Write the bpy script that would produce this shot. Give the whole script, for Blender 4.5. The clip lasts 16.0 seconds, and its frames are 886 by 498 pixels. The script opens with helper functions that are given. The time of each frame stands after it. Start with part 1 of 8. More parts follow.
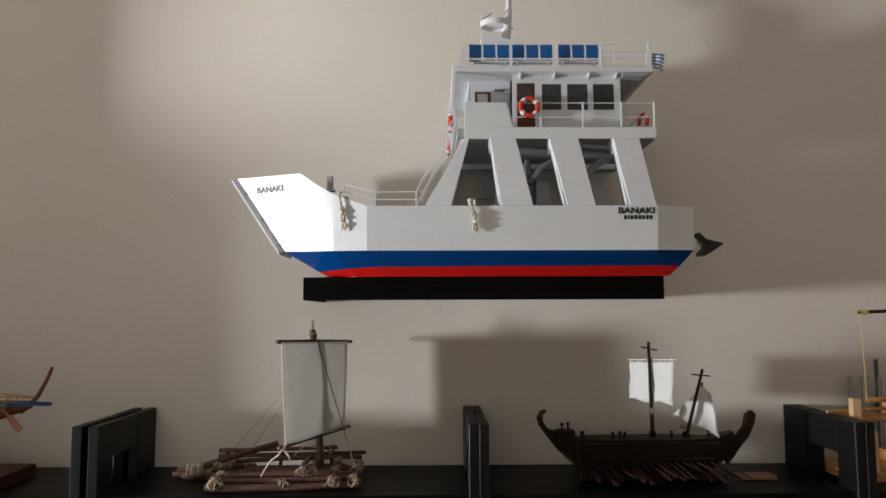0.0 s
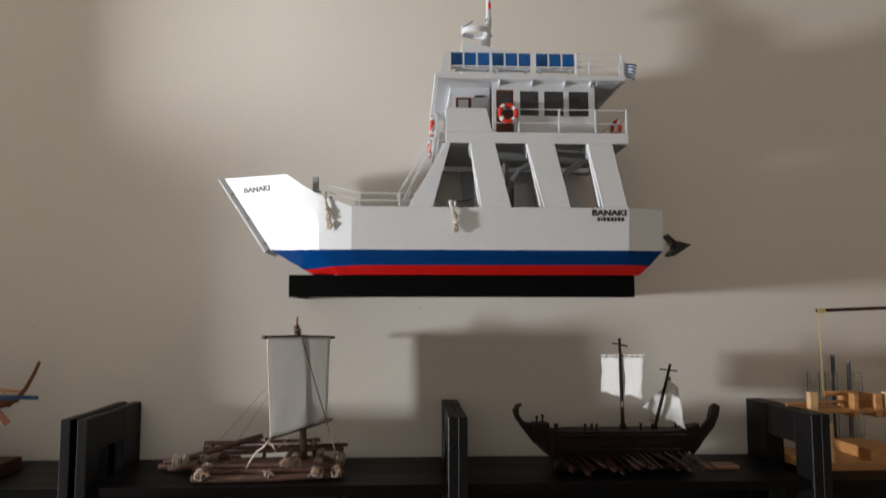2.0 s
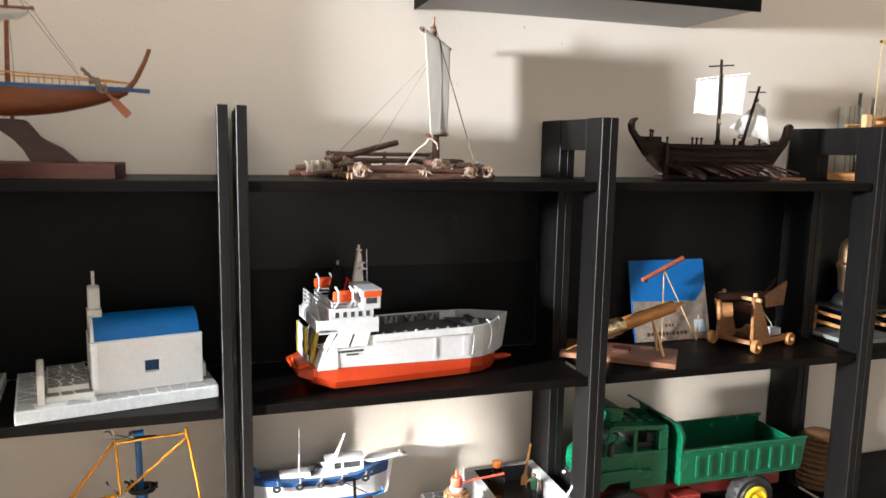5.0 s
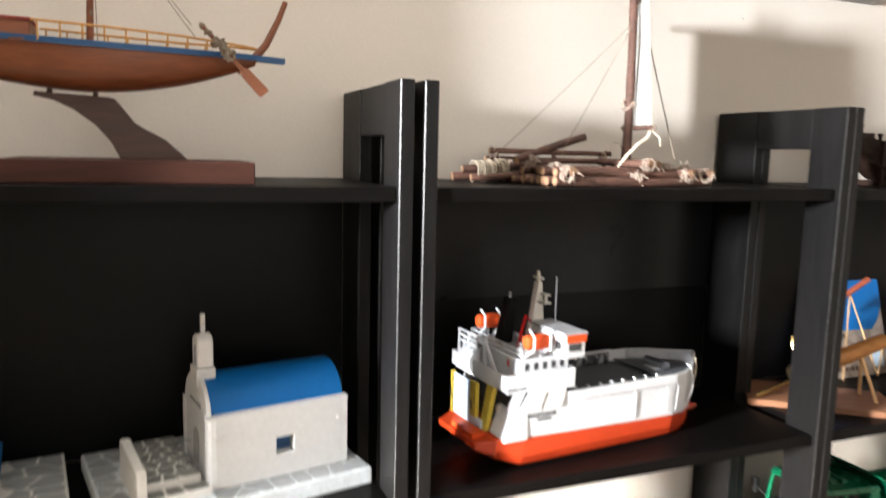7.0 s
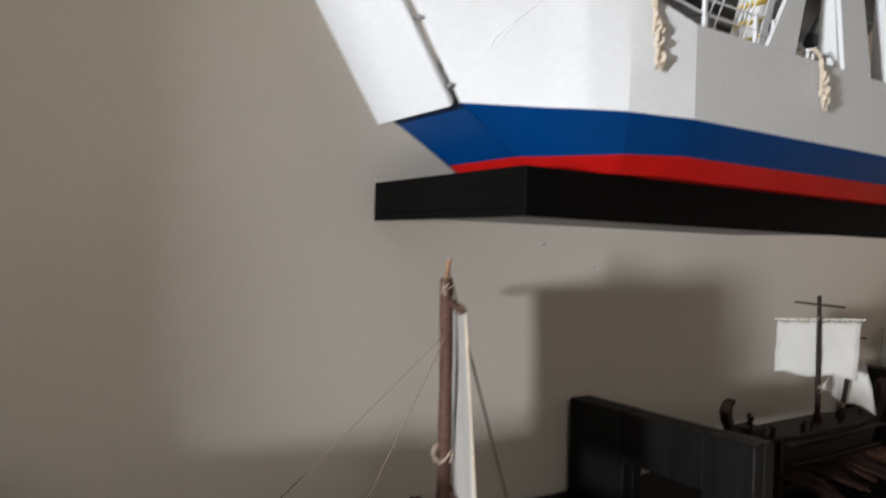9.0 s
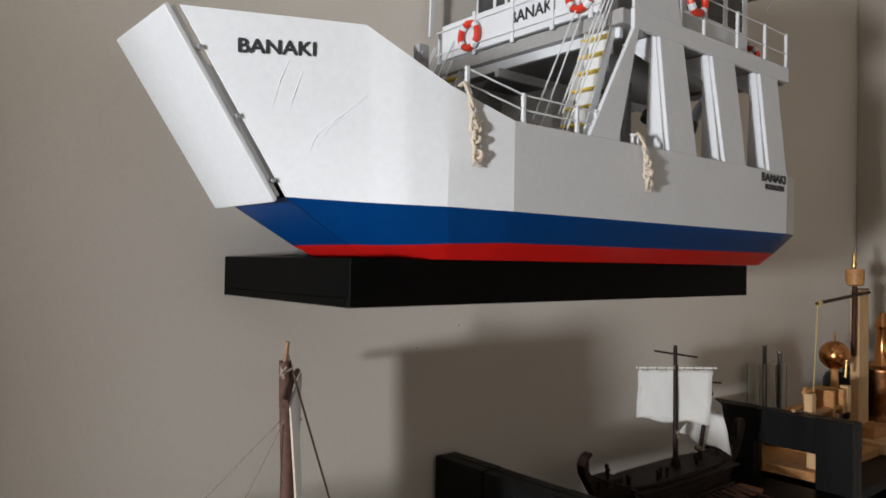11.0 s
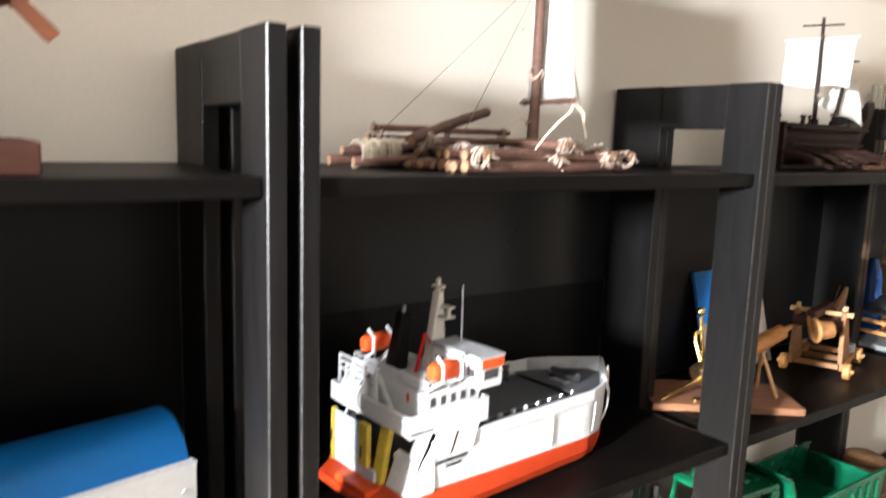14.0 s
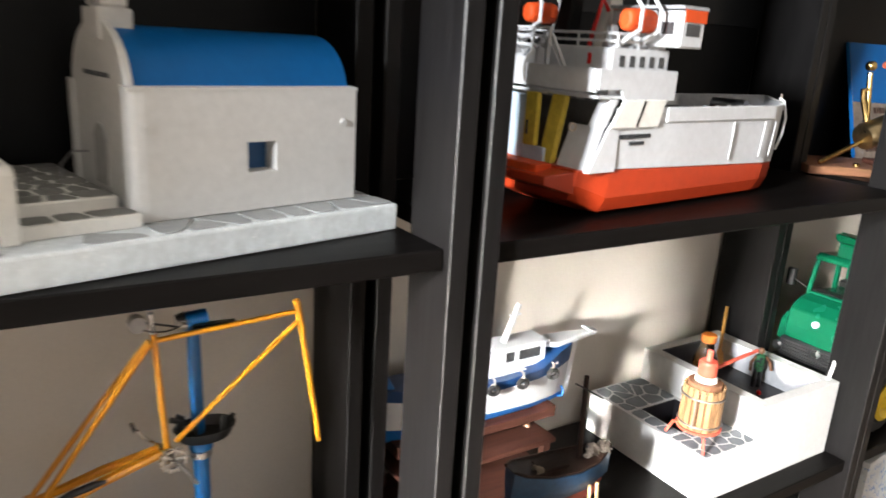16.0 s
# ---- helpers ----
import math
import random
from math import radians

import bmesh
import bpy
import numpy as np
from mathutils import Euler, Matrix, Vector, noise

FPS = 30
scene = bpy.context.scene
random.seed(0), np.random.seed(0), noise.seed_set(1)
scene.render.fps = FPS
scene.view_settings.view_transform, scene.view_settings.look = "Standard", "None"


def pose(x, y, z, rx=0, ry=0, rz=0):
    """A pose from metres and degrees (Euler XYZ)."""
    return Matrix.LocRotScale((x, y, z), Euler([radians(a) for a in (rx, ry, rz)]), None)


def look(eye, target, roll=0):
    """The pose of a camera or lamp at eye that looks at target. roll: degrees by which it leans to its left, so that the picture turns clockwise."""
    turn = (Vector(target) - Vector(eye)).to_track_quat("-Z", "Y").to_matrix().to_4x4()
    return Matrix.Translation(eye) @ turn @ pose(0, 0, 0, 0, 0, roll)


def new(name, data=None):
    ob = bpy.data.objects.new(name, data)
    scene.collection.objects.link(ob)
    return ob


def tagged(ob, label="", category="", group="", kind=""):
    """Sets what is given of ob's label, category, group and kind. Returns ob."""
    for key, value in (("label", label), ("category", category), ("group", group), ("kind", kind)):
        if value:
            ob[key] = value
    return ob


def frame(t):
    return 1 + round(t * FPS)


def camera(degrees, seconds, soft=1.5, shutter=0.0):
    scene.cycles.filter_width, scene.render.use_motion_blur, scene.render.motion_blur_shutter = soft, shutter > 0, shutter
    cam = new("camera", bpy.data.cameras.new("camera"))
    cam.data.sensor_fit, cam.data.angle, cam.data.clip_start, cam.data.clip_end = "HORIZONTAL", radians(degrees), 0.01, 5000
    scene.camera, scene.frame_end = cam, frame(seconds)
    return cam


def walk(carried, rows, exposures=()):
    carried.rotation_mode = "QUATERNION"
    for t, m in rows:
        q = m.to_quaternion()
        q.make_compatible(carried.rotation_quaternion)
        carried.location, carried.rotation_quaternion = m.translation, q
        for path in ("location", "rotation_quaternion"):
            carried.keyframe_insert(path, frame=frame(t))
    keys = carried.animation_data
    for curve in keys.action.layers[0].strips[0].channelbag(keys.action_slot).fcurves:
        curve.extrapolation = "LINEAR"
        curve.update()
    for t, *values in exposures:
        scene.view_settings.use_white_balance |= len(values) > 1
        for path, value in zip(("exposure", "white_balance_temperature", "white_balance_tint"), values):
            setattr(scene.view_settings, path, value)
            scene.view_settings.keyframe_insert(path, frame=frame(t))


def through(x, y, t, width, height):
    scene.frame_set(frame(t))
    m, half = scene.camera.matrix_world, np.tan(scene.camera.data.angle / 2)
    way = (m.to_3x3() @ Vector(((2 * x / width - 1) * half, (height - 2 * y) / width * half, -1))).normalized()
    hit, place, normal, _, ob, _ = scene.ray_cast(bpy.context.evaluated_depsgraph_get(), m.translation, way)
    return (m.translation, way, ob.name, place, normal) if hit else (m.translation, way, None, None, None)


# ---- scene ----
cam = camera(62.9, 16.0, shutter=0.6)
PATH = [
    (0, (0.322, 0.198, 1.579), (0.346, 2.19, 1.757), -0.2),
    (0.5, (0.318, 0.155, 1.589), (0.378, 2.145, 1.779), -0.2),
    (1, (0.307, 0.15, 1.593), (0.387, 2.137, 1.809), 0.0),
    (1.5, (0.316, 0.153, 1.589), (0.408, 2.138, 1.818), -0.2),
    (2, (0.304, 0.134, 1.575), (0.4, 2.124, 1.749), 0.0),
    (2.5, (0.268, 0.108, 1.529), (0.398, 2.102, 1.598), 1.1),
    (3, (0.112, 0.09, 1.472), (0.269, 2.084, 1.446), 0.7),
    (3.5, (-0.119, 0.059, 1.43), (0.135, 2.039, 1.308), -1.0),
    (4, (-0.277, 0.09, 1.388), (0.047, 2.051, 1.17), -0.4),
    (4.2, (-0.319, 0.126, 1.363), (0.064, 2.072, 1.108), -0.0),
    (6.3, (-0.66, 0.571, 1.186), (0.088, 2.405, 0.912), 1.7),
    (6.5, (-0.695, 0.63, 1.196), (0.035, 2.47, 0.915), 1.7),
    (7, (-0.768, 0.815, 1.242), (-0.029, 2.655, 0.979), 1.4),
    (7.5, (-0.741, 0.972, 1.332), (0.154, 2.748, 1.124), 1.0),
    (8, (-0.65, 1.086, 1.397), (0.367, 2.802, 1.242), 2.0),
    (8.5, (-0.523, 1.201, 1.483), (0.554, 2.886, 1.472), 0.8),
    (9, (-0.431, 1.256, 1.577), (0.693, 2.91, 1.572), 1.6),
    (9.5, (-0.362, 1.299, 1.647), (0.912, 2.838, 1.744), 0.2),
    (9.7, (-0.344, 1.309, 1.67), (0.946, 2.833, 1.785), 0.6),
    (11.8, (-0.416, 1.121, 1.617), (0.863, 2.658, 1.577), 1.5),
    (12, (-0.45, 1.139, 1.569), (0.835, 2.671, 1.514), 2.0),
    (12.5, (-0.55, 1.126, 1.463), (0.756, 2.631, 1.296), 2.0),
    (13, (-0.625, 1.097, 1.379), (0.595, 2.66, 1.115), 2.6),
    (13.5, (-0.669, 1.082, 1.328), (0.544, 2.651, 1.069), 2.9),
    (14, (-0.716, 1.091, 1.238), (0.418, 2.71, 0.932), 1.8),
    (14.5, (-0.752, 1.117, 1.127), (0.361, 2.74, 0.769), 2.5),
    (15, (-0.821, 1.142, 1.011), (0.194, 2.815, 0.598), 0.6),
    (15.5, (-0.85, 1.187, 0.94), (0.133, 2.856, 0.441), 3.0),
    (16, (-0.802, 1.244, 0.908), (0.242, 2.857, 0.354), 3.5),
]
walk(cam, [(t, look(eye, target, roll)) for t, eye, target, roll in PATH], ((0, -1.7), (2.0, -1.7), (2.5, -1.48), (3.0, -1.28), (3.5, -1.16), (4.0, -0.76), (6.5, -0.08), (7.0, 0.0), (8.0, -0.58), (8.5, -1.1), (9.0, -1.85), (9.5, -2.25), (9.7, -2.25), (11.8, -1.85), (12.0, -1.75), (12.5, -1.0), (13.0, -0.57), (13.5, -0.4), (14.0, 0.1), (14.5, 0.5), (15.0, 0.3), (15.5, -0.3), (16, -0.65)))

# ---- light of the room ----
world = bpy.data.worlds.new("world")
scene.world = world
world.use_nodes = True
wn = world.node_tree.nodes
sky = wn.new("ShaderNodeTexSky")
sky.sky_type, sky.sun_disc, sky.sun_elevation, sky.sun_rotation = "NISHITA", False, radians(35), radians(250)
wn["Background"].inputs["Strength"].default_value = 0.12
world.node_tree.links.new(sky.outputs["Color"], wn["Background"].inputs["Color"])


def area_lamp(name, eye, target, width, height, watts, colour, spread=180):
    data = bpy.data.lights.new(name, "AREA")
    data.shape, data.size, data.size_y, data.energy, data.color = "RECTANGLE", width, height, watts, colour
    data.spread = radians(spread)
    lamp = new(name, data)
    lamp.matrix_world = look(eye, target)
    return lamp


WALL_Y = 2.105
# daylight in the small side window, and an unseen fill lamp behind the camera
area_lamp("side_window_light", (-2.71, 0.96, 1.45), (0.5, 2.08, 1.36), 0.21, 0.25, 415, (0.92, 0.94, 0.962))
area_lamp("side_window_low_light", (-2.71, 1.04, 0.92), (0.3, 2.08, 0.25), 0.18, 0.20, 15.5, (0.98, 0.94, 0.88), 26)
area_lamp("back_fill_light", (-0.4, -2.55, 1.60), (-0.4, 2.0, 1.50), 2.2, 1.3, 25, (1.0, 0.915, 0.83))

# ---- materials ----


def ramp_mix(nt, fac, a, b):
    mix = nt.nodes.new("ShaderNodeMix")
    mix.data_type = "RGBA"
    nt.links.new(fac, mix.inputs["Factor"])
    for i, c in ((6, a), (7, b)):
        if isinstance(c, tuple):
            mix.inputs[i].default_value = (*c, 1)
        else:
            nt.links.new(c, mix.inputs[i])
    return mix.outputs[2]


def sharpen(nt, fac, lo, hi):
    m = nt.nodes.new("ShaderNodeMapRange")
    m.inputs["From Min"].default_value, m.inputs["From Max"].default_value = lo, hi
    nt.links.new(fac, m.inputs["Value"])
    return m.outputs["Result"]


def noise_tex(nt, vec, scale, detail=4.0, rough=0.55):
    n = nt.nodes.new("ShaderNodeTexNoise")
    n.inputs["Scale"].default_value, n.inputs["Detail"].default_value, n.inputs["Roughness"].default_value = scale, detail, rough
    nt.links.new(vec, n.inputs["Vector"])
    return n.outputs["Fac"]


def surface(name, colour, rough=0.5, metal=0.0, grain=0.12, fine=120.0, coarse=9.0, stretch=(1, 1, 1), bump=0.15, worn=None, worn_at=(0.62, 0.75), vary=0.0, coat=0.0, through=0.0, spec=0.5):
    """A node material: base colour with fine grain and coarse blotches, a worn tint in patches, and fine relief."""
    mat = bpy.data.materials.new(name)
    mat.use_nodes = True
    nt = mat.node_tree
    bsdf = nt.nodes["Principled BSDF"]
    tc = nt.nodes.new("ShaderNodeTexCoord")
    mp = nt.nodes.new("ShaderNodeMapping")
    mp.inputs["Scale"].default_value = stretch
    nt.links.new(tc.outputs["Object"], mp.inputs["Vector"])
    vec = mp.outputs["Vector"]
    f, c = noise_tex(nt, vec, fine, 5.0, 0.6), noise_tex(nt, vec, coarse, 3.0)
    dark, light = tuple(max(v * (1 - grain), 0) for v in colour), tuple(min(v * (1 + grain), 1) for v in colour)
    col = ramp_mix(nt, sharpen(nt, f, 0.3, 0.7), dark, light)
    two = nt.nodes.new("ShaderNodeMix")
    two.data_type, two.blend_type = "RGBA", "MULTIPLY"
    two.inputs["Factor"].default_value = 1.0
    nt.links.new(col, two.inputs[6])
    shade = ramp_mix(nt, sharpen(nt, c, 0.35, 0.65), (1 - grain * 0.9,) * 3, (1.0, 1.0, 1.0))
    nt.links.new(shade, two.inputs[7])
    col = two.outputs[2]
    if worn:
        w = noise_tex(nt, tc.outputs["Object"], coarse * 3.1, 6.0, 0.7)
        col = ramp_mix(nt, sharpen(nt, w, *worn_at), col, worn)
    if vary:
        info = nt.nodes.new("ShaderNodeObjectInfo")
        hue = nt.nodes.new("ShaderNodeHueSaturation")
        nt.links.new(sharpen_out(nt, info.outputs["Random"], 1 - vary, 1 + vary), hue.inputs["Value"])
        nt.links.new(col, hue.inputs["Color"])
        col = hue.outputs["Color"]
    nt.links.new(col, bsdf.inputs["Base Color"])
    r = nt.nodes.new("ShaderNodeMapRange")
    r.inputs["To Min"].default_value, r.inputs["To Max"].default_value = max(rough - 0.10, 0.03), min(rough + 0.10, 1)
    nt.links.new(c, r.inputs["Value"])
    nt.links.new(r.outputs["Result"], bsdf.inputs["Roughness"])
    bsdf.inputs["Metallic"].default_value = metal
    bsdf.inputs["Specular IOR Level"].default_value = spec
    bsdf.inputs["Coat Weight"].default_value = coat
    bsdf.inputs["Coat Roughness"].default_value = 0.15
    if bump:
        b = nt.nodes.new("ShaderNodeBump")
        b.inputs["Strength"].default_value, b.inputs["Distance"].default_value = bump, 0.002
        nt.links.new(f, b.inputs["Height"])
        nt.links.new(b.outputs["Normal"], bsdf.inputs["Normal"])
    if through:
        tr = nt.nodes.new("ShaderNodeBsdfTranslucent")
        nt.links.new(col, tr.inputs["Color"])
        mx = nt.nodes.new("ShaderNodeMixShader")
        mx.inputs[0].default_value = through
        nt.links.new(bsdf.outputs[0], mx.inputs[1])
        nt.links.new(tr.outputs[0], mx.inputs[2])
        nt.links.new(mx.outputs[0], nt.nodes["Material Output"].inputs["Surface"])
    return mat


def sharpen_out(nt, fac, lo, hi):
    m = nt.nodes.new("ShaderNodeMapRange")
    m.inputs["To Min"].default_value, m.inputs["To Max"].default_value = lo, hi
    nt.links.new(fac, m.inputs["Value"])
    return m.outputs["Result"]


def clear(name, colour=(1, 1, 1), rough=0.02):
    mat = bpy.data.materials.new(name)
    mat.use_nodes = True
    b = mat.node_tree.nodes["Principled BSDF"]
    b.inputs["Base Color"].default_value = (*colour, 1)
    b.inputs["Transmission Weight"].default_value, b.inputs["Roughness"].default_value, b.inputs["IOR"].default_value = 1.0, rough, 1.45
    return mat


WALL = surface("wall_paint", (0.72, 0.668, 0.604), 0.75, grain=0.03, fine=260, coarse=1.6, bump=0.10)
# east wall colour is lowered to weaken the light it throws back
EASTWALL = surface("dimmed_east_wall", (0.40, 0.36, 0.31), 0.8, grain=0.03, fine=240, coarse=1.6, bump=0.10)
# unseen walls, given a dark colour so that less light bounces about
FARWALL = surface("dimmed_unseen_wall", (0.36, 0.30, 0.24), 0.8, grain=0.04, fine=220, coarse=1.8, bump=0.10)
CEILING = surface("ceiling_paint", (0.66, 0.63, 0.58), 0.85, grain=0.03, fine=200, coarse=2)
FLOOR = surface("floor_tiles_glaze", (0.30, 0.235, 0.175), 0.35, grain=0.2, fine=60, coarse=3)
SHELF = surface("black_brown_wood", (0.0038, 0.0032, 0.0030), 0.42, spec=0.08, grain=0.35, fine=90, coarse=14, stretch=(0.12, 1, 1), bump=0.10, worn=(0.035, 0.03, 0.028), worn_at=(0.7, 0.82))
POST = surface("black_brown_wood_upright", (0.0062, 0.0057, 0.0058), 0.45, spec=0.18, grain=0.35, fine=110, coarse=14, stretch=(1, 1, 0.10), bump=0.12, worn=(0.04, 0.035, 0.033), worn_at=(0.7, 0.82))
# lighter edge colour holds real scuffs and a painted highlight
EDGE = surface("scuffed_highlit_edge", (0.026, 0.025, 0.0245), 0.45, spec=0.4, grain=0.75, worn=(0.055, 0.052, 0.049), worn_at=(0.55, 0.67), fine=160, coarse=60, stretch=(1, 1, 1.5), bump=0.1)
BACK = surface("black_hardboard", (0.0028, 0.0028, 0.0031), 0.42, spec=0.15, grain=0.2, fine=50, coarse=6, bump=0.04)
BACKGLOSS = surface("glossy_dark_hardboard", (0.0062, 0.0065, 0.0074), 0.30, spec=0.26, grain=0.2, fine=50, coarse=6, bump=0.03)
LACK = surface("black_laminate", (0.0028, 0.0027, 0.0026), 0.55, spec=0.06, grain=0.2, fine=90, coarse=10, stretch=(0.3, 1, 1), bump=0.05)
UNDER = surface("grey_shelf_underside", (0.34, 0.335, 0.33), 0.7, grain=0.06, fine=120, coarse=5, bump=0.05)
WHITE = surface("white_model_paint", (0.70, 0.72, 0.75), 0.42, grain=0.03, fine=140, coarse=14, bump=0.08)
OFFWHITE = surface("off_white_paint", (0.74, 0.73, 0.69), 0.55, grain=0.05, fine=160, coarse=18, bump=0.15)
GREY = surface("grey_deck_paint", (0.33, 0.34, 0.36), 0.55, grain=0.10, fine=120, coarse=20)
DARKGREY = surface("dark_grey_deck_paint", (0.09, 0.095, 0.105), 0.55, grain=0.15, fine=120, coarse=20)
HULLBLUE = surface("gloss_blue_paint", (0.001, 0.045, 0.19), 0.32, spec=0.10, grain=0.05, fine=60, coarse=8, bump=0.05)
HULLRED = surface("gloss_red_paint", (0.62, 0.012, 0.010), 0.36, spec=0.25, grain=0.05, fine=60, coarse=10, bump=0.05)
SEATBLUE = surface("blue_seat_plastic", (0.004, 0.105, 0.36), 0.3, grain=0.05, fine=100, coarse=30)
RING = surface("orange_red_lifebuoy", (0.62, 0.036, 0.014), 0.4, grain=0.06, fine=200, coarse=40)
BLACK = surface("black_paint", (0.012, 0.012, 0.012), 0.4, grain=0.2, fine=150, coarse=30)
INK = surface("black_lettering", (0.02, 0.022, 0.026), 0.5, grain=0.1, fine=300, coarse=60, bump=0)
YELLOW = surface("yellow_paint", (0.72, 0.50, 0.02), 0.4, grain=0.08, fine=150, coarse=40)
GLASSDARK = surface("dark_window_glass", (0.055, 0.057, 0.06), 0.12, grain=0.25, fine=60, coarse=25, bump=0)
MAHOGANY = surface("mahogany_stain", (0.11, 0.022, 0.012), 0.4, grain=0.2, fine=150, coarse=30)
ROPE = surface("cream_cotton_rope", (0.66, 0.57, 0.46), 0.9, grain=0.2, fine=500, coarse=90, bump=0.5)
STRING = surface("jute_string", (0.24, 0.19, 0.14), 0.9, grain=0.25, fine=600, coarse=120, bump=0.5)

# ---- mesh helpers ----
PLACED = {}


def thing(name, label, category, at=(0, 0, 0), rz=0.0, group="", kind=""):
    ob = new(name)
    ob.empty_display_size = 0.02
    ob.matrix_world = pose(*at, 0, 0, rz)
    PLACED[ob] = Matrix.Identity(4)
    return tagged(ob, label, category, group, kind)


def worldly(ob, at):
    """Parts of this thing are given in room coordinates."""
    PLACED[ob] = Matrix.Translation((-at[0], -at[1], -at[2]))
    return ob


def finish(bm, smooth=False, bevel=0.0, seg=1):
    bmesh.ops.remove_doubles(bm, verts=bm.verts, dist=1e-6)
    bmesh.ops.recalc_face_normals(bm, faces=bm.faces)
    if bevel:
        edges = [e for e in bm.edges if len(e.link_faces) == 2 and e.calc_face_angle(0) > 0.6]
        bmesh.ops.bevel(bm, geom=edges, offset=bevel, segments=seg, affect="EDGES", profile=0.6, clamp_overlap=True)
    if smooth:
        for f in bm.faces:
            f.smooth = True
        for e in bm.edges:
            if len(e.link_faces) == 2 and e.calc_face_angle(0) > (0.7 if smooth is True else smooth):
                e.smooth = False


def part(name, bm, material, parent, label="", bevel=0.0, smooth=False, seg=1):
    finish(bm, smooth, bevel, seg)
    base = PLACED[parent]
    bm.transform(base)
    me = bpy.data.meshes.new(name)
    bm.to_mesh(me)
    bm.free()
    for m in material if isinstance(material, (list, tuple)) else (material,):
        me.materials.append(m)
    ob = new(name, me)
    ob.parent = parent
    PLACED[ob] = base
    return tagged(ob, label)


def solo(name, bm, material, label, category="", group="", kind="", bevel=0.0, smooth=False, at=None, rz=0.0, seg=1):
    """A thing that is one mesh."""
    finish(bm, smooth, bevel, seg)
    me = bpy.data.meshes.new(name)
    bm.to_mesh(me)
    bm.free()
    for m in material if isinstance(material, (list, tuple)) else (material,):
        me.materials.append(m)
    ob = new(name, me)
    if at:
        ob.matrix_world = pose(*at, 0, 0, rz)
    PLACED[ob] = Matrix.Identity(4)
    return tagged(ob, label, category, group, kind)


def B():
    return bmesh.new()


def box(bm, x0, x1, y0, y1, z0, z1, m=None, slot=0):
    v = [Vector((x, y, z)) for z in (z0, z1) for y in (y0, y1) for x in (x0, x1)]
    if m:
        v = [m @ p for p in v]
    v = [bm.verts.new(p) for p in v]
    for q in ((0, 2, 3, 1), (4, 5, 7, 6), (0, 1, 5, 4), (2, 6, 7, 3), (0, 4, 6, 2), (1, 3, 7, 5)):
        bm.faces.new([v[i] for i in q]).material_index = slot
    return bm


def loft(bm, rings, caps=True, closed=True, slot=0):
    vs = [[bm.verts.new(p) for p in ring] for ring in rings]
    n = len(vs[0])
    for a, b in zip(vs, vs[1:]):
        for i in range(n if closed else n - 1):
            j = (i + 1) % n
            bm.faces.new((a[i], a[j], b[j], b[i])).material_index = slot
    if caps and closed:
        bm.faces.new(vs[0][::-1]).material_index = slot
        bm.faces.new(vs[-1]).material_index = slot
    return bm


def prism(bm, pts, axis, a, b, slot=0):
    def put(p, c):
        return (c, *p) if axis == "x" else (p[0], c, p[1]) if axis == "y" else (*p, c)
    return loft(bm, [[put(p, a) for p in pts], [put(p, b) for p in pts]], slot=slot)


def ring_of(c, u, v, r, n):
    return [c + r * (math.cos(2 * math.pi * i / n) * u + math.sin(2 * math.pi * i / n) * v) for i in range(n)]


def frame_of(d):
    d = d.normalized()
    u = d.cross(Vector((0, 0, 1)) if abs(d.z) < 0.9 else Vector((1, 0, 0))).normalized()
    return u, d.cross(u)


def cyl(bm, p, q, r, r2=None, n=10, slot=0):
    p, q = Vector(p), Vector(q)
    u, v = frame_of(q - p)
    return loft(bm, [ring_of(p, u, v, r, n), ring_of(q, u, v, r if r2 is None else r2, n)], slot=slot)


def tube(bm, pts, r, n=6, slot=0):
    pts = [Vector(p) for p in pts]
    rings, last = [], None
    for i, p in enumerate(pts):
        d = (pts[min(i + 1, len(pts) - 1)] - pts[max(i - 1, 0)]).normalized()
        if last is None:
            u, v = frame_of(d)
        else:
            u = (last - last.dot(d) * d).normalized()
            v = d.cross(u)
        last = u
        rings.append(ring_of(p, u, v, r[i] if isinstance(r, (list, tuple)) else r, n))
    return loft(bm, rings, slot=slot)


def twig(bm, p, q, r, bend=0.004, n=7, rings=7, seed=0, taper=0.85, slot=0):
    """A slightly crooked stick."""
    rnd = random.Random(seed)
    p, q = Vector(p), Vector(q)
    u, v = frame_of(q - p)
    a, b = rnd.uniform(-1, 1) * bend, rnd.uniform(-1, 1) * bend
    pts, rad = [], []
    for i in range(rings):
        s = i / (rings - 1)
        w = math.sin(math.pi * s)
        pts.append(p.lerp(q, s) + u * (a * w + rnd.uniform(-0.15, 0.15) * bend) + v * (b * w + rnd.uniform(-0.15, 0.15) * bend))
        rad.append(r * (1 + (taper - 1) * s) * rnd.uniform(0.92, 1.08))
    return tube(bm, pts, rad, n, slot)


def sag(p, q, drop, n=10):
    p, q = Vector(p), Vector(q)
    return [p.lerp(q, i / n) - Vector((0, 0, drop * 4 * (i / n) * (1 - i / n))) for i in range(n + 1)]


def torus(bm, c, axis, R, r, n=24, k=8, slot=0, a0=0.0, a1=360.0):
    c, axis = Vector(c), Vector(axis).normalized()
    u, v = frame_of(axis)
    full = a1 - a0 >= 360
    rings = []
    for i in range(n if full else n + 1):
        t = radians(a0 + (a1 - a0) * i / n)
        d = math.cos(t) * u + math.sin(t) * v
        rings.append(ring_of(c + R * d, d, axis, r, k))
    vs = [[bm.verts.new(p) for p in ring] for ring in rings]
    for i in range(n):
        a, b = vs[i], vs[(i + 1) % len(vs)]
        for j in range(k):
            bm.faces.new((a[j], a[(j + 1) % k], b[(j + 1) % k], b[j])).material_index = slot
    return bm


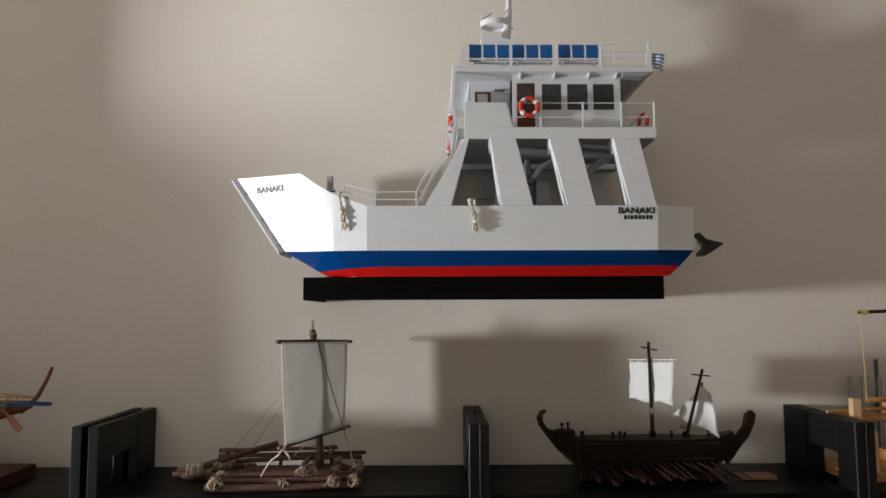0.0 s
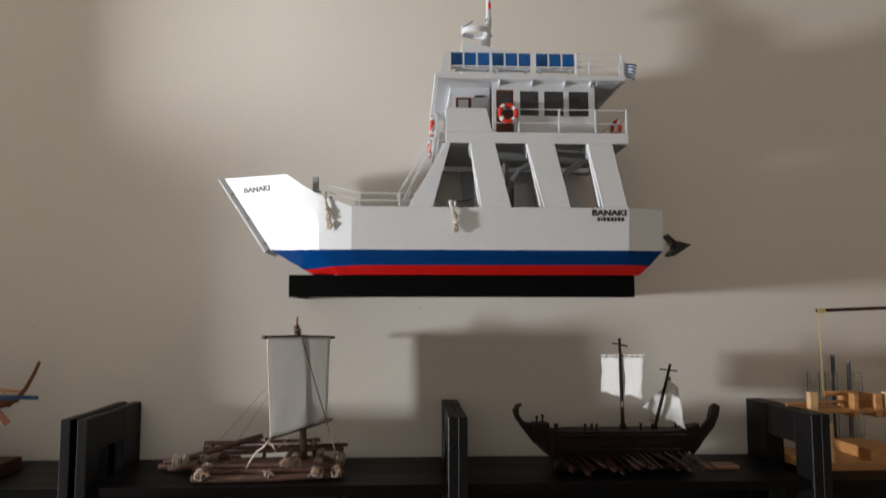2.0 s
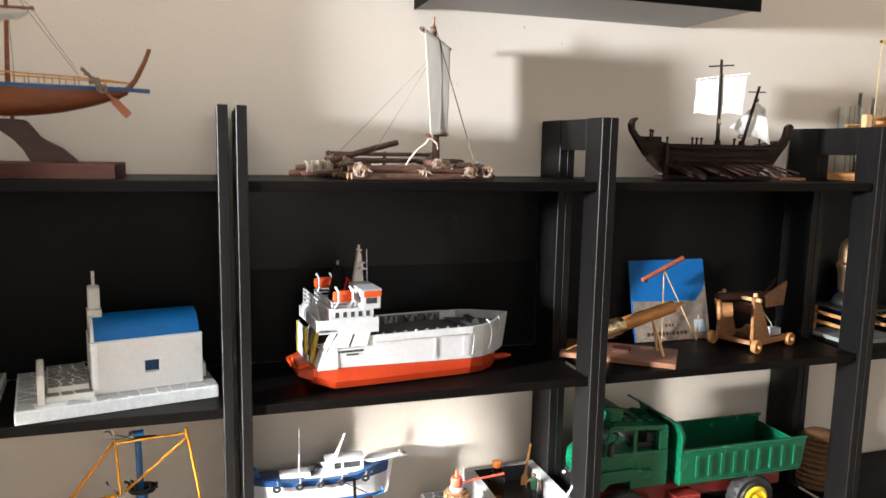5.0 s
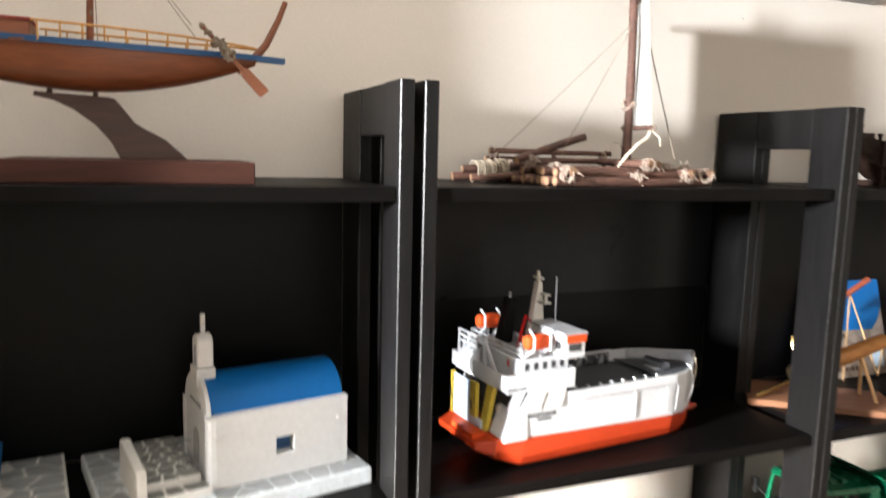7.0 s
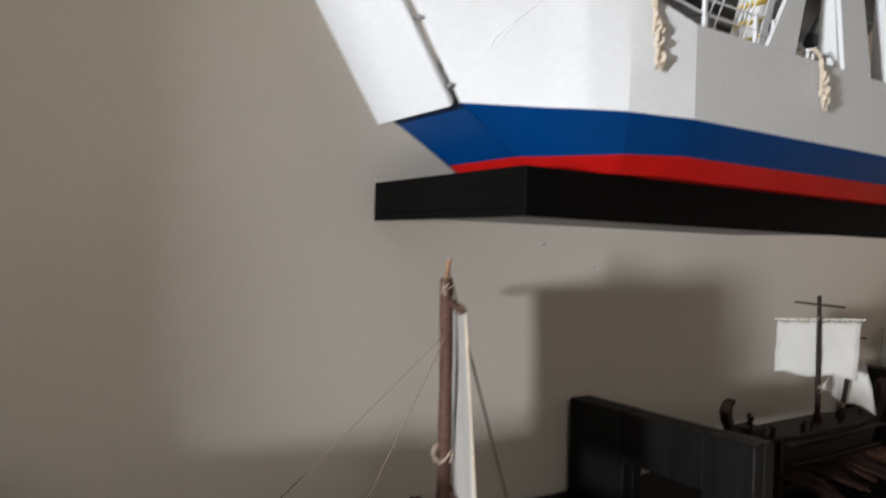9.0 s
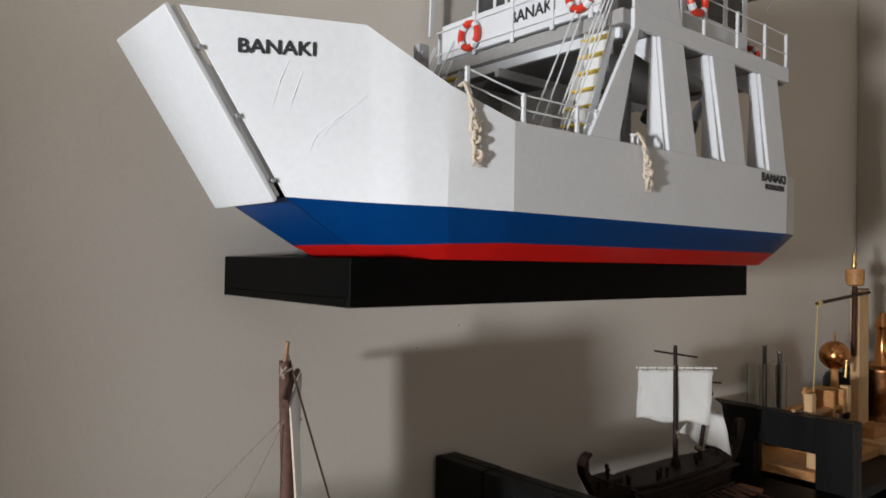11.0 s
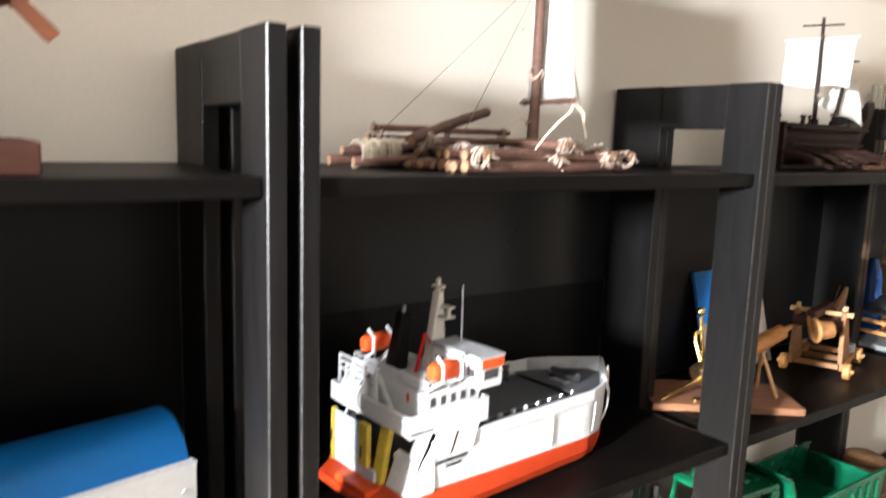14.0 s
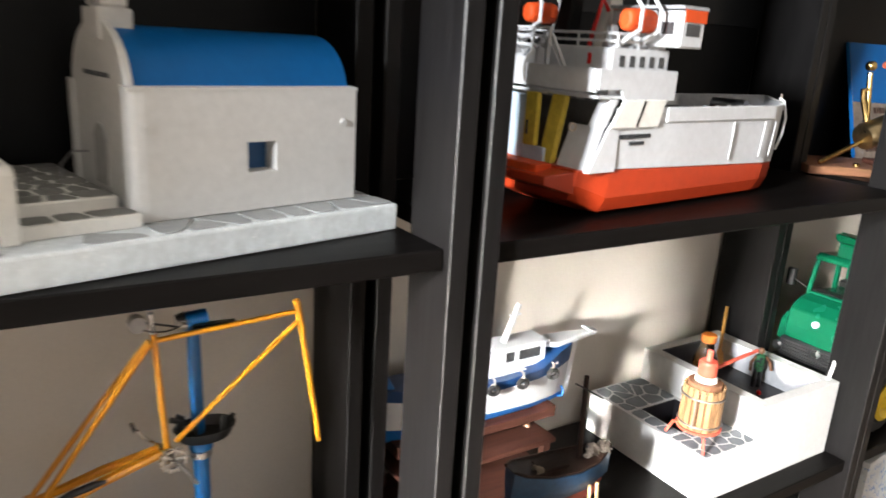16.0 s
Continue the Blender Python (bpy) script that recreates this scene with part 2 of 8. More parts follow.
def ball(bm, c, r, n=12, slot=0, squash=1.0):
    c = Vector(c)
    rings = []
    for i in range(1, n // 2):
        t = math.pi * i / (n // 2)
        rings.append([c + Vector((r * math.sin(t) * math.cos(2 * math.pi * j / n), r * math.sin(t) * math.sin(2 * math.pi * j / n), squash * r * math.cos(t))) for j in range(n)])
    return loft(bm, rings, slot=slot)


def turned(bm, c, profile, n=20, axis="z", slot=0):
    """A turned body: profile of (radius, height) about an upright axis through c."""
    c = Vector(c)
    rings = []
    for r, h in profile:
        ring = []
        for i in range(n):
            t = 2 * math.pi * i / n
            p = (r * math.cos(t), r * math.sin(t), h)
            ring.append(c + Vector(p if axis == "z" else (p[2], p[0], p[1]) if axis == "x" else (p[1], p[2], p[0])))
        rings.append(ring)
    return loft(bm, rings, slot=slot)


def knot(bm, c, r, seed=0, turns=5, thick=0.0012):
    """One string wound many times round a crossing."""
    rnd = random.Random(seed)
    c = Vector(c)
    pts, ax = [], Vector((rnd.uniform(-1, 1), rnd.uniform(-1, 1), rnd.uniform(-1, 1))).normalized()
    for i in range(turns * 8):
        ax = (ax + Vector((rnd.uniform(-1, 1), rnd.uniform(-1, 1), rnd.uniform(-1, 1))) * 0.22).normalized()
        u, v = frame_of(ax)
        t = 2 * math.pi * i / 8
        pts.append(c + (u * math.cos(t) + v * math.sin(t)) * r * rnd.uniform(0.62, 1.05))
    return tube(bm, pts, thick, 4)


def knots(parent, name, material, spots, label=""):
    for spot in spots:
        part(name, knot(B(), *spot), material, parent, label)


def lettering(name, body, size, m, material, parent, bold=0.0, label="", squeeze=1.0):
    cu = bpy.data.curves.new(name, "FONT")
    cu.body, cu.size, cu.extrude, cu.align_x = body, size, 0.0004, "CENTER"
    tmp = bpy.data.objects.new(name, cu)
    scene.collection.objects.link(tmp)
    dg = bpy.context.evaluated_depsgraph_get()
    me = bpy.data.meshes.new_from_object(tmp.evaluated_get(dg))
    scene.collection.objects.unlink(tmp)
    bpy.data.objects.remove(tmp)
    # heavier strokes: the letters again, a hair apart and a hair higher
    bm = B()
    for k, (dx, dy) in enumerate(((0, 0), (-1, 0), (1, 0), (0, 1), (0, -1)) if bold else ((0, 0),)):
        me.transform(Matrix.Translation((dx * bold, dy * bold, 0.00004 * k)))
        bm.from_mesh(me)
        me.transform(Matrix.Translation((-dx * bold, -dy * bold, -0.00004 * k)))
    bm.to_mesh(me)
    bm.free()
    me.transform(PLACED[parent] @ m @ Matrix.Diagonal((squeeze, 1, 1, 1)))
    me.materials.clear()
    me.materials.append(material)
    ob = new(name, me)
    ob.parent = parent
    PLACED[ob] = PLACED[parent]
    return tagged(ob, label)


def bars(name, widths, height, gap, m, material, parent, label=""):
    bm, x = B(), -(sum(widths) + gap * (len(widths) - 1)) / 2
    for w in widths:
        box(bm, x, x + w, 0, height, 0, 0.0006, m)
        x += w + gap
    return part(name, bm, material, parent, label)


# ---- the room ----
def plane_box(name, dims, mat, label):
    return solo(name, box(B(), *dims), mat, label, kind="structure")


X0, X1, Y0, ROOM = -2.76, 2.12, -2.60, 2.95
north = plane_box("wall_north", (X0 - 0.15, X1 + 0.15, WALL_Y, WALL_Y + 0.15, 0, ROOM), WALL, "warm off-white painted plaster wall behind the shelves")
for nx, nz, nr in ((0.337, 1.586, 0.0016), (0.448, 1.551, 0.0012), (0.152, 1.430, 0.0013), (0.359, 1.518, 0.0011), (-0.685, 1.536, 0.0012)):
    part("nail_hole", cyl(B(), (nx, WALL_Y - 0.0004, nz), (nx, WALL_Y + 0.002, nz), nr, n=8), INK, north, "small dark nail hole")
plane_box("wall_east", (X1, X1 + 0.15, Y0, WALL_Y - 0.002, 0, ROOM), EASTWALL, "plaster side wall at the shelf end, darkened to cut bounce")
bm = B()
for d in ((X0 - 0.15, X0, Y0, 0.80, 0, ROOM), (X0 - 0.15, X0, 1.12, WALL_Y - 0.002, 0, ROOM), (X0 - 0.15, X0, 0.80, 1.12, 0, 0.45), (X0 - 0.15, X0, 0.80, 1.12, 1.63, ROOM)):
    box(bm, *d)
solo("wall_west", bm, FARWALL, "unseen wall darkened to cut bounce, with one tall narrow window opening", kind="structure")
# the wide opening is added to let the fill lamp in
bm = B()
for d in ((X0 - 0.15, -1.5, Y0 - 0.15, Y0, 0, ROOM), (0.7, X1 + 0.15, Y0 - 0.15, Y0, 0, ROOM), (-1.5, 0.7, Y0 - 0.15, Y0, 0, 0.95), (-1.5, 0.7, Y0 - 0.15, Y0, 2.25, ROOM)):
    box(bm, *d)
solo("wall_south", bm, FARWALL, "unseen darkened wall with a wide opening for the fill lamp", kind="structure")
# unseen blocker, added to shade the wall's left; its steps trim the side lamps
solo("wall_pier", prism(B(), [(WALL_Y - 0.002, 0), (1.530, 0), (1.530, 0.785), (1.434, 0.815), (1.434, 1.66), (1.520, 1.80), (1.525, ROOM), (WALL_Y - 0.002, ROOM)], "x", -1.66, -1.56), WALL, "unseen stepped blocker that shades the left part of the wall", kind="structure")
plane_box("floor", (X0 - 0.15, X1 + 0.15, Y0 - 0.15, WALL_Y + 0.15, -0.1, 0), FLOOR, "brown tiled floor below the shelves")
plane_box("ceiling", (X0 - 0.15, X1 + 0.15, Y0 - 0.15, WALL_Y + 0.15, ROOM, ROOM + 0.1), CEILING, "white painted flat ceiling of the room")

# ---- the black shelving units ----
PT, FY0, FY1, BY0, BY1, TOP = 0.0212, 1.775, 1.850, 1.985, 2.098, 1.342
SH1, SH2, SH3, SHT = 1.193, 0.722, 0.256, 0.0215


def lighten_edges(ob):
    """The upright bevels of a post are painted lighter, for scuffs and edge highlights."""
    ob.data.materials.append(EDGE)
    for f in ob.data.polygons:
        if abs(f.normal.x) > 0.3 and abs(f.normal.y) > 0.3 and abs(f.normal.z) < 0.3:
            f.material_index = 1


def shelving_unit(x0, x1, glossy_strip=False):
    at = (x0, FY0, 0)
    u = worldly(thing("shelving_unit", "black-brown wooden open shelving unit with ladder-frame sides", "shelving unit", at, group="row of shelving units along the wall"), at)
    for a in (x0, x1 - PT):
        b = a + PT
        side = part("side_frame", box(B(), a, b, FY0, FY1, 0, TOP), POST, u, bevel=0.0015)
        lighten_edges(side)
        part("back_post", box(B(), a, b, BY0, BY1, 0, TOP), POST, side, bevel=0.0018)
        part("top_rail", box(B(), a + 0.001, b - 0.001, FY1 + 0.0005, BY0 - 0.0005, 1.266, TOP - 0.0008), POST, side, bevel=0.0012)
        part("bottom_rail", box(B(), a + 0.001, b - 0.001, FY1 + 0.0005, BY0 - 0.0005, 0.06, 0.13), POST, side, bevel=0.0012)
    for z in (SH1, SH2, SH3):
        part("shelf_board", box(B(), x0 + PT + 0.0006, x1 - PT - 0.0006, 1.785, 2.096, z - SHT, z), SHELF, u, bevel=0.0015)
    part("back_panel", box(B(), x0 + PT + 0.001, x1 - PT - 0.001, 2.0965, 2.1015, SH2 + 0.0005, SH1 - SHT - 0.0005), BACK, u, "thin black back panel of the middle bay")
    if glossy_strip:
        part("back_strip", box(B(), x0 + PT + 0.001, x1 - PT - 0.001, 2.0935, 2.0963, 0.9600, SH1 - SHT - 0.0005), BACKGLOSS, u, "glossy dark grey upper strip of the back", bevel=0.0006)
    return u


for xa, xb in ((-1.2580, -0.4290), (-0.4140, 0.4163), (0.4172, 1.2475), (1.2490, 2.0790)):
    shelving_unit(xa, xb, xa == -0.4140)

# ---- floating shelf ----
fs = worldly(thing("floating_shelf", "black laminate floating wall shelf carrying the ferry model", "wall shelf", (0.43, 2.1, 1.612)), (0.43, 2.1, 1.612))
fb = prism(B(), [(1.798, 1.6095), (1.8015, 1.6095), (1.8020, 1.6190), (2.104, 1.6190), (2.104, 1.6600), (1.798, 1.6600)], "x", 0.033, 0.831)
for xe in (0.033,):
    box(fb, xe, xe + 0.0035, 1.8022, 2.104, 1.6095, 1.6189)
part("board", fb, LACK, fs, bevel=0.0008)
part("underside", prism(B(), [(1.8022, 1.6165), (2.104, 1.6165), (2.104, 1.6188), (1.8022, 1.6188)], "x", 0.0370, 0.8305), UNDER, fs, "pale grey underside")


# ---- car ferry model on the floating shelf ----
FC = 1.907  # centre line of the ferry


def both(f):
    """Calls f with a function that leaves a y alone, then with one that mirrors it at the centre line."""
    f(lambda y: y)
    f(lambda y: 2 * FC - y)


def lifebuoy(parent, c, axis, R=0.0185):
    ring = part("lifebuoy", torus(B(), c, axis, R, R * 0.27, 28, 8), RING, parent, "orange-red lifebuoy with white bands", smooth=True)
    bm = B()
    for k in range(4):
        torus(bm, c, axis, R, R * 0.30, 3, 8, a0=90 * k + 38, a1=90 * k + 62)
    part("white_band", bm, WHITE, ring, smooth=True)


def rope_bundle(parent, top, length, seed):
    """A cord hung over the rail, doubled above and chained into loose loops below, with frayed ends."""
    rnd = random.Random(seed)
    bm = B()
    x, y, z = top
    for k in (-1, 1):
        pts = [(x + 0.001 * k, y + 0.012, z + 0.003), (x + 0.0012 * k, y + 0.002, z + 0.006), (x + 0.0015 * k, y - 0.004, z - 0.003)]
        pts += [(x + 0.0018 * k * math.cos(i * 1.1) + 0.006 * i / 6, y - 0.0055 + 0.0015 * k * math.sin(i * 1.1), z - length * (0.08 + 0.40 * i / 6)) for i in range(7)]
        tube(bm, pts, 0.0019, 6)
    n = 6
    for i in range(n):
        s = i / (n - 1)
        c = (x + 0.007 + 0.003 * s + rnd.uniform(-0.0012, 0.0012), y - 0.006, z - length * (0.44 + 0.50 * s))
        torus(bm, c, (rnd.uniform(-0.9, 0.9), -1, rnd.uniform(-0.5, 0.5)), 0.0044 + rnd.uniform(-0.0006, 0.0010), 0.0020, 12, 6)
        if i % 2:
            torus(bm, (c[0] + rnd.uniform(-0.003, 0.003), c[1] - 0.001, c[2] + 0.003), (1, rnd.uniform(-0.4, 0.4), rnd.uniform(-0.6, 0.6)), 0.0038, 0.0019, 12, 6)
    for k in range(5):
        dx = rnd.uniform(-0.006, 0.006)
        tube(bm, [(x + 0.009, y - 0.006, z - length * 0.93), (x + 0.009 + dx * 0.6, y - 0.007, z - length * 1.00), (x + 0.009 + dx, y - 0.006, z - length * 1.07)], 0.0010, 5)
    tube(bm, [(x + 0.008, y - 0.006, z - length * 0.52), (x + 0.014, y - 0.007, z - length * 0.47), (x + 0.018, y - 0.006, z - length * 0.43)], 0.0013, 5)
    return part("rope", bm, ROPE, parent, "knotted cream cotton mooring rope", smooth=True)


def handrail(parent, posts, heights, r=0.0011, post_r=0.0019):
    """Posts from (x, y, z) feet, with rails at the heights above them."""
    rail = B()
    for h in heights:
        tube(rail, [(x, y, z + h) for x, y, z in posts], r, 6)
    rail = part("handrail", rail, WHITE, parent, smooth=True)
    for x, y, z in posts:
        part("rail_post", box(B(), x - post_r, x + post_r, y - post_r, y + post_r, z, z + max(heights) + 0.002), WHITE, rail)


def ferry_model():
    at = (0.43, FC, 1.6602)
    f = worldly(thing("ferry_model", "white open-deck car ferry model with blue and red hull", "ship model", at), at)
    top = [(-0.127, 1.839, 1.8875), (0.028, 1.768, 1.8865), (0.062, 1.750, 1.862), (0.107, 1.732, 1.834), (0.180, 1.715, 1.8065), (0.797, 1.715, 1.8065), (0.882, 1.742, 1.8065)]
    wl = [(-0.017, 1.839, 1.7200), (0.045, 1.784, 1.7155), (0.075, 1.757, 1.7140), (0.107, 1.736, 1.7130), (0.180, 1.715, 1.7115), (0.794, 1.715, 1.7115), (0.880, 1.742, 1.7130)]
    red = [(0.060, 1.846, 1.6745), (0.090, 1.806, 1.6745), (0.110, 1.786, 1.6755), (0.135, 1.766, 1.6770), (0.203, 1.747, 1.6795), (0.793, 1.747, 1.6810), (0.856, 1.764, 1.6810)]
    foot = [(0.086, 1.852, 1.6606), (0.110, 1.822, 1.6606), (0.130, 1.806, 1.6606), (0.150, 1.792, 1.6606), (0.208, 1.776, 1.6606), (0.790, 1.776, 1.6606), (0.838, 1.782, 1.6606)]

    def strake(bm, a, b, side, slot=0, thick=0.003):
        """A plated band of the hull, with an inner skin."""
        inn = [(x, side(y + thick), z) for x, y, z in b], [(x, side(y + thick), z) for x, y, z in a]
        rows = [[(x, side(y), z) for x, y, z in a], [(x, side(y), z) for x, y, z in b], *inn]
        fine = []
        for i in range(len(a) - 1):
            steps = 6 if i < 4 else 1
            for k in range(steps + (i == len(a) - 2)):
                fine.append([Vector(r[i]).lerp(Vector(r[i + 1]), k / steps) for r in rows])
        full = [[r[0].lerp(r[1], k / 6) for k in range(7)] + [r[2].lerp(r[3], k / 6) for k in range(7)] for r in fine]
        loft(bm, full, slot=slot)

    for name, a, b, mat, lab in (("bulwark", top, wl, WHITE, "white painted bulwark plating with light creases"), ("blue_band", wl, red, HULLBLUE, "glossy blue hull band"), ("bottom_band", red, foot, HULLRED, "glossy red hull bottom")):
        bm = B()
        both(lambda s: strake(bm, a, b, s))
        # bow face and transom
        for i, t in ((0, 0.003), (-1, -0.003)):
            if name == "bulwark" and i == 0:
                continue
            (xa, ya, za), (xb, yb, zb) = a[i], b[i]
            ring = [(xa, ya, za), (xa, 2 * FC - ya, za), (xb, 2 * FC - yb, zb), (xb, yb, zb)]
            loft(bm, [ring, [(x + t, y, z) for x, y, z in ring]])
        part(name, bm, mat, f, lab, smooth=0.22)
    bm = B()
    prism(bm, [(x, y) for x, y, _ in foot] + [(x, 2 * FC - y) for x, y, _ in foot[::-1]], "z", 1.6604, 1.6625)
    part("keel_plate", bm, HULLRED, f)
    bm = B()
    prism(bm, [(x + 0.004, y + 0.004) for x, y, _ in wl] + [(x + 0.004, 2 * FC - y - 0.004) for x, y, _ in wl[::-1]], "z", 1.738, 1.742)
    part("car_deck", bm, GREY, f, "grey car deck")
    # folded bow ramp, standing up
    d = Vector((-0.110, 0, 0.1685)).normalized()
    nrm = Vector((-d.z, 0, d.x))
    base = Vector((-0.0245, 0, 1.7185))

    def ramp_box(bm, s0, s1, y0, y1, n0, n1):
        pts = [base + d * s + nrm * n for s, n in ((s0, n0), (s1, n0), (s1, n1), (s0, n1))]
        loft(bm, [[(p.x, y0, p.z) for p in pts], [(p.x, y1, p.z) for p in pts]])

    bm = B()
    ramp_box(bm, 0.0, 0.2035, 1.838, 2 * FC - 1.832, 0.0035, 0.0085)
    ramp = part("bow_ramp", bm, WHITE, f, "white folded bow ramp", bevel=0.0008)
    bm = B()
    ramp_box(bm, 0.002, 0.200, 1.843, 1.849, -0.0030, 0.0033)
    ramp_box(bm, 0.002, 0.200, 2 * FC - 1.849, 2 * FC - 1.843, -0.0030, 0.0033)
    ramp_box(bm, 0.001, 0.006, 1.850, 2 * FC - 1.850, -0.0030, 0.0033)
    part("ramp_rib", bm, WHITE, ramp, "white stiffening ribs")
    for s in (0.02, 0.09, 0.16):
        p = base + d * s
        part("ramp_hinge", cyl(B(), (p.x + 0.003, 1.836, p.z), (p.x + 0.003, 1.846, p.z), 0.0022, n=8), GREY, ramp)
    # thin creases pressed into the bow plating
    bm = B()
    for pts in (((-0.035, 1.847), (-0.040, 1.830), (-0.043, 1.806)), ((-0.022, 1.842), (-0.026, 1.822), (-0.029, 1.803)), ((0.047, 1.838), (0.030, 1.815), (0.012, 1.797), (-0.004, 1.780), (-0.008, 1.763)), ((0.020, 1.800), (0.006, 1.788), (-0.003, 1.768))):
        def on_bow(x, z):
            s = (z - 1.7165) / 0.1705
            xa, ya, xb, yb = wl[0][0] + (top[0][0] - wl[0][0]) * s, wl[0][1] + (top[0][1] - wl[0][1]) * s, wl[1][0] + (top[1][0] - wl[1][0]) * s, wl[1][1] + (top[1][1] - wl[1][1]) * s
            return (x, ya + (yb - ya) * (x - xa) / (xb - xa) - 0.0001, z)
        tube(bm, [on_bow(x, z) for x, z in pts], [0.0003] + [0.0007] * (len(pts) - 2) + [0.0002], 5)
    part("crease", bm, WHITE, f, smooth=True)

    # side walls of the superstructure: leaning pillars under a deck beam
    pillars = (((0.303, 0.358), (0.387, 0.397)), ((0.465, 0.532), (0.441, 0.496)), ((0.605, 0.665), (0.568, 0.630)), ((0.738, 0.794), (0.705, 0.761)))

    def walls(s):
        wall = part("side_wall", prism(B(), [(0.3865, 1.9515), (0.7615, 1.9515), (0.7985, 1.9535), (0.7985, 1.9760), (0.3865, 1.9760)], "y", s(1.7150), s(1.7210)), WHITE, f, bevel=0.0006)
        for k, ((a, b), (c, d2)) in enumerate(pillars):
            part("pillar", prism(B(), [(a, 1.8068), (b, 1.8068), (d2, 1.9514), (c, 1.9514)], "y", s(1.7152), s(1.7208)), WHITE, wall, bevel=0.0005)
            if k:
                web = [[(a - 0.001, s(1.7212), 1.780), (a + 0.003, s(1.7212), 1.780), (a + 0.003, s(1.752), 1.780), (a - 0.001, s(1.752), 1.780)],
                       [(c - 0.001, s(1.7212), 1.9545), (c + 0.003, s(1.7212), 1.9545), (c + 0.003, s(1.730), 1.9545), (c - 0.001, s(1.730), 1.9545)]]
                part("pillar_web", loft(B(), web), WHITE, wall, bevel=0.0004)
                part("deck_bracket", prism(B(), [(s(1.731), 1.9540), (s(1.775), 1.9540), (s(1.731), 1.9200)], "x", c, c + 0.003), WHITE, wall)
    both(walls)

    deck = part("upper_deck", box(B(), 0.372, 0.7985, 1.7215, 2 * FC - 1.7215, 1.9560, 1.9745), UNDER, f, "grey passenger deck on beams", bevel=0.0006)
    for x in (0.384,):
        part("deck_beam", box(B(), x, x + 0.006, 1.735, 2 * FC - 1.735, 1.9430, 1.9558), WHITE, deck)
    for y in (1.945,):
        part("deck_girder", box(B(), 0.374, 0.765, y - 0.004, y + 0.004, 1.9310, 1.9428), WHITE, deck)
    bm = prism(B(), [(0.764, 1.9528), (0.797, 1.9530), (0.797, 1.9500)], "y", 1.7215, 2 * FC - 1.7215)
    part("stern_bracket", bm, GREY, deck)
    # machinery casing on the car deck
    casing = part("casing", box(B(), 0.478, 0.512, 1.93, 2.04, 1.7425, 1.9300), WHITE, f, "white casing on the car deck", bevel=0.001)
    bars("casing_lettering", (0.004, 0.004, 0.003, 0.004, 0.004), 0.006, 0.0012, pose(0.4775, 1.97, 1.87, 90, 0, -90), INK, casing)
    part("casing", box(B(), 0.575, 0.61, 1.97, 2.04, 1.7425, 1.905), WHITE, f, bevel=0.001)
    # name board across the front of the deck
    board = part("name_board", box(B(), 0.3655, 0.3715, 1.752, 2 * FC - 1.752, 1.9765, 2.0300), WHITE, f, "white name board across the deck front", bevel=0.0006)
    lettering("name", "BANAKI", 0.024, pose(0.3652, 1.868, 1.9970, 90, 0, -90), INK, board, 0.0005)
    for y in (1.765, 1.83, 1.905, 1.985):
        part("board_stay", box(B(), 0.3625, 0.3654, y - 0.003, y + 0.003, 1.970, 2.034), WHITE, board)
    tube_bm = B()
    for z in (1.985, 2.020):
        tube(tube_bm, [(0.3615, 1.742, z), (0.3615, 2 * FC - 1.742, z)], 0.0009)
    part("board_rail", tube_bm, WHITE, board)
    lifebuoy(f, (0.3580, 1.778, 2.002), (1, 0, 0))
    lifebuoy(f, (0.3580, 1.990, 1.998), (1, 0, 0))
    # deck side bulwark, wing and rails
    def sides(s):
        part("deck_bulwark", prism(B(), [(0.3865, 1.9764), (0.491, 1.9764), (0.478, 2.0300), (0.3865, 2.0310)], "y", s(1.7155), s(1.7195)), WHITE, f, bevel=0.0006)
        handrail(f, [(x, s(1.7180), 1.9764) for x in (0.492, 0.551, 0.642, 0.725, 0.7955)], (0.022, 0.053))
    both(sides)
    handrail(f, [(0.7955, y, 1.9764) for y in (1.78, 1.85, 1.93, 2.0)], (0.022, 0.053))
    lifebuoy(f, (0.526, 1.7130, 2.019), (0, 1, 0))
    lifebuoy(f, (0.790, 1.780, 2.005), (1, 0.3, 0), 0.016)
    # wheelhouse
    bm = B()
    for x0, x1, z0, z1 in ((0.494, 0.504, 1.976, 2.101), (0.544, 0.732, 1.976, 2.0235), (0.544, 0.559, 2.0235, 2.0815), (0.602, 0.615, 2.0235, 2.0815), (0.660, 0.672, 2.0235, 2.0815), (0.718, 0.732, 2.0235, 2.0815), (0.504, 0.732, 2.0835, 2.101), (0.544, 0.732, 2.0815, 2.0835)):
        both(lambda s: box(bm, x0, x1, *sorted((s(1.7500), s(1.7530))), z0, z1))
    box(bm, 0.729, 0.732, 1.753, 2 * FC - 1.753, 1.976, 2.101)
    wh = part("wheelhouse", bm, WHITE, f, "white wheelhouse with dark windows")
    for x0, x1 in ((0.559, 0.602), (0.615, 0.660), (0.672, 0.718)):
        both(lambda s: part("cabin_window", box(B(), x0, x1, *sorted((s(1.7512), s(1.7524))), 2.0235, 2.0815), GLASSDARK, wh, "dark cabin window"))
    both(lambda s: part("cabin_door", box(B(), 0.5045, 0.5435, *sorted((s(1.7506), s(1.7524))), 1.9765, 2.0832), MAHOGANY, wh, "mahogany-brown cabin door"))
    both(lambda s: part("door_glass", box(B(), 0.510, 0.538, *sorted((s(1.7498), s(1.7505))), 2.030, 2.077), GLASSDARK, wh))
    bm = B()
    both(lambda s: box(bm, 0.402, 0.494, *sorted((s(1.792), s(1.795))), 1.976, 2.101))
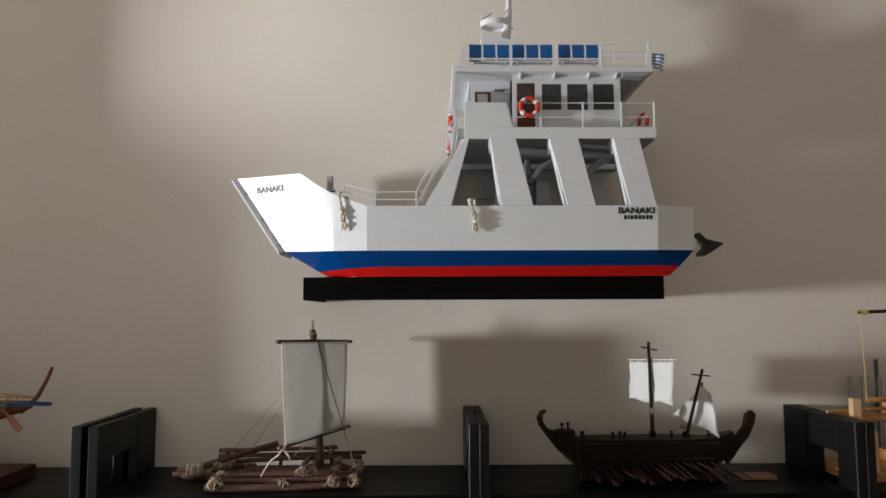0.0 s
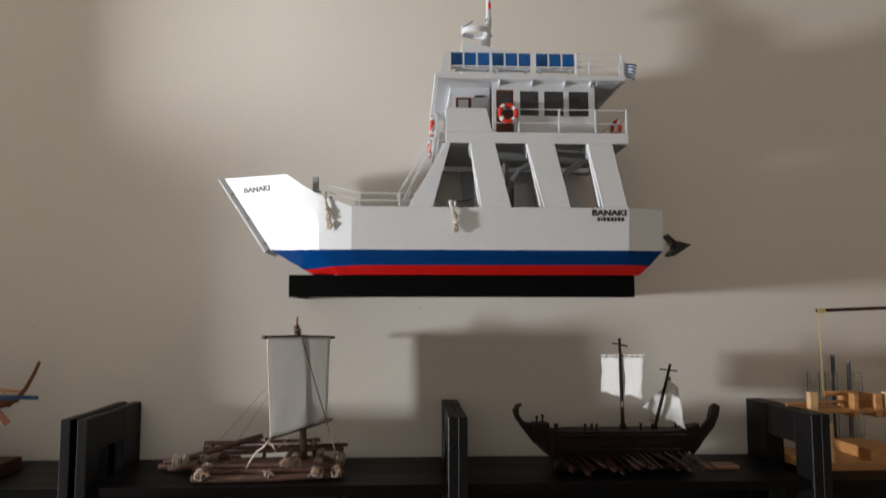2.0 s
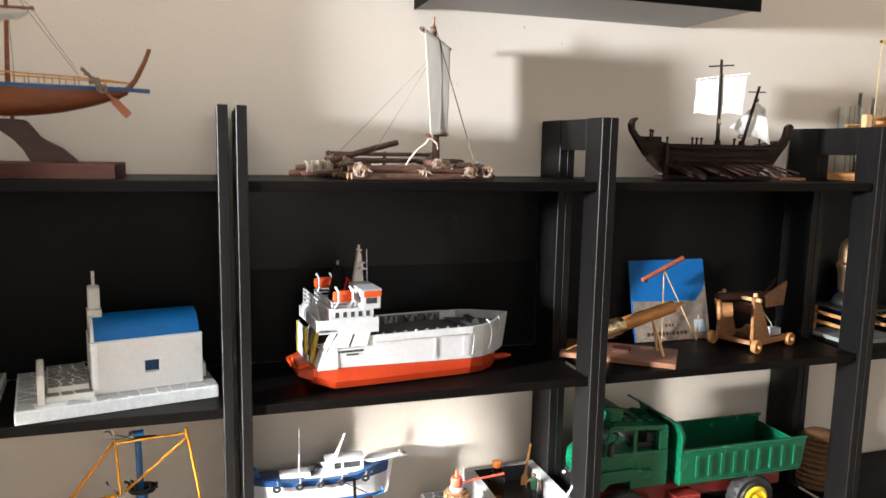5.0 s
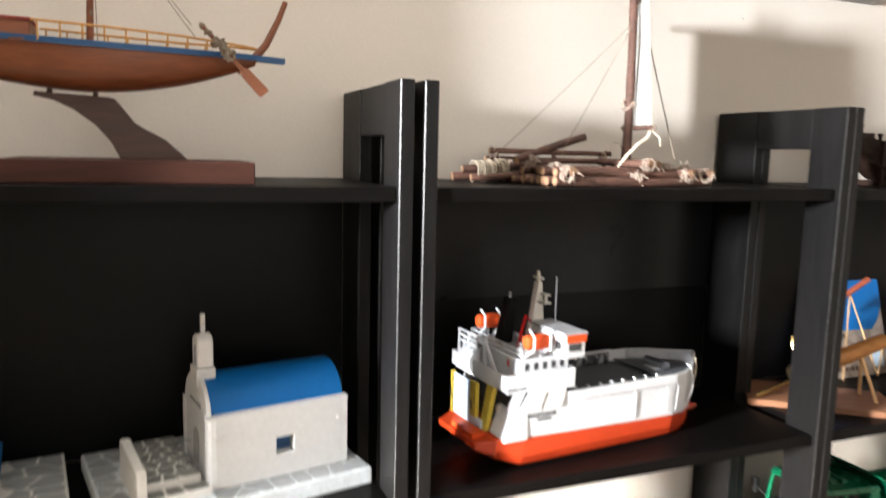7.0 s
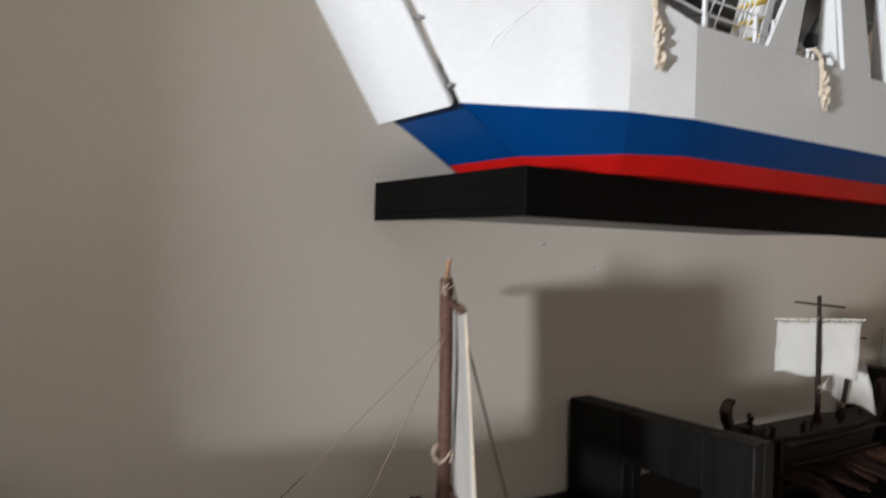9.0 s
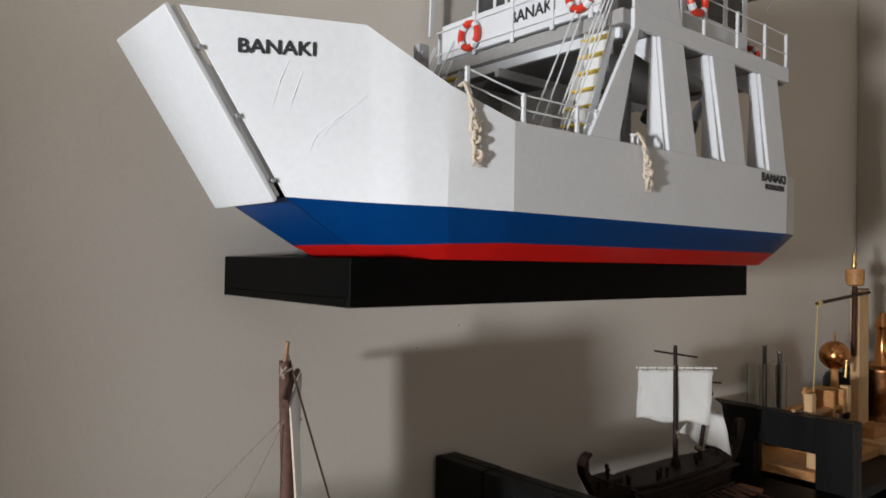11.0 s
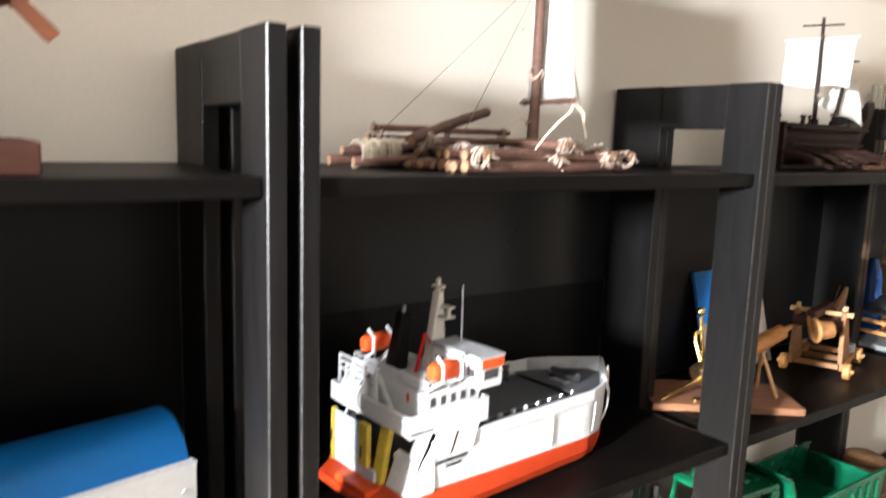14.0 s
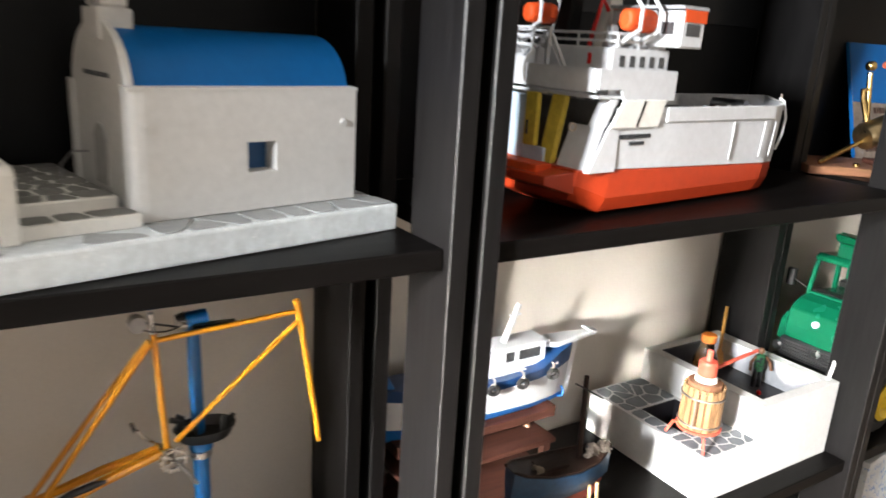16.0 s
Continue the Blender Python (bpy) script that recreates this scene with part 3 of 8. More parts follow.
    box(bm, 0.4005, 0.4035, 1.795, 2 * FC - 1.795, 1.976, 2.030)
    for y in (1.795, 1.835, 1.875, 1.915, 1.955, 1.980):
        box(bm, 0.4005, 0.4035, y - 0.003, y + 0.003, 2.030, 2.088)
    box(bm, 0.4005, 0.4035, 1.795, 2 * FC - 1.795, 2.088, 2.101)
    part("bridge_front", bm, WHITE, wh)
    part("bridge_window", box(B(), 0.4015, 0.4027, 1.797, 2 * FC - 1.797, 2.030, 2.088), GLASSDARK, wh, "dark bridge windows")
    bm = B()
    box(bm, 0.414, 0.450, 1.7895, 1.7918, 2.038, 2.076)
    fr = part("side_window", bm, MAHOGANY, wh, "brown framed side window")
    part("pane", box(B(), 0.420, 0.443, 1.7885, 1.7894, 2.043, 2.071), UNDER, fr)
    part("side_panel", box(B(), 0.456, 0.490, 1.7895, 1.7918, 2.010, 2.074), UNDER, wh)
    part("nameplate", box(B(), 0.458, 0.481, 1.7885, 1.7918, 2.0765, 2.0815), DARKGREY, wh)
    # roof deck
    roof = part("roof", box(B(), 0.362, 0.7985, 1.7240, 2 * FC - 1.7240, 2.1012, 2.1130), WHITE, f, "white roof deck with passenger benches", bevel=0.0012)
    both(lambda s: part("wing_panel", prism(B(), [(0.3615, 2.1010), (0.3705, 2.1010), (0.3655, 2.018), (0.3590, 2.018)], "y", s(1.7245), s(1.7285)), WHITE, roof, bevel=0.0005))
    for x in (0.510, 0.585, 0.660, 0.720):
        both(lambda s: part("roof_bracket", prism(B(), [(s(1.727), 2.1008), (s(1.7496), 2.1008), (s(1.7496), 2.0920)], "x", x, x + 0.002), WHITE, roof))
    part("roof_bracket", prism(B(), [(0.733, 2.1008), (0.795, 2.1008), (0.780, 2.0930), (0.733, 2.0930)], "y", 1.728, 2 * FC - 1.728), GREY, roof)
    both(lambda s: part("roof_stay", tube(B(), [(0.7985, s(1.730), 2.102), (0.772, s(1.738), 2.068)], 0.0009), GREY, roof))
    def roof_rails(s):
        handrail(f, [(x, s(1.7275), 2.1132) for x in (0.3965, 0.490, 0.5905, 0.6855)], (0.050, 0.018))
        handrail(f, [(x, s(1.7275), 2.1132) for x in (0.6875, 0.716, 0.786)], (0.032, 0.018))
        handrail(f, [(0.6870, s(1.7268), 2.1132), (0.7930, s(1.7268), 2.1132)], (0.050, 0.022))
        part("corner_post", box(B(), 0.7875, 0.7965, *sorted((s(1.7255), s(1.7300))), 2.1132, 2.1665), WHITE, f)
        part("corner_plate", prism(B(), [(0.3760, 2.1132), (0.3895, 2.1132), (0.3935, 2.1640), (0.3855, 2.1640)], "y", s(1.7255), s(1.7290)), WHITE, f)
    both(roof_rails)
    def bench(y, tilt, grp):
        for x0 in (0.3985, 0.4925, 0.5930):
            b = part("bench", box(B(), x0, x0 + 0.090, y + 0.0032, y + 0.0222, 2.1260, 2.1285), WHITE, roof, "passenger bench with blue seat backs")
            for k in range(3):
                a = x0 + 0.0008 + k * 0.0305
                bm = B()
                lean = tilt
                rows = []
                for i in range(6):
                    h = i / 5
                    z = 2.1330 + 0.0320 * h
                    yy = y + 0.0030 + lean * h - 0.0030 * math.sin(math.pi * h)
                    rows.append([(a, yy, z), (a + 0.0265, yy, z), (a + 0.0265, yy + 0.0018, z), (a, yy + 0.0018, z)])
                part("seat_back", loft(bm, rows), SEATBLUE, b, "blue moulded seat back", smooth=True)
                part("seat", box(B(), a, a + 0.0265, y + 0.0050, y + 0.0220, 2.1288, 2.1315), SEATBLUE, b, bevel=0.0008)
            for x in (x0 + 0.010, x0 + 0.078):
                part("bench_leg", box(B(), x, x + 0.003, y + 0.006, y + 0.020, 2.1132, 2.1258), WHITE, b)
    bench(1.7300, 0.003, "")
    bench(1.985, 0.003, "")
    part("bench_row", box(B(), 0.560, 0.655, 1.86, 1.885, 2.1132, 2.1225), SEATBLUE, roof, "low blue bench", bevel=0.001)
    part("equipment_box", box(B(), 0.455, 0.476, 1.80, 1.83, 2.1132, 2.1360), surface("green_box", (0.03, 0.16, 0.07), 0.5), roof)
    # mast and radar
    mast = part("mast", prism(B(), [(0.432, 2.1132), (0.565, 2.1132), (0.562, 2.2200), (0.500, 2.2330), (0.437, 2.2480), (0.434, 2.2320)], "y", 1.875, 1.905), WHITE, f, "white mast with radar arc", bevel=0.001)
    bm = B()
    cyl(bm, (0.4955, FC, 2.224), (0.505, FC, 2.318), 0.0125, 0.0085, 12)
    part("mast_pole", bm, WHITE, mast, smooth=True)
    bm = B()
    cyl(bm, (0.5050, FC, 2.318), (0.5050, FC, 2.398), 0.0070, 0.0055, 12)
    box(bm, 0.4835, 0.4990, FC - 0.001, FC + 0.001, 2.3895, 2.3920)
    part("mast_top", bm, WHITE, mast, smooth=True)
    part("mast_lamp", cyl(B(), (0.5055, FC, 2.398), (0.5055, FC, 2.4140), 0.0035, 0.0030, 10), BLACK, mast, "black masthead lamp")
    part("red_lamp", cyl(B(), (0.5070, FC - 0.0078, 2.340), (0.5070, FC - 0.0078, 2.356), 0.0035, n=10), HULLRED, mast)
    bm = B()
    prof = []
    for i in range(22):
        t = radians(35 + 290 * i / 21)
        prof.append((0.472 + 0.036 * math.cos(t), FC + 0.030 * math.sin(t)))
    outer, inner = prof, [(0.472 + (x - 0.472) * 0.93, FC + (y - FC) * 0.92) for x, y in prof]
    loft(bm, [[(x, y, 2.2730), (x, y, 2.2870), (u, v, 2.2870), (u, v, 2.2730)] for (x, y), (u, v) in zip(outer, inner)])
    part("radar_arc", bm, WHITE, mast, smooth=True)
    part("radar_vane", prism(B(), [(0.437, 2.2870), (0.441, 2.2880), (0.464, 2.3035), (0.459, 2.3045), (0.436, 2.2920)], "y", FC - 0.022, FC - 0.008), WHITE, mast)
    part("radar_arm", box(B(), 0.470, 0.515, FC - 0.007, FC + 0.007, 2.2715, 2.2740), WHITE, mast)
    # flag on the stern rail
    flag = part("flag_staff", cyl(B(), (0.7985, 1.742, 2.113), (0.8035, 1.742, 2.170), 0.0010), WHITE, f)
    rows = 9
    for k in range(rows):
        bm, ring = B(), []
        for i in range(9):
            s = i / 8
            y = 1.742 + 0.0030 * math.sin(s * 7)
            zt = 2.1495 - 0.0033 * k - 0.005 * s - 0.0009 * k * s
            ring.append([(0.8025 - 0.0006 * k + 0.028 * s, y, zt), (0.8025 - 0.0006 * k + 0.028 * s, y + 0.0006, zt), (0.8025 - 0.0006 * k + 0.028 * s, y + 0.0006, zt - 0.0033), (0.8025 - 0.0006 * k + 0.028 * s, y, zt - 0.0033)])
        part("flag_stripe", loft(bm, ring), SEATBLUE if k % 2 == 0 else WHITE, flag, "blue flag stripe" if k % 2 == 0 else "white flag stripe", smooth=True)
    # foredeck rails, winch, bollards, ropes
    def fore(s):
        handrail(f, [(0.128, s(1.7330), 1.8260), (0.196, s(1.7185), 1.8068), (0.284, s(1.7185), 1.8068), (0.318, s(1.7185), 1.8068)], (0.014, 0.030))
        for x in (0.397, 0.408):
            part("bollard", turned(B(), (x, s(1.7240), 1.8000), [(0.0026, 0), (0.0026, 0.018), (0.0045, 0.0185), (0.0045, 0.0215)], 10), WHITE, f, smooth=True)
        bm = B()
        box(bm, 0.086, 0.106, *sorted((s(1.760), s(1.775))), 1.846, 1.8495)
        box(bm, 0.088, 0.101, *sorted((s(1.762), s(1.772))), 1.8495, 1.880)
        cyl(bm, (0.0945, s(1.7605), 1.868), (0.0945, s(1.7735), 1.868), 0.0055)
        box(bm, 0.092, 0.097, *sorted((s(1.765), s(1.770))), 1.742, 1.846)
        part("ramp_winch", bm, GREY, f, "grey ramp winch", bevel=0.0006)
    both(fore)
    rope_bundle(f, (0.1210, 1.7265, 1.8330), 0.074, 3)
    rope_bundle(f, (0.3990, 1.7140, 1.8150), 0.062, 8)
    part("cable_loop", tube(B(), sag((0.405, 1.80, 1.835), (0.45, 1.79, 1.836), 0.004), 0.0011), BLACK, f)
    # stairs with yellow treads
    def stairs(s):
        p, q = Vector((0.305, 0, 1.7420)), Vector((0.388, 0, 1.9760))
        st = None
        for y in (1.742, 1.782):
            bm = B()
            loft(bm, [[(p.x - 0.006, s(y), p.z), (p.x + 0.006, s(y), p.z), (p.x + 0.006, s(y + 0.002), p.z), (p.x - 0.006, s(y + 0.002), p.z)], [(q.x - 0.006, s(y), q.z), (q.x + 0.006, s(y), q.z), (q.x + 0.006, s(y + 0.002), q.z), (q.x - 0.006, s(y + 0.002), q.z)]])
            st = part("stringer", bm, WHITE, st) if st else part("staircase", bm, WHITE, f, "white stairs with yellow treads")
        for k in range(10):
            c = p.lerp(q, (k + 0.7) / 10)
            part("tread", box(B(), c.x - 0.007, c.x + 0.006, *sorted((s(1.7422), s(1.7838))), c.z - 0.0012, c.z + 0.0012), YELLOW, st, "yellow tread")
            part("riser", box(B(), c.x + 0.004, c.x + 0.0055, *sorted((s(1.7442), s(1.7818))), c.z - 0.022, c.z - 0.0014), WHITE, st)
        for y in (1.736, 1.742, 1.782):
            for h in (0.020, 0.040):
                part("stair_rail", tube(B(), [(p.x - 0.012 - h * 0.35, s(y), p.z + 0.05 + h), (q.x - 0.010 - h * 0.35, s(y), q.z + h * 0.6)], 0.0011), WHITE, st)
    both(stairs)
    for x in (0.540, 0.655):
        part("deck_pipe", tube(B(), [(x, 1.800, 1.874), (x + 0.022, 1.800, 1.9050), (x + 0.060, 1.812, 1.9285)], 0.0075, 10), GREY, f, "grey pipe bent under the deck", smooth=True)
        part("pipe_sleeve", tube(B(), [(x - 0.003, 1.800, 1.868), (x + 0.004, 1.800, 1.880)], 0.0095, 10), DARKGREY, f)
        part("deck_pillar", cyl(B(), (x - 0.004, 1.835, 1.7425), (x - 0.004, 1.835, 1.9290), 0.0075, n=12), GREY, f, "round grey deck pillar", smooth=True)
    part("camouflage_cover", box(B(), 0.734, 0.752, 1.80, 1.86, 1.9764, 2.090), surface("mottled_green_cover", (0.10, 0.11, 0.07), 0.8, grain=0.5, fine=90, coarse=60, worn=(0.25, 0.24, 0.19), worn_at=(0.5, 0.6)), f, "mottled green cover", bevel=0.006)
    # stern anchor
    anchor = part("anchor", prism(B(), [(0.945, 1.769), (0.962, 1.752), (1.004, 1.742), (0.975, 1.722), (0.956, 1.712), (0.950, 1.718), (0.966, 1.736)], "y", FC - 0.024, FC + 0.024), BLACK, f, "black folding stern anchor", bevel=0.002)
    part("shank", cyl(B(), (0.876, FC, 1.770), (0.960, FC, 1.742), 0.0035), GREY, anchor)
    part("bracket", prism(B(), [(0.880, 1.752), (0.944, 1.752), (0.944, 1.741), (0.935, 1.728), (0.920, 1.728), (0.880, 1.712)], "y", FC - 0.012, FC + 0.012), WHITE, anchor, bevel=0.001)
    # names on the hull
    c, h = Vector(on_bow(-0.046, 1.8590)), (Vector(on_bow(-0.036, 1.8593)) - Vector(on_bow(-0.056, 1.8587))).normalized()
    n = h.cross(Vector(on_bow(-0.046, 1.8690)) - Vector(on_bow(-0.046, 1.8490))).normalized()
    u = n.cross(h)
    c += n * 0.0004 - u * 0.0068
    m = Matrix(((h.x, u.x, n.x, c.x), (h.y, u.y, n.y, c.y), (h.z, u.z, n.z, c.z), (0, 0, 0, 1)))
    lettering("name", "BANAKI", 0.0180, m, INK, f, 0.0006, "dark lettering on the bow", 1.15)
    lettering("name", "BANAKI", 0.0180, pose(0.751, 1.7146, 1.7895, 90, 0, 0), INK, f, 0.0007, "dark lettering on the quarter", 1.22)
    bars("port_lettering", (0.006, 0.003, 0.006, 0.007, 0.006, 0.005, 0.006, 0.006), 0.0085, 0.0022, pose(0.754, 1.7149, 1.7770, 90, 0, 0), INK, f)
    return f


ferry_model()


# ---- things on the top shelves ----
BARK = surface("reddish_bark", (0.095, 0.042, 0.028), 0.75, grain=0.35, fine=150, coarse=40, stretch=(0.35, 1, 1), bump=0.5, worn=(0.24, 0.15, 0.10), worn_at=(0.60, 0.72), vary=0.25)
CUTWOOD = surface("cut_wood_end", (0.27, 0.155, 0.085), 0.7, grain=0.2, fine=200, coarse=60)
DARKWOOD = surface("dark_brown_model_wood", (0.020, 0.0095, 0.0062), 0.6, spec=0.2, grain=0.35, fine=160, coarse=40, stretch=(0.3, 1, 1), bump=0.25, worn=(0.045, 0.022, 0.014), worn_at=(0.6, 0.75))
OARWOOD = surface("brown_oar_wood", (0.024, 0.0105, 0.007), 0.7, spec=0.15, grain=0.3, fine=160, coarse=60, bump=0.2, vary=0.3)
OAK = surface("brown_board", (0.23, 0.105, 0.055), 0.5, grain=0.25, fine=110, coarse=18, stretch=(0.12, 1, 1), bump=0.15)
# the pale patches are glints painted into the blade colour
BLADEWOOD = surface("glint_flecked_oar_blade", (0.036, 0.016, 0.011), 0.7, spec=0.15, grain=0.35, fine=160, coarse=60, bump=0.2, vary=0.5, worn=(0.20, 0.125, 0.095), worn_at=(0.62, 0.72))
SAIL = surface("white_cotton_sail", (0.86, 0.855, 0.84), 0.9, grain=0.04, fine=700, coarse=30, bump=0.25, through=0.35)
GAUZE = surface("pale_grey_sailcloth", (0.70, 0.69, 0.67), 0.9, grain=0.05, fine=700, coarse=25, bump=0.25, through=0.5)
HULLWOOD = surface("varnished_red_brown_wood", (0.20, 0.060, 0.022), 0.38, grain=0.22, fine=120, coarse=22, stretch=(0.12, 1, 1), bump=0.12)
STANDWOOD = surface("dark_walnut_stand", (0.062, 0.026, 0.018), 0.5, grain=0.28, fine=120, coarse=20, stretch=(0.15, 1, 1), bump=0.15)
STANDTOP = surface("mahogany_base_block", (0.060, 0.022, 0.015), 0.6, spec=0.2, grain=0.25, fine=120, coarse=18, stretch=(0.12, 1, 1), bump=0.12)
PINE = surface("honey_pine", (0.52, 0.25, 0.085), 0.5, grain=0.22, fine=110, coarse=20, stretch=(0.2, 1, 1), bump=0.15)
PALEPINE = surface("pale_spruce", (0.66, 0.42, 0.21), 0.55, grain=0.15, fine=110, coarse=20, stretch=(1, 1, 0.15), bump=0.12)
TRIMBLUE = surface("blue_trim_paint", (0.012, 0.075, 0.20), 0.45, grain=0.1, fine=150, coarse=40)
RAILWOOD = surface("golden_rail_wood", (0.55, 0.27, 0.06), 0.45, grain=0.15, fine=200, coarse=50)
COPPER = surface("polished_copper", (0.62, 0.27, 0.10), 0.22, metal=1.0, grain=0.10, fine=90, coarse=30, bump=0.05)
BRASS = surface("polished_brass", (0.72, 0.50, 0.20), 0.22, metal=1.0, grain=0.10, fine=90, coarse=30, bump=0.04)
STEEL = surface("dull_steel", (0.35, 0.35, 0.36), 0.35, metal=1.0, grain=0.15, fine=120, coarse=40, bump=0.05)
GLASS = clear("clear_glass_tube", (0.93, 0.96, 0.95))
TWINE = surface("yellow_twine", (0.62, 0.48, 0.18), 0.8, grain=0.15, fine=500, coarse=90)


def boat_model():
    """Ancient sailing boat with a steering oar, on a curved stand."""
    at = (-0.82, 1.935, SH1)
    b = thing("sailing_boat_model", "ancient-style wooden sailing boat with blue gunwale on stand", "ship model", at)
    part("stand_base", box(B(), -0.120, 0.180, -0.118, 0.062, 0.0005, 0.030), STANDTOP, b, "dark mahogany base block", bevel=0.0015)
    foot = [(0.011, 0.0302), (0.100, 0.0302), (0.090, 0.040), (0.070, 0.058), (0.040, 0.074), (0.030, 0.081), (0.018, 0.097), (0.006, 0.1120), (-0.004, 0.1140), (-0.092, 0.1175), (-0.093, 0.1120), (-0.070, 0.107), (-0.045, 0.095), (-0.018, 0.074), (0.000, 0.052)]
    stand = part("stand_foot", prism(B(), foot, "y", -0.008, 0.008), STANDWOOD, b, "curved dark walnut foot", bevel=0.001)
    for x in (-0.074, -0.018):
        part("stand_pin", cyl(B(), (x, 0, 0.1148), (x, 0, 0.1225), 0.0035), STANDWOOD, stand)
    rings, n = [], 24
    keel = lambda s: 0.1195 + 0.034 * max(0, (s - 0.40) / 0.60) ** 2.0 * 1.45 + 0.020 * max(0, (0.40 - s) / 0.40) ** 1.6
    for i in range(n + 1):
        s = i / n
        x = -0.184 + 0.380 * s
        w = 0.046 * (math.sin(math.pi * (0.06 + 0.92 * s)) ** 0.75)
        zk, zt = keel(s), 0.1885 - 0.004 * math.sin(math.pi * s) - 0.006 * s
        ring = []
        for j in range(13):
            t = j / 12 * math.pi
            ring.append((x, -w * math.copysign(abs(math.cos(t)) ** 0.6, math.cos(t)), zt - (zt - zk) * math.sin(t) ** 0.8))
        rings.append(ring)
    part("hull", loft(B(), rings), HULLWOOD, b, "varnished red-brown planked hull", smooth=True)
    bm = B()
    for sgn in (-1, 1):
        pts = []
        for i in range(n + 1):
            s = i / n
            w = 0.046 * (math.sin(math.pi * (0.06 + 0.92 * s)) ** 0.75) + 0.0012
            pts.append((-0.184 + 0.380 * s, sgn * w, 0.1860 - 0.004 * math.sin(math.pi * s) - 0.006 * s))
        pts.append((0.214, sgn * 0.006, 0.1790))
        pts.append((0.239, sgn * 0.006, 0.1780))
        loft(bm, [[(x, y - sgn * 0.0015, z - 0.004), (x, y + sgn * 0.0015, z - 0.004), (x, y + sgn * 0.0015, z + 0.004), (x, y - sgn * 0.0015, z + 0.004)] for x, y, z in pts])
    part("gunwale", bm, TRIMBLUE, b, "blue painted gunwale running past the prow")
    part("deck", prism(B(), [(-0.176, -0.02), (-0.10, -0.040), (0.05, -0.040), (0.15, -0.016), (0.15, 0.016), (0.05, 0.040), (-0.10, 0.040), (-0.176, 0.02)], "z", 0.1785, 0.1815), HULLWOOD, b)
    part("stern_cabin", box(B(), -0.166, -0.090, -0.030, 0.030, 0.1816, 0.2050), HULLWOOD, b, "red-brown stern cabin", bevel=0.0012)
    part("cabin_roof", box(B(), -0.167, -0.088, -0.032, 0.032, 0.2052, 0.2090), surface("dull_red_paint", (0.25, 0.03, 0.025), 0.5), b, "dull red cabin roof", bevel=0.001)
    part("stern_post", prism(B(), [(-0.188, 0.150), (-0.168, 0.150), (-0.154, 0.242), (-0.160, 0.246), (-0.180, 0.247)], "y", -0.012, 0.012), surface("dull_red_board", (0.22, 0.03, 0.025), 0.5), b, "red painted stern board", bevel=0.001)
    for sgn in (-1, 1):
        rail = part("side_rail", tube(B(), [(-0.087, sgn * 0.041, 0.2050), (-0.00, sgn * 0.044, 0.2025), (0.09, sgn * 0.038, 0.1990), (0.165, sgn * 0.015, 0.1960), (0.198, sgn * 0.004, 0.1930)], 0.0018, 6), RAILWOOD, b, "golden wooden side rail", smooth=True)
        for k in range(10):
            x = -0.080 + 0.026 * k
            y = sgn * (0.041 + 0.003 * (k < 5) - max(0, x - 0.04) * 0.24)
            part("rail_post", cyl(B(), (x, y, 0.1800), (x, y, 0.2035 - 0.007 * k / 9), 0.0013, n=6), RAILWOOD, rail)
    part("prow_post", tube(B(), [(0.170, 0, 0.160), (0.192, 0, 0.176), (0.212, 0, 0.200), (0.230, 0, 0.236), (0.241, 0, 0.264)], [0.006, 0.006, 0.0052, 0.0045, 0.0040], 8), HULLWOOD, b, "raked prow post", smooth=True)
    mast = part("mast", cyl(B(), (-0.023, 0, 0.175), (-0.015, 0, 0.402), 0.0048, 0.0034, 8), HULLWOOD, b, "red-brown mast with yard", smooth=True)
    part("yard", tube(B(), [(-0.076, -0.030, 0.326), (-0.018, -0.006, 0.330), (0.024, 0.020, 0.334)], 0.0030, 7), HULLWOOD, mast, smooth=True)
    bm = B()
    rows = []
    for i in range(13):
        s = i / 12
        c = Vector((-0.073, -0.030, 0.326)).lerp(Vector((0.018, 0.018, 0.333)), s)
        d = 0.009 + 0.015 * math.sin(math.pi * s) + 0.002 * math.sin(s * 17)
        ring = [(c.x + 0.004 * math.sin(s * 9), c.y - 0.005, c.z - 0.004)]
        ring += [(c.x, c.y - 0.009, c.z - 0.004 - d * 0.5), (c.x, c.y - 0.004, c.z - 0.004 - d), (c.x, c.y + 0.003, c.z - 0.004 - d * 0.55), (c.x, c.y + 0.002, c.z - 0.003)]
        rows.append(ring)
    part("furled_sail", loft(bm, rows), GAUZE, mast, "grey-white furled sail", smooth=True)
    knots(mast, "lashing", STRING, [(q, 0.0045, 3, 4, 0.0011) for q in ((-0.076, -0.030, 0.326), (0.024, 0.020, 0.334), (-0.060, -0.022, 0.328), (0.010, 0.012, 0.332))] + [((-0.016, 0, 0.360), 0.0055, 5, 5, 0.0010), ((-0.021, 0, 0.226), 0.0055, 6, 5, 0.0010)])
    bm = B()
    for p, q in (((-0.076, -0.030, 0.326), (-0.016, 0, 0.380)), ((0.024, 0.020, 0.334), (-0.016, 0, 0.380)), ((-0.076, -0.030, 0.326), (-0.150, 0.005, 0.236)), ((-0.016, 0, 0.380), (-0.165, 0, 0.246)), ((0.024, 0.020, 0.334), (0.107, -0.034, 0.215)), ((-0.016, 0, 0.380), (0.112, -0.03, 0.200)), ((-0.016, 0.003, 0.355), (-0.014, 0.020, 0.185))):
        part("rigging_line", tube(B(), sag(p, q, 0.002, 6), 0.0006, 4), STRING, mast, "thin jute rigging")
    oar = part("steering_oar", cyl(B(), (0.119, -0.045, 0.2150), (0.174, -0.052, 0.1560), 0.0032, n=7), HULLWOOD, b, "steering oar lashed to the side", smooth=True)
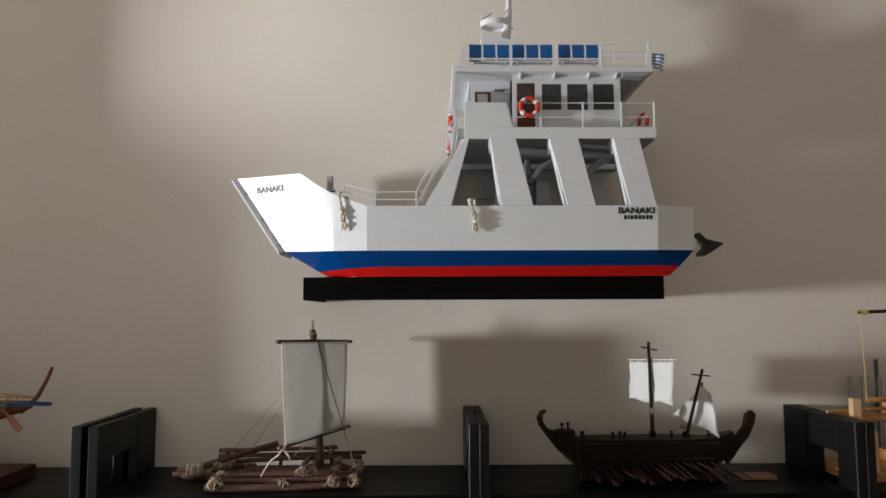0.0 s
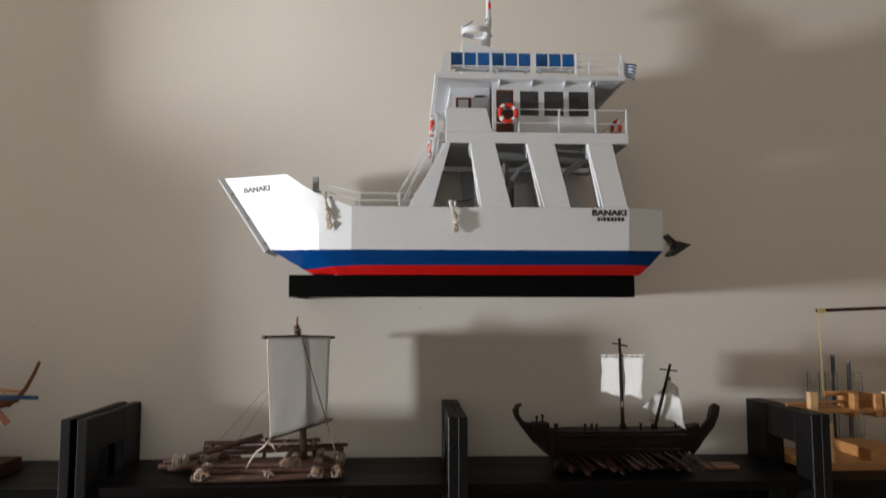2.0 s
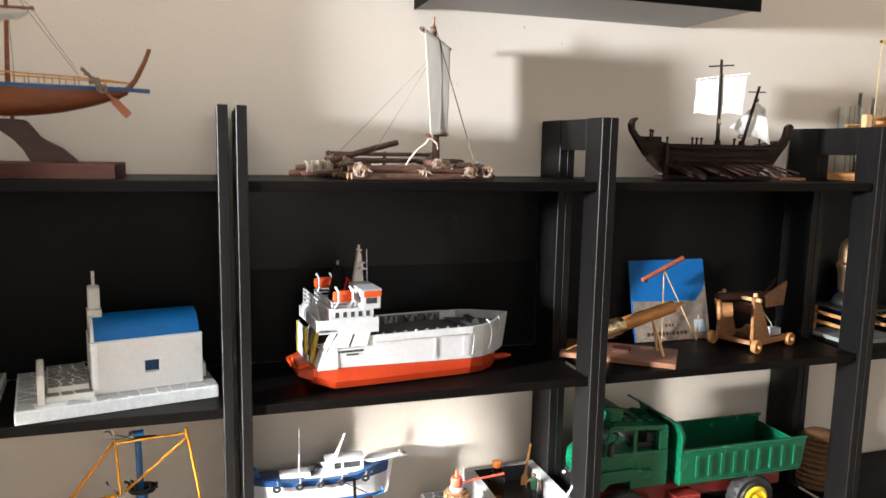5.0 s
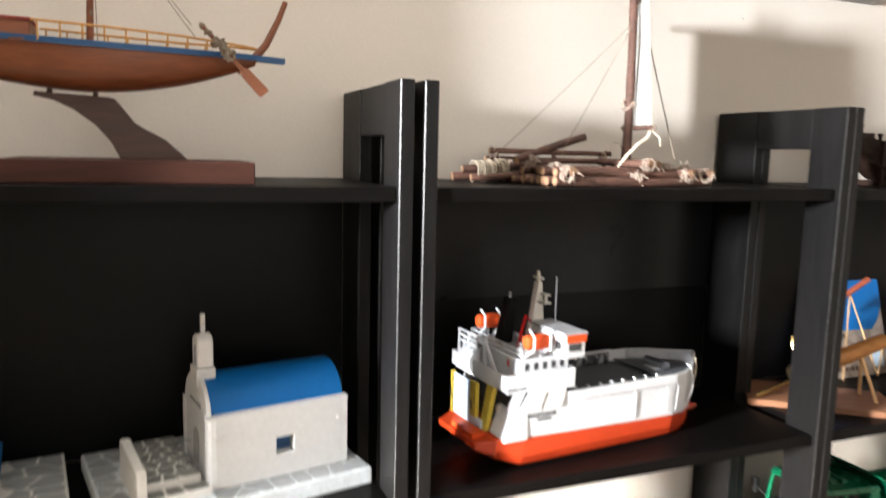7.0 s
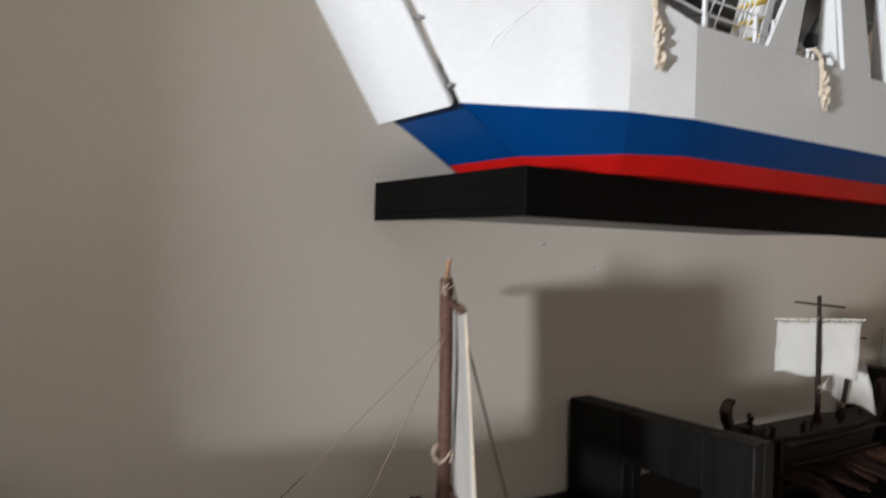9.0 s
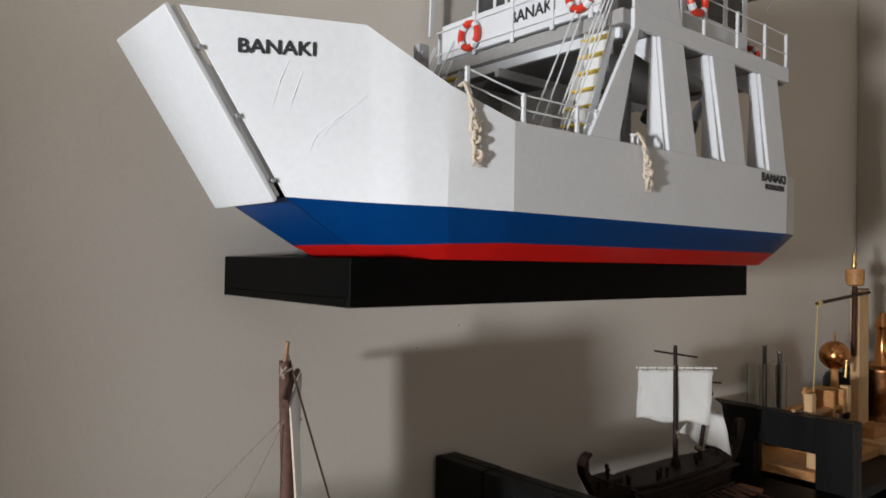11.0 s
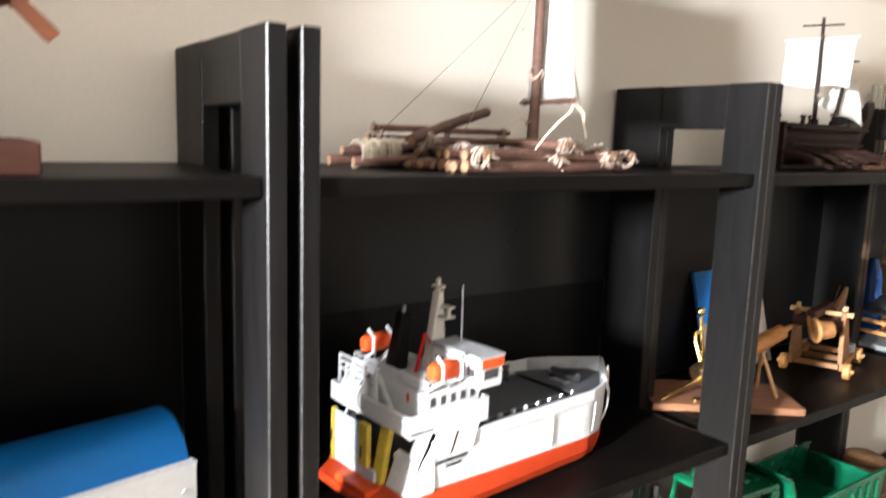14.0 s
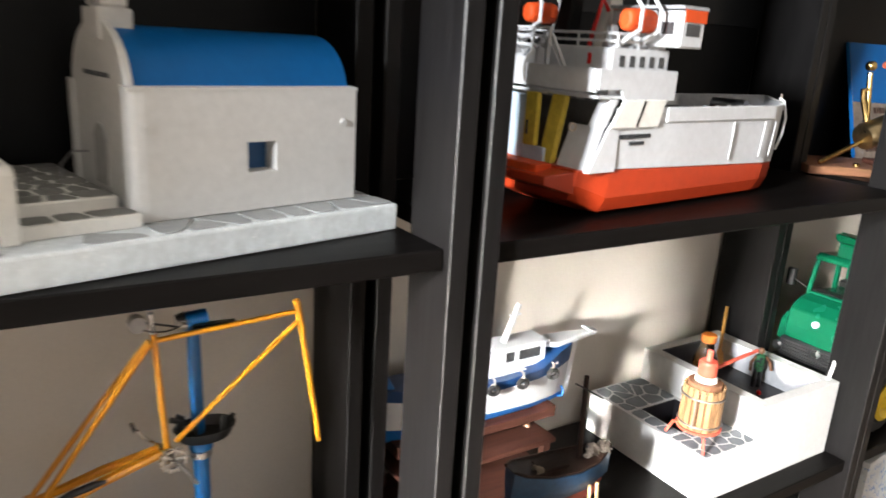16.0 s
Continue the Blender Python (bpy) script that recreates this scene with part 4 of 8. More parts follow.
    d = Vector((0.055, -0.007, -0.059)).normalized()
    c = Vector((0.172, -0.052, 0.1580))
    side = Vector((d.z, 0, -d.x)).normalized()
    blade = [[c + d * s + side * w * k for k in (-1, 1)] for s, w in ((0, 0.0045), (0.006, 0.0072), (0.040, 0.0080), (0.045, 0.0070))]
    bm = B()
    loft(bm, [[a, e, e + Vector((0, 0.003, 0)), a + Vector((0, 0.003, 0))] for a, e in blade])
    part("oar_blade", bm, HULLWOOD, oar)
    knots(oar, "lashing", STRING, (((0.141, -0.049, 0.1910), 0.0098, 11, 9, 0.0016), ((0.128, -0.047, 0.205), 0.0062, 12, 6, 0.0012), ((0.156, -0.051, 0.1760), 0.0095, 13, 9, 0.0016), ((0.148, -0.050, 0.1840), 0.0085, 14, 7, 0.0014), ((0.120, -0.044, 0.213), 0.0050, 15, 5, 0.0012)))


RAFFIA = surface("frayed_raffia", (0.36, 0.28, 0.225), 0.9, grain=0.25, fine=420, coarse=90, bump=0.5)
OLDSTRING = surface("dull_string", (0.36, 0.30, 0.23), 0.9, grain=0.25, fine=500, coarse=90, bump=0.5)


def raffia_knot(parent, c, across, along, seed, size=0.0125):
    """Flat loops of raffia wound crosswise over two crossing logs, with frayed ends."""
    rnd = random.Random(seed)
    c, across, along = Vector(c), Vector(across).normalized(), Vector(along).normalized()
    lash = None
    for k in range(7):
        ax = (across if k % 2 else along).copy()
        ax = (ax + (along if k % 2 else across) * rnd.uniform(-0.55, 0.55) + Vector((0, 0, rnd.uniform(-0.35, 0.35)))).normalized()
        o = c + across * rnd.uniform(-0.5, 0.5) * size + along * rnd.uniform(-0.45, 0.45) * size
        R = size * rnd.uniform(0.72, 1.08)
        u, v = frame_of(ax)
        pts = []
        for i in range(13):
            t = 2 * math.pi * i / 12
            r = R * (1 + 0.12 * math.sin(3 * t + k))
            p = o + u * r * math.cos(t) + v * r * math.sin(t)
            p.z = max(p.z, 0.0016)
            pts.append(p)
        loop = tube(B(), pts, rnd.uniform(0.0012, 0.0020), 5)
        if lash is None:
            lash = part("lashing", loop, RAFFIA, parent, "frayed cream raffia lashing", smooth=True)
        else:
            part("raffia_loop", loop, RAFFIA, lash, smooth=True)
    for k in range(8):
        d = Vector((rnd.uniform(-1, 1), rnd.uniform(-1.1, 0.2), rnd.uniform(-0.5, 0.9))).normalized()
        p = c + d * size * 0.7
        q = p + d * rnd.uniform(0.006, 0.015)
        q.z = max(q.z - 0.003, 0.0014)
        p.z = max(p.z, 0.0014)
        part("raffia_end", tube(B(), [p, p.lerp(q, 0.5) + Vector((0, 0, 0.003)), q], [0.0016, 0.0012, 0.0006], 5), RAFFIA, lash)


def raft_log(parent, name, p, q, rad, bend, seed, label=""):
    log = part(name, twig(B(), p, q, rad, bend, 9, 10, seed, 0.88), BARK, parent, label, smooth=True)
    p, q = Vector(p), Vector(q)
    d = (q - p).normalized()
    for e, w, r in ((p, -1, rad), (q, 1, rad * 0.88)):
        part("cut_end", cyl(B(), e - d * w * 0.0006, e + d * w * 0.0007, r * 0.90, r * 0.82, 9), CUTWOOD, log, "pale cut log end")
    return log


def raft_model():
    at = (-0.03, 1.925, SH1)
    r = thing("log_raft_model", "lashed log raft model with square sail on top shelf", "ship model", at, 5)
    rnd = random.Random(12)
    y, k = -0.101, 0
    while y < 0.104:
        rad = rnd.choice((0.0062, 0.0068, 0.0075, 0.0082))
        y += rad
        x0 = -0.150 - 0.028 * (y + 0.1) / 0.2 + rnd.uniform(-0.010, 0.010)
        x1 = 0.184 - 0.045 * (y + 0.1) / 0.2 + rnd.uniform(-0.010, 0.010)
        raft_log(r, "log", (x0, y, rad + 0.0012), (x1, y + 0.003, rad + 0.0012), rad, 0.0032, k, "reddish bark log")
        y += rad + 0.0006
        k += 1
    # second layer of lengthwise logs, thinner towards the back
    for i, (p, q, rad) in enumerate((((-0.148, -0.083, 0.0225), (0.150, -0.078, 0.0220), 0.0070), ((-0.152, -0.052, 0.0235), (0.160, -0.046, 0.0235), 0.0075), ((-0.140, -0.022, 0.0225), (0.120, -0.014, 0.0225), 0.0066), ((-0.150, 0.012, 0.0225), (0.150, 0.020, 0.0225), 0.0072), ((-0.100, 0.046, 0.0220), (0.140, 0.052, 0.0220), 0.0060))):
        raft_log(r, "deck_log", p, q, rad, 0.004, 40 + i)
    # cross logs, with their cut ends showing at the front
    for i, (x, ya, yb, z, rad) in enumerate(((-0.132, -0.108, 0.112, 0.0250, 0.0082), (0.048, -0.086, 0.060, 0.0390, 0.0072), (0.071, -0.080, 0.070, 0.0380, 0.0066), (0.119, -0.110, 0.108, 0.0240, 0.0080), (0.168, -0.108, 0.108, 0.0240, 0.0084))):
        raft_log(r, "cross_log", (x, ya, z), (x + 0.005, yb, z + 0.001), rad, 0.003, 20 + i)
    # thin rails at the back, on short props
    for i, (p, q, rad) in enumerate((((-0.165, 0.098, 0.0560), (0.120, 0.110, 0.0550), 0.0052), ((-0.168, 0.108, 0.0410), (0.190, 0.116, 0.0400), 0.0056), ((-0.120, 0.060, 0.0370), (0.180, 0.072, 0.0380), 0.0054))):
        raft_log(r, "rail_log", p, q, rad, 0.004, 60 + i)
    for i, (x, yy) in enumerate(((-0.150, 0.103), (-0.020, 0.108), (0.105, 0.112))):
        raft_log(r, "prop", (x, yy, 0.0150), (x + 0.004, yy, 0.0600), 0.0048, 0.001, 70 + i)
    # wrapped bow bundle
    bundle = raft_log(r, "bow_log", (-0.262, 0.055, 0.0105), (-0.060, 0.030, 0.0240), 0.0076, 0.003, 80)
    for i, (a, q) in enumerate((((-0.236, 0.036, 0.0090), (-0.080, 0.010, 0.0250)), ((-0.248, 0.046, 0.0235), (-0.090, 0.022, 0.0340)), ((-0.228, 0.060, 0.0200), (-0.070, 0.050, 0.0280)))):
        raft_log(r, "bow_log", a, q, 0.0064, 0.003, 84 + i)
    turns, n = [], 17
    for i in range(n * 14):
        f, t = i / (n * 14), 2 * math.pi * i / 14
        w = 0.0168 + 0.0013 * math.sin(i * 0.121) + rnd.uniform(-0.0004, 0.0004)
        turns.append((-0.228 + 0.062 * f + 0.0016 * math.sin(i * 0.37), 0.0465 - 0.006 * f + w * math.cos(t), 0.0195 + 0.0035 * f + w * math.sin(t)))
    part("string_wrapping", tube(B(), turns, 0.0018, 5), OLDSTRING, bundle, "dull string wrapping", smooth=True)
    raft_log(r, "steering_pole", (-0.178, -0.012, 0.0400), (-0.015, 0.0200, 0.0830), 0.0076, 0.002, 90, "loose steering pole")
    ex, ey = (1, 0, 0), (0, 1, 0)
    for i, (c, size) in enumerate((((-0.132, -0.099, 0.0200), 0.0150), ((0.120, -0.100, 0.0190), 0.0140), ((0.166, -0.096, 0.0195), 0.0140), ((0.049, -0.078, 0.0370), 0.0115), ((0.072, -0.072, 0.0360), 0.0120), ((0.010, -0.094, 0.0150), 0.0100), ((-0.131, -0.055, 0.0290), 0.0105), ((-0.150, -0.010, 0.0400), 0.0120), ((-0.130, 0.020, 0.0330), 0.0110), ((-0.128, 0.080, 0.0300), 0.0105), ((0.122, -0.040, 0.0300), 0.0110), ((0.170, -0.040, 0.0290), 0.0115), ((0.172, 0.030, 0.0280), 0.0110), ((0.124, 0.060, 0.0320), 0.0105), ((0.106, 0.112, 0.0480), 0.0090), ((-0.150, 0.104, 0.0500), 0.0095))):
        raffia_knot(r, c, ex, ey, 300 + i, size * 0.8)
    # mast, yards and sail, set in the room's own directions
    inv = (Matrix.Translation(at) @ Matrix.Rotation(radians(5), 4, "Z")).inverted()
    P = lambda x, y, z: inv @ Vector((x, y, z))
    mast = part("mast", twig(B(), P(0.052, 1.955, 1.205), P(0.032, 1.930, 1.542), 0.0090, 0.003, 9, 9, 90, 0.80), BARK, r, "crooked bark-covered mast", smooth=True)
    part("mast_peg", cyl(B(), P(0.032, 1.930, 1.536), P(0.034, 1.927, 1.564), 0.0032, 0.0026, 7), CUTWOOD, mast)
    part("upper_yard", twig(B(), P(-0.027, 1.818, 1.5175), P(0.112, 2.045, 1.5100), 0.0046, 0.002, 7, 6, 91), BARK, mast, smooth=True)
    part("lower_yard", twig(B(), P(-0.016, 1.800, 1.2910), P(0.108, 2.048, 1.2990), 0.0042, 0.002, 7, 6, 92), BARK, mast, smooth=True)
    nu, nv = 16, 20
    bm = B()
    grid = []
    for j in range(nv + 1):
        v = j / nv
        row = []
        for i in range(nu + 1):
            u = i / nu
            top = Vector((-0.022, 1.826, 1.5175)).lerp(Vector((0.099, 2.024, 1.5112)), u)
            bot = Vector((-0.008, 1.815, 1.2935)).lerp(Vector((0.094, 2.020, 1.3005)), u)
            p = top.lerp(bot, v)
            belly = 0.003 * math.sin(math.pi * u) * math.sin(math.pi * v) + 0.003 * math.sin(u * 13 + v * 4) * v
            p += Vector((0.84, -0.54, 0)) * (belly + 0.0055)
            row.append(bm.verts.new(P(*p)))
        grid.append(row)
    for j in range(nv):
        for i in range(nu):
            bm.faces.new((grid[j][i], grid[j][i + 1], grid[j + 1][i + 1], grid[j + 1][i]))
    sail = part("sail", bm, GAUZE, mast, "thin pale cotton square sail", smooth=True)
    mod = sail.modifiers.new("cloth", "SOLIDIFY")
    mod.thickness = 0.0008
    for a in (0.0, 1.0):
        top = Vector((-0.022, 1.826, 1.5175)).lerp(Vector((0.099, 2.024, 1.5112)), a)
        bot = Vector((-0.008, 1.815, 1.2935)).lerp(Vector((0.094, 2.020, 1.3005)), a)
        part("sail_hem", tube(B(), [P(*(top.lerp(bot, i / 8) + Vector((0.0046, -0.003, 0)))) for i in range(9)], 0.0013, 5), ROPE, mast)
    knots(mast, "lashing", RAFFIA, ((P(0.0445, 1.946, 1.338), 0.0125, 200, 12, 0.0020), (P(0.050, 1.952, 1.262), 0.0105, 201, 5, 0.0013), (P(-0.006, 1.806, 1.290), 0.0065, 202, 6, 0.0012), (P(0.033, 1.931, 1.530), 0.0105, 203, 5, 0.0012), (P(0.100, 2.030, 1.300), 0.0065, 204, 5, 0.0012),))
    for n, (p, q, d) in enumerate((((0.034, 1.928, 1.552), (0.132, 1.915, 1.243), 0.001), ((0.036, 1.932, 1.480), (-0.185, 2.030, 1.236), 0.002), ((0.036, 1.930, 1.480), (-0.120, 1.905, 1.240), 0.002))):
        part("stay", tube(B(), [P(*v) for v in sag(p, q, d, 8)], 0.0006 if n else 0.0013, 5), STRING, mast, "thin jute stay")
    part("loose_end", tube(B(), [P(-0.008, 1.806, 1.288), P(-0.016, 1.803, 1.276), P(-0.034, 1.806, 1.262), P(-0.048, 1.815, 1.243), P(-0.058, 1.822, 1.226)], [0.0024, 0.0020, 0.0019, 0.0016, 0.0012], 6), ROPE, mast)
    part("loose_end", tube(B(), [P(-0.006, 1.804, 1.286), P(0.006, 1.800, 1.275), P(0.010, 1.803, 1.262)], [0.0018, 0.0015, 0.0010], 6), ROPE, mast)
    part("loose_end", tube(B(), [P(0.050, 1.952, 1.262), P(0.015, 1.945, 1.270), P(-0.010, 1.940, 1.248)], 0.0010, 5), ROPE, mast)


def galley_model():
    at = (0.815, 1.935, SH1)
    g = thing("galley_model", "dark wooden ancient galley model with two white sails", "ship model", at)
    n, rings = 26, []
    for i in range(n + 1):
        s = i / n
        x = -0.215 + 0.425 * s
        w = 0.044 * (max(math.sin(math.pi * (0.03 + 0.94 * s)), 0.02) ** 0.6)
        zt = 0.092 + 0.020 * max(0, 0.18 - s) / 0.18 + 0.016 * max(0, s - 0.84) / 0.16
        zk = 0.010 + 0.070 * max(0, (0.22 - s) / 0.22) ** 1.6 + 0.055 * max(0, (s - 0.80) / 0.20) ** 1.8
        ring = []
        for j in range(11):
            t = j / 10 * math.pi
            ring.append((x, -w * math.copysign(abs(math.cos(t)) ** 0.55, math.cos(t)), zt - (zt - zk) * math.sin(t) ** 0.8))
        rings.append(ring)
    hull = part("hull", loft(B(), rings), DARKWOOD, g, "dark brown planked hull", smooth=True)
    for z in (0.045, 0.062, 0.078):
        for sgn in (-1, 1):
            pts = []
            for i in range(2, n - 1):
                s = i / n
                w = 0.044 * (math.sin(math.pi * (0.03 + 0.94 * s)) ** 0.6)
                pts.append((-0.215 + 0.425 * s, sgn * (w * (0.80 + 0.28 * min(1, (z - 0.02) / 0.06)) ** 0.6 + 0.001), z + 0.004 * math.cos(math.pi * s) ** 2))
            part("wale", tube(B(), pts, 0.0016, 5), DARKWOOD, hull)
    part("keel_block", box(B(), -0.150, 0.185, -0.030, 0.030, 0.0005, 0.0125), DARKWOOD, g, "low dark cradle", bevel=0.002)
    part("gunwale_deck", prism(B(), [(-0.185, -0.018), (-0.10, -0.040), (0.10, -0.040), (0.180, -0.016), (0.180, 0.016), (0.10, 0.040), (-0.10, 0.040), (-0.185, 0.018)], "z", 0.0915, 0.0945), DARKWOOD, g)
    stem = [(-0.200, 0.060), (-0.228, 0.096), (-0.248, 0.124), (-0.253, 0.142), (-0.245, 0.156), (-0.231, 0.160), (-0.229, 0.155), (-0.238, 0.148), (-0.238, 0.132), (-0.226, 0.116), (-0.196, 0.102), (-0.180, 0.092)]
    part("stem_post", prism(B(), stem, "y", -0.008, 0.008), DARKWOOD, g, "curled dark stem post", bevel=0.0015)
    post = [(0.170, 0.068), (0.210, 0.088), (0.236, 0.118), (0.243, 0.148), (0.256, 0.156), (0.266, 0.148), (0.262, 0.126), (0.248, 0.096), (0.224, 0.068), (0.210, 0.048), (0.195, 0.030)]
    part("stern_post", prism(B(), post, "y", -0.008, 0.008), DARKWOOD, g, "tall curved stern post", bevel=0.0015)
    part("ram_post", box(B(), -0.168, -0.160, -0.046, -0.036, 0.0005, 0.096), DARKWOOD, g)
    part("fore_deck", box(B(), -0.205, -0.165, -0.020, 0.020, 0.100, 0.112), DARKWOOD, g, bevel=0.001)
    for x, y, z in ((-0.195, -0.012, 0.112), (-0.178, 0.004, 0.112), (-0.152, -0.024, 0.094), (-0.146, -0.016, 0.094), (-0.080, -0.03, 0.094), (-0.062, -0.024, 0.094), (-0.052, -0.030, 0.094), (0.150, -0.01, 0.096), (0.060, -0.02, 0.094)):
        part("bitt", turned(B(), (x, y, z), [(0.0026, 0), (0.0022, 0.012), (0.0040, 0.014), (0.0032, 0.018)], 8), DARKWOOD, g)
    # oars along the side facing the room, fanned low over the shelf
    for k in range(21):
        x = -0.150 + 0.0165 * k
        rnd = random.Random(k)
        p = Vector((x - 0.020, -0.040, 0.044))
        q = Vector((x + 0.016 + rnd.uniform(-0.014, 0.012), -0.080 - rnd.uniform(0, 0.022), 0.0085 + rnd.uniform(0, 0.018)))
        oar = part("oar", cyl(B(), p, q, 0.0024, 0.0028, 6), OARWOOD, g)
        d = (q - p).normalized()
        w = d.cross(Vector((0, 0, 1))).normalized()
        w = (w + Vector((0, 0, rnd.uniform(-0.5, 0.5)))).normalized()
        u = w.cross(d)
        bm = B()
        loft(bm, [[q + d * e + w * b + u * 0.0013, q + d * e - w * b + u * 0.0013, q + d * e - w * b - u * 0.0013, q + d * e + w * b - u * 0.0013] for e, b in ((-0.030, 0.0030), (-0.022, 0.0062), (0.000, 0.0068), (0.006, 0.0052))])
        part("oar_blade", bm, BLADEWOOD, oar, "oar blade with pale flecks put in for glints")
    for k in range(10):
        x = -0.05 + 0.024 * k
        part("oar", cyl(B(), (x, 0.040, 0.048), (x + 0.03, 0.10, 0.012), 0.0018, 0.0022, 6), OARWOOD, g)
    part("oar_rack", box(B(), -0.135, 0.150, -0.0470, -0.0415, 0.0500, 0.0545), DARKWOOD, g, bevel=0.0008)
    part("side_deck", box(B(), -0.150, 0.165, -0.0500, 0.0500, 0.0840, 0.0875), DARKWOOD, g, "dark outrigger deck", bevel=0.001)
    part("stern_board", box(B(), 0.215, 0.300, -0.030, 0.020, 0.0005, 0.0085), OAK, g, "brown board under the stern", bevel=0.001)
    mast = part("main_mast", cyl(B(), (0.022, 0, 0.090), (0.0175, 0, 0.3175), 0.0052, 0.0036, 8), DARKWOOD, g, "dark main mast", smooth=True)
    part("mast_step", cyl(B(), (0.022, 0, 0.0946), (0.022, 0, 0.108), 0.009, 0.0075, 10), OARWOOD, mast)
    part("top_spar", cyl(B(), (0.0115, 0.041, 0.3035), (0.0245, -0.041, 0.2995), 0.0020, n=6), DARKWOOD, mast)
    part("yard", cyl(B(), (-0.0145, 0.0630, 0.2712), (0.0645, -0.0560, 0.2785), 0.0019, n=7), OFFWHITE, mast, "pale yard rolled in the sail head")

    def cloth(corners, belly, name, parent, nu=14, nv=14):
        bm, grid = B(), []
        a, b_, c, d = (Vector(v) for v in corners)
        nrm = (b_ - a).cross(d - a).normalized()
        for j in range(nv + 1):
            v, row = j / nv, []
            for i in range(nu + 1):
                u = i / nu
                p = a.lerp(b_, u).lerp(d.lerp(c, u), v)
                p = p + nrm * (belly * math.sin(math.pi * u) * math.sin(math.pi * (0.15 + 0.85 * v)) + 0.0015 * math.sin(9 * u + 3 * v) + 0.0009 * math.sin(23 * u - 9 * v))
                p.z += 0.0032 * v * v * math.sin(10 * u + 0.6) - 0.0034 * (1 - v) ** 3 * abs(math.sin(4.5 * math.pi * u))
                p.x += 0.0022 * (u - 0.5) * math.sin(12 * v + 2 * u)
                row.append(bm.verts.new(p))
            grid.append(row)
        for j in range(nv):
            for i in range(nu):
                bm.faces.new((grid[j][i], grid[j][i + 1], grid[j + 1][i + 1], grid[j + 1][i]))
        s = part(name, bm, SAIL, parent, "white cotton sail", smooth=True)
        m = s.modifiers.new("cloth", "SOLIDIFY")
        m.thickness = 0.0008
        for side in (-1, 1):
            hem = []
            for u, v in ((0.05, 0.05), (0.95, 0.05), (0.95, 0.95), (0.05, 0.95), (0.05, 0.05)):
                for f in range(6 if hem else 1):
                    e = (u, v) if not hem else (last[0] + (u - last[0]) * (f + 1) / 6, last[1] + (v - last[1]) * (f + 1) / 6)
                    p = a.lerp(b_, e[0]).lerp(d.lerp(c, e[0]), e[1])
                    hem.append(p + nrm * (belly * math.sin(math.pi * e[0]) * math.sin(math.pi * (0.15 + 0.85 * e[1])) + 0.0015 * math.sin(9 * e[0] + 3 * e[1]) + side * 0.0006))
                last = (u, v)
            part("hem_stitch", tube(B(), hem, 0.00040, 4), ROPE, s)
        return s

    cloth([(-0.0115, 0.0590, 0.2690), (0.0605, -0.0510, 0.2760), (0.0565, -0.0480, 0.1750), (-0.0155, 0.0610, 0.1765)], 0.002, "main_sail", mast)
    for i in range(9):
        part("sail_ring", torus(B(), Vector((-0.0115, 0.0590, 0.2705)).lerp(Vector((0.0605, -0.0510, 0.2775)), i / 8), (0.7, -1.1, 0.2 * (-1) ** i), 0.0030, 0.0006, 10, 4), STRING, mast)
    knots(mast, "lashing", STRING, (((0.019, -0.001, 0.276), 0.006, 31, 5, 0.0009), ((0.021, -0.003, 0.152), 0.006, 32, 6, 0.0010), ((0.021, -0.003, 0.160), 0.005, 33, 5, 0.0010)))
    fore = part("fore_mast", cyl(B(), (0.100, 0, 0.090), (0.1455, 0, 0.2530), 0.0048, 0.0034, 8), DARKWOOD, g, "raked dark second mast", smooth=True)
    part("mast_step", cyl(B(), (0.100, 0, 0.0946), (0.101, 0, 0.106), 0.009, 0.0075, 10), OARWOOD, fore)
    part("top_spar", cyl(B(), (0.124, 0.016, 0.2390), (0.157, -0.014, 0.2370), 0.0018, n=6), DARKWOOD, fore)
    cloth([(0.142, -0.002, 0.2120), (0.158, -0.014, 0.1980), (0.168, -0.030, 0.0990), (0.082, 0.034, 0.1400)], 0.010, "second_sail", fore)
    knots(fore, "lashing", STRING, (((0.142, 0, 0.216), 0.006, 41, 6, 0.0010), ((0.092, -0.004, 0.118), 0.0065, 42, 6, 0.0011)))
    part("halyard", tube(B(), [(0.142, 0.003, 0.214), (0.162, 0.004, 0.195)], 0.0009, 5), STRING, fore)


boat_model()
raft_model()
galley_model()


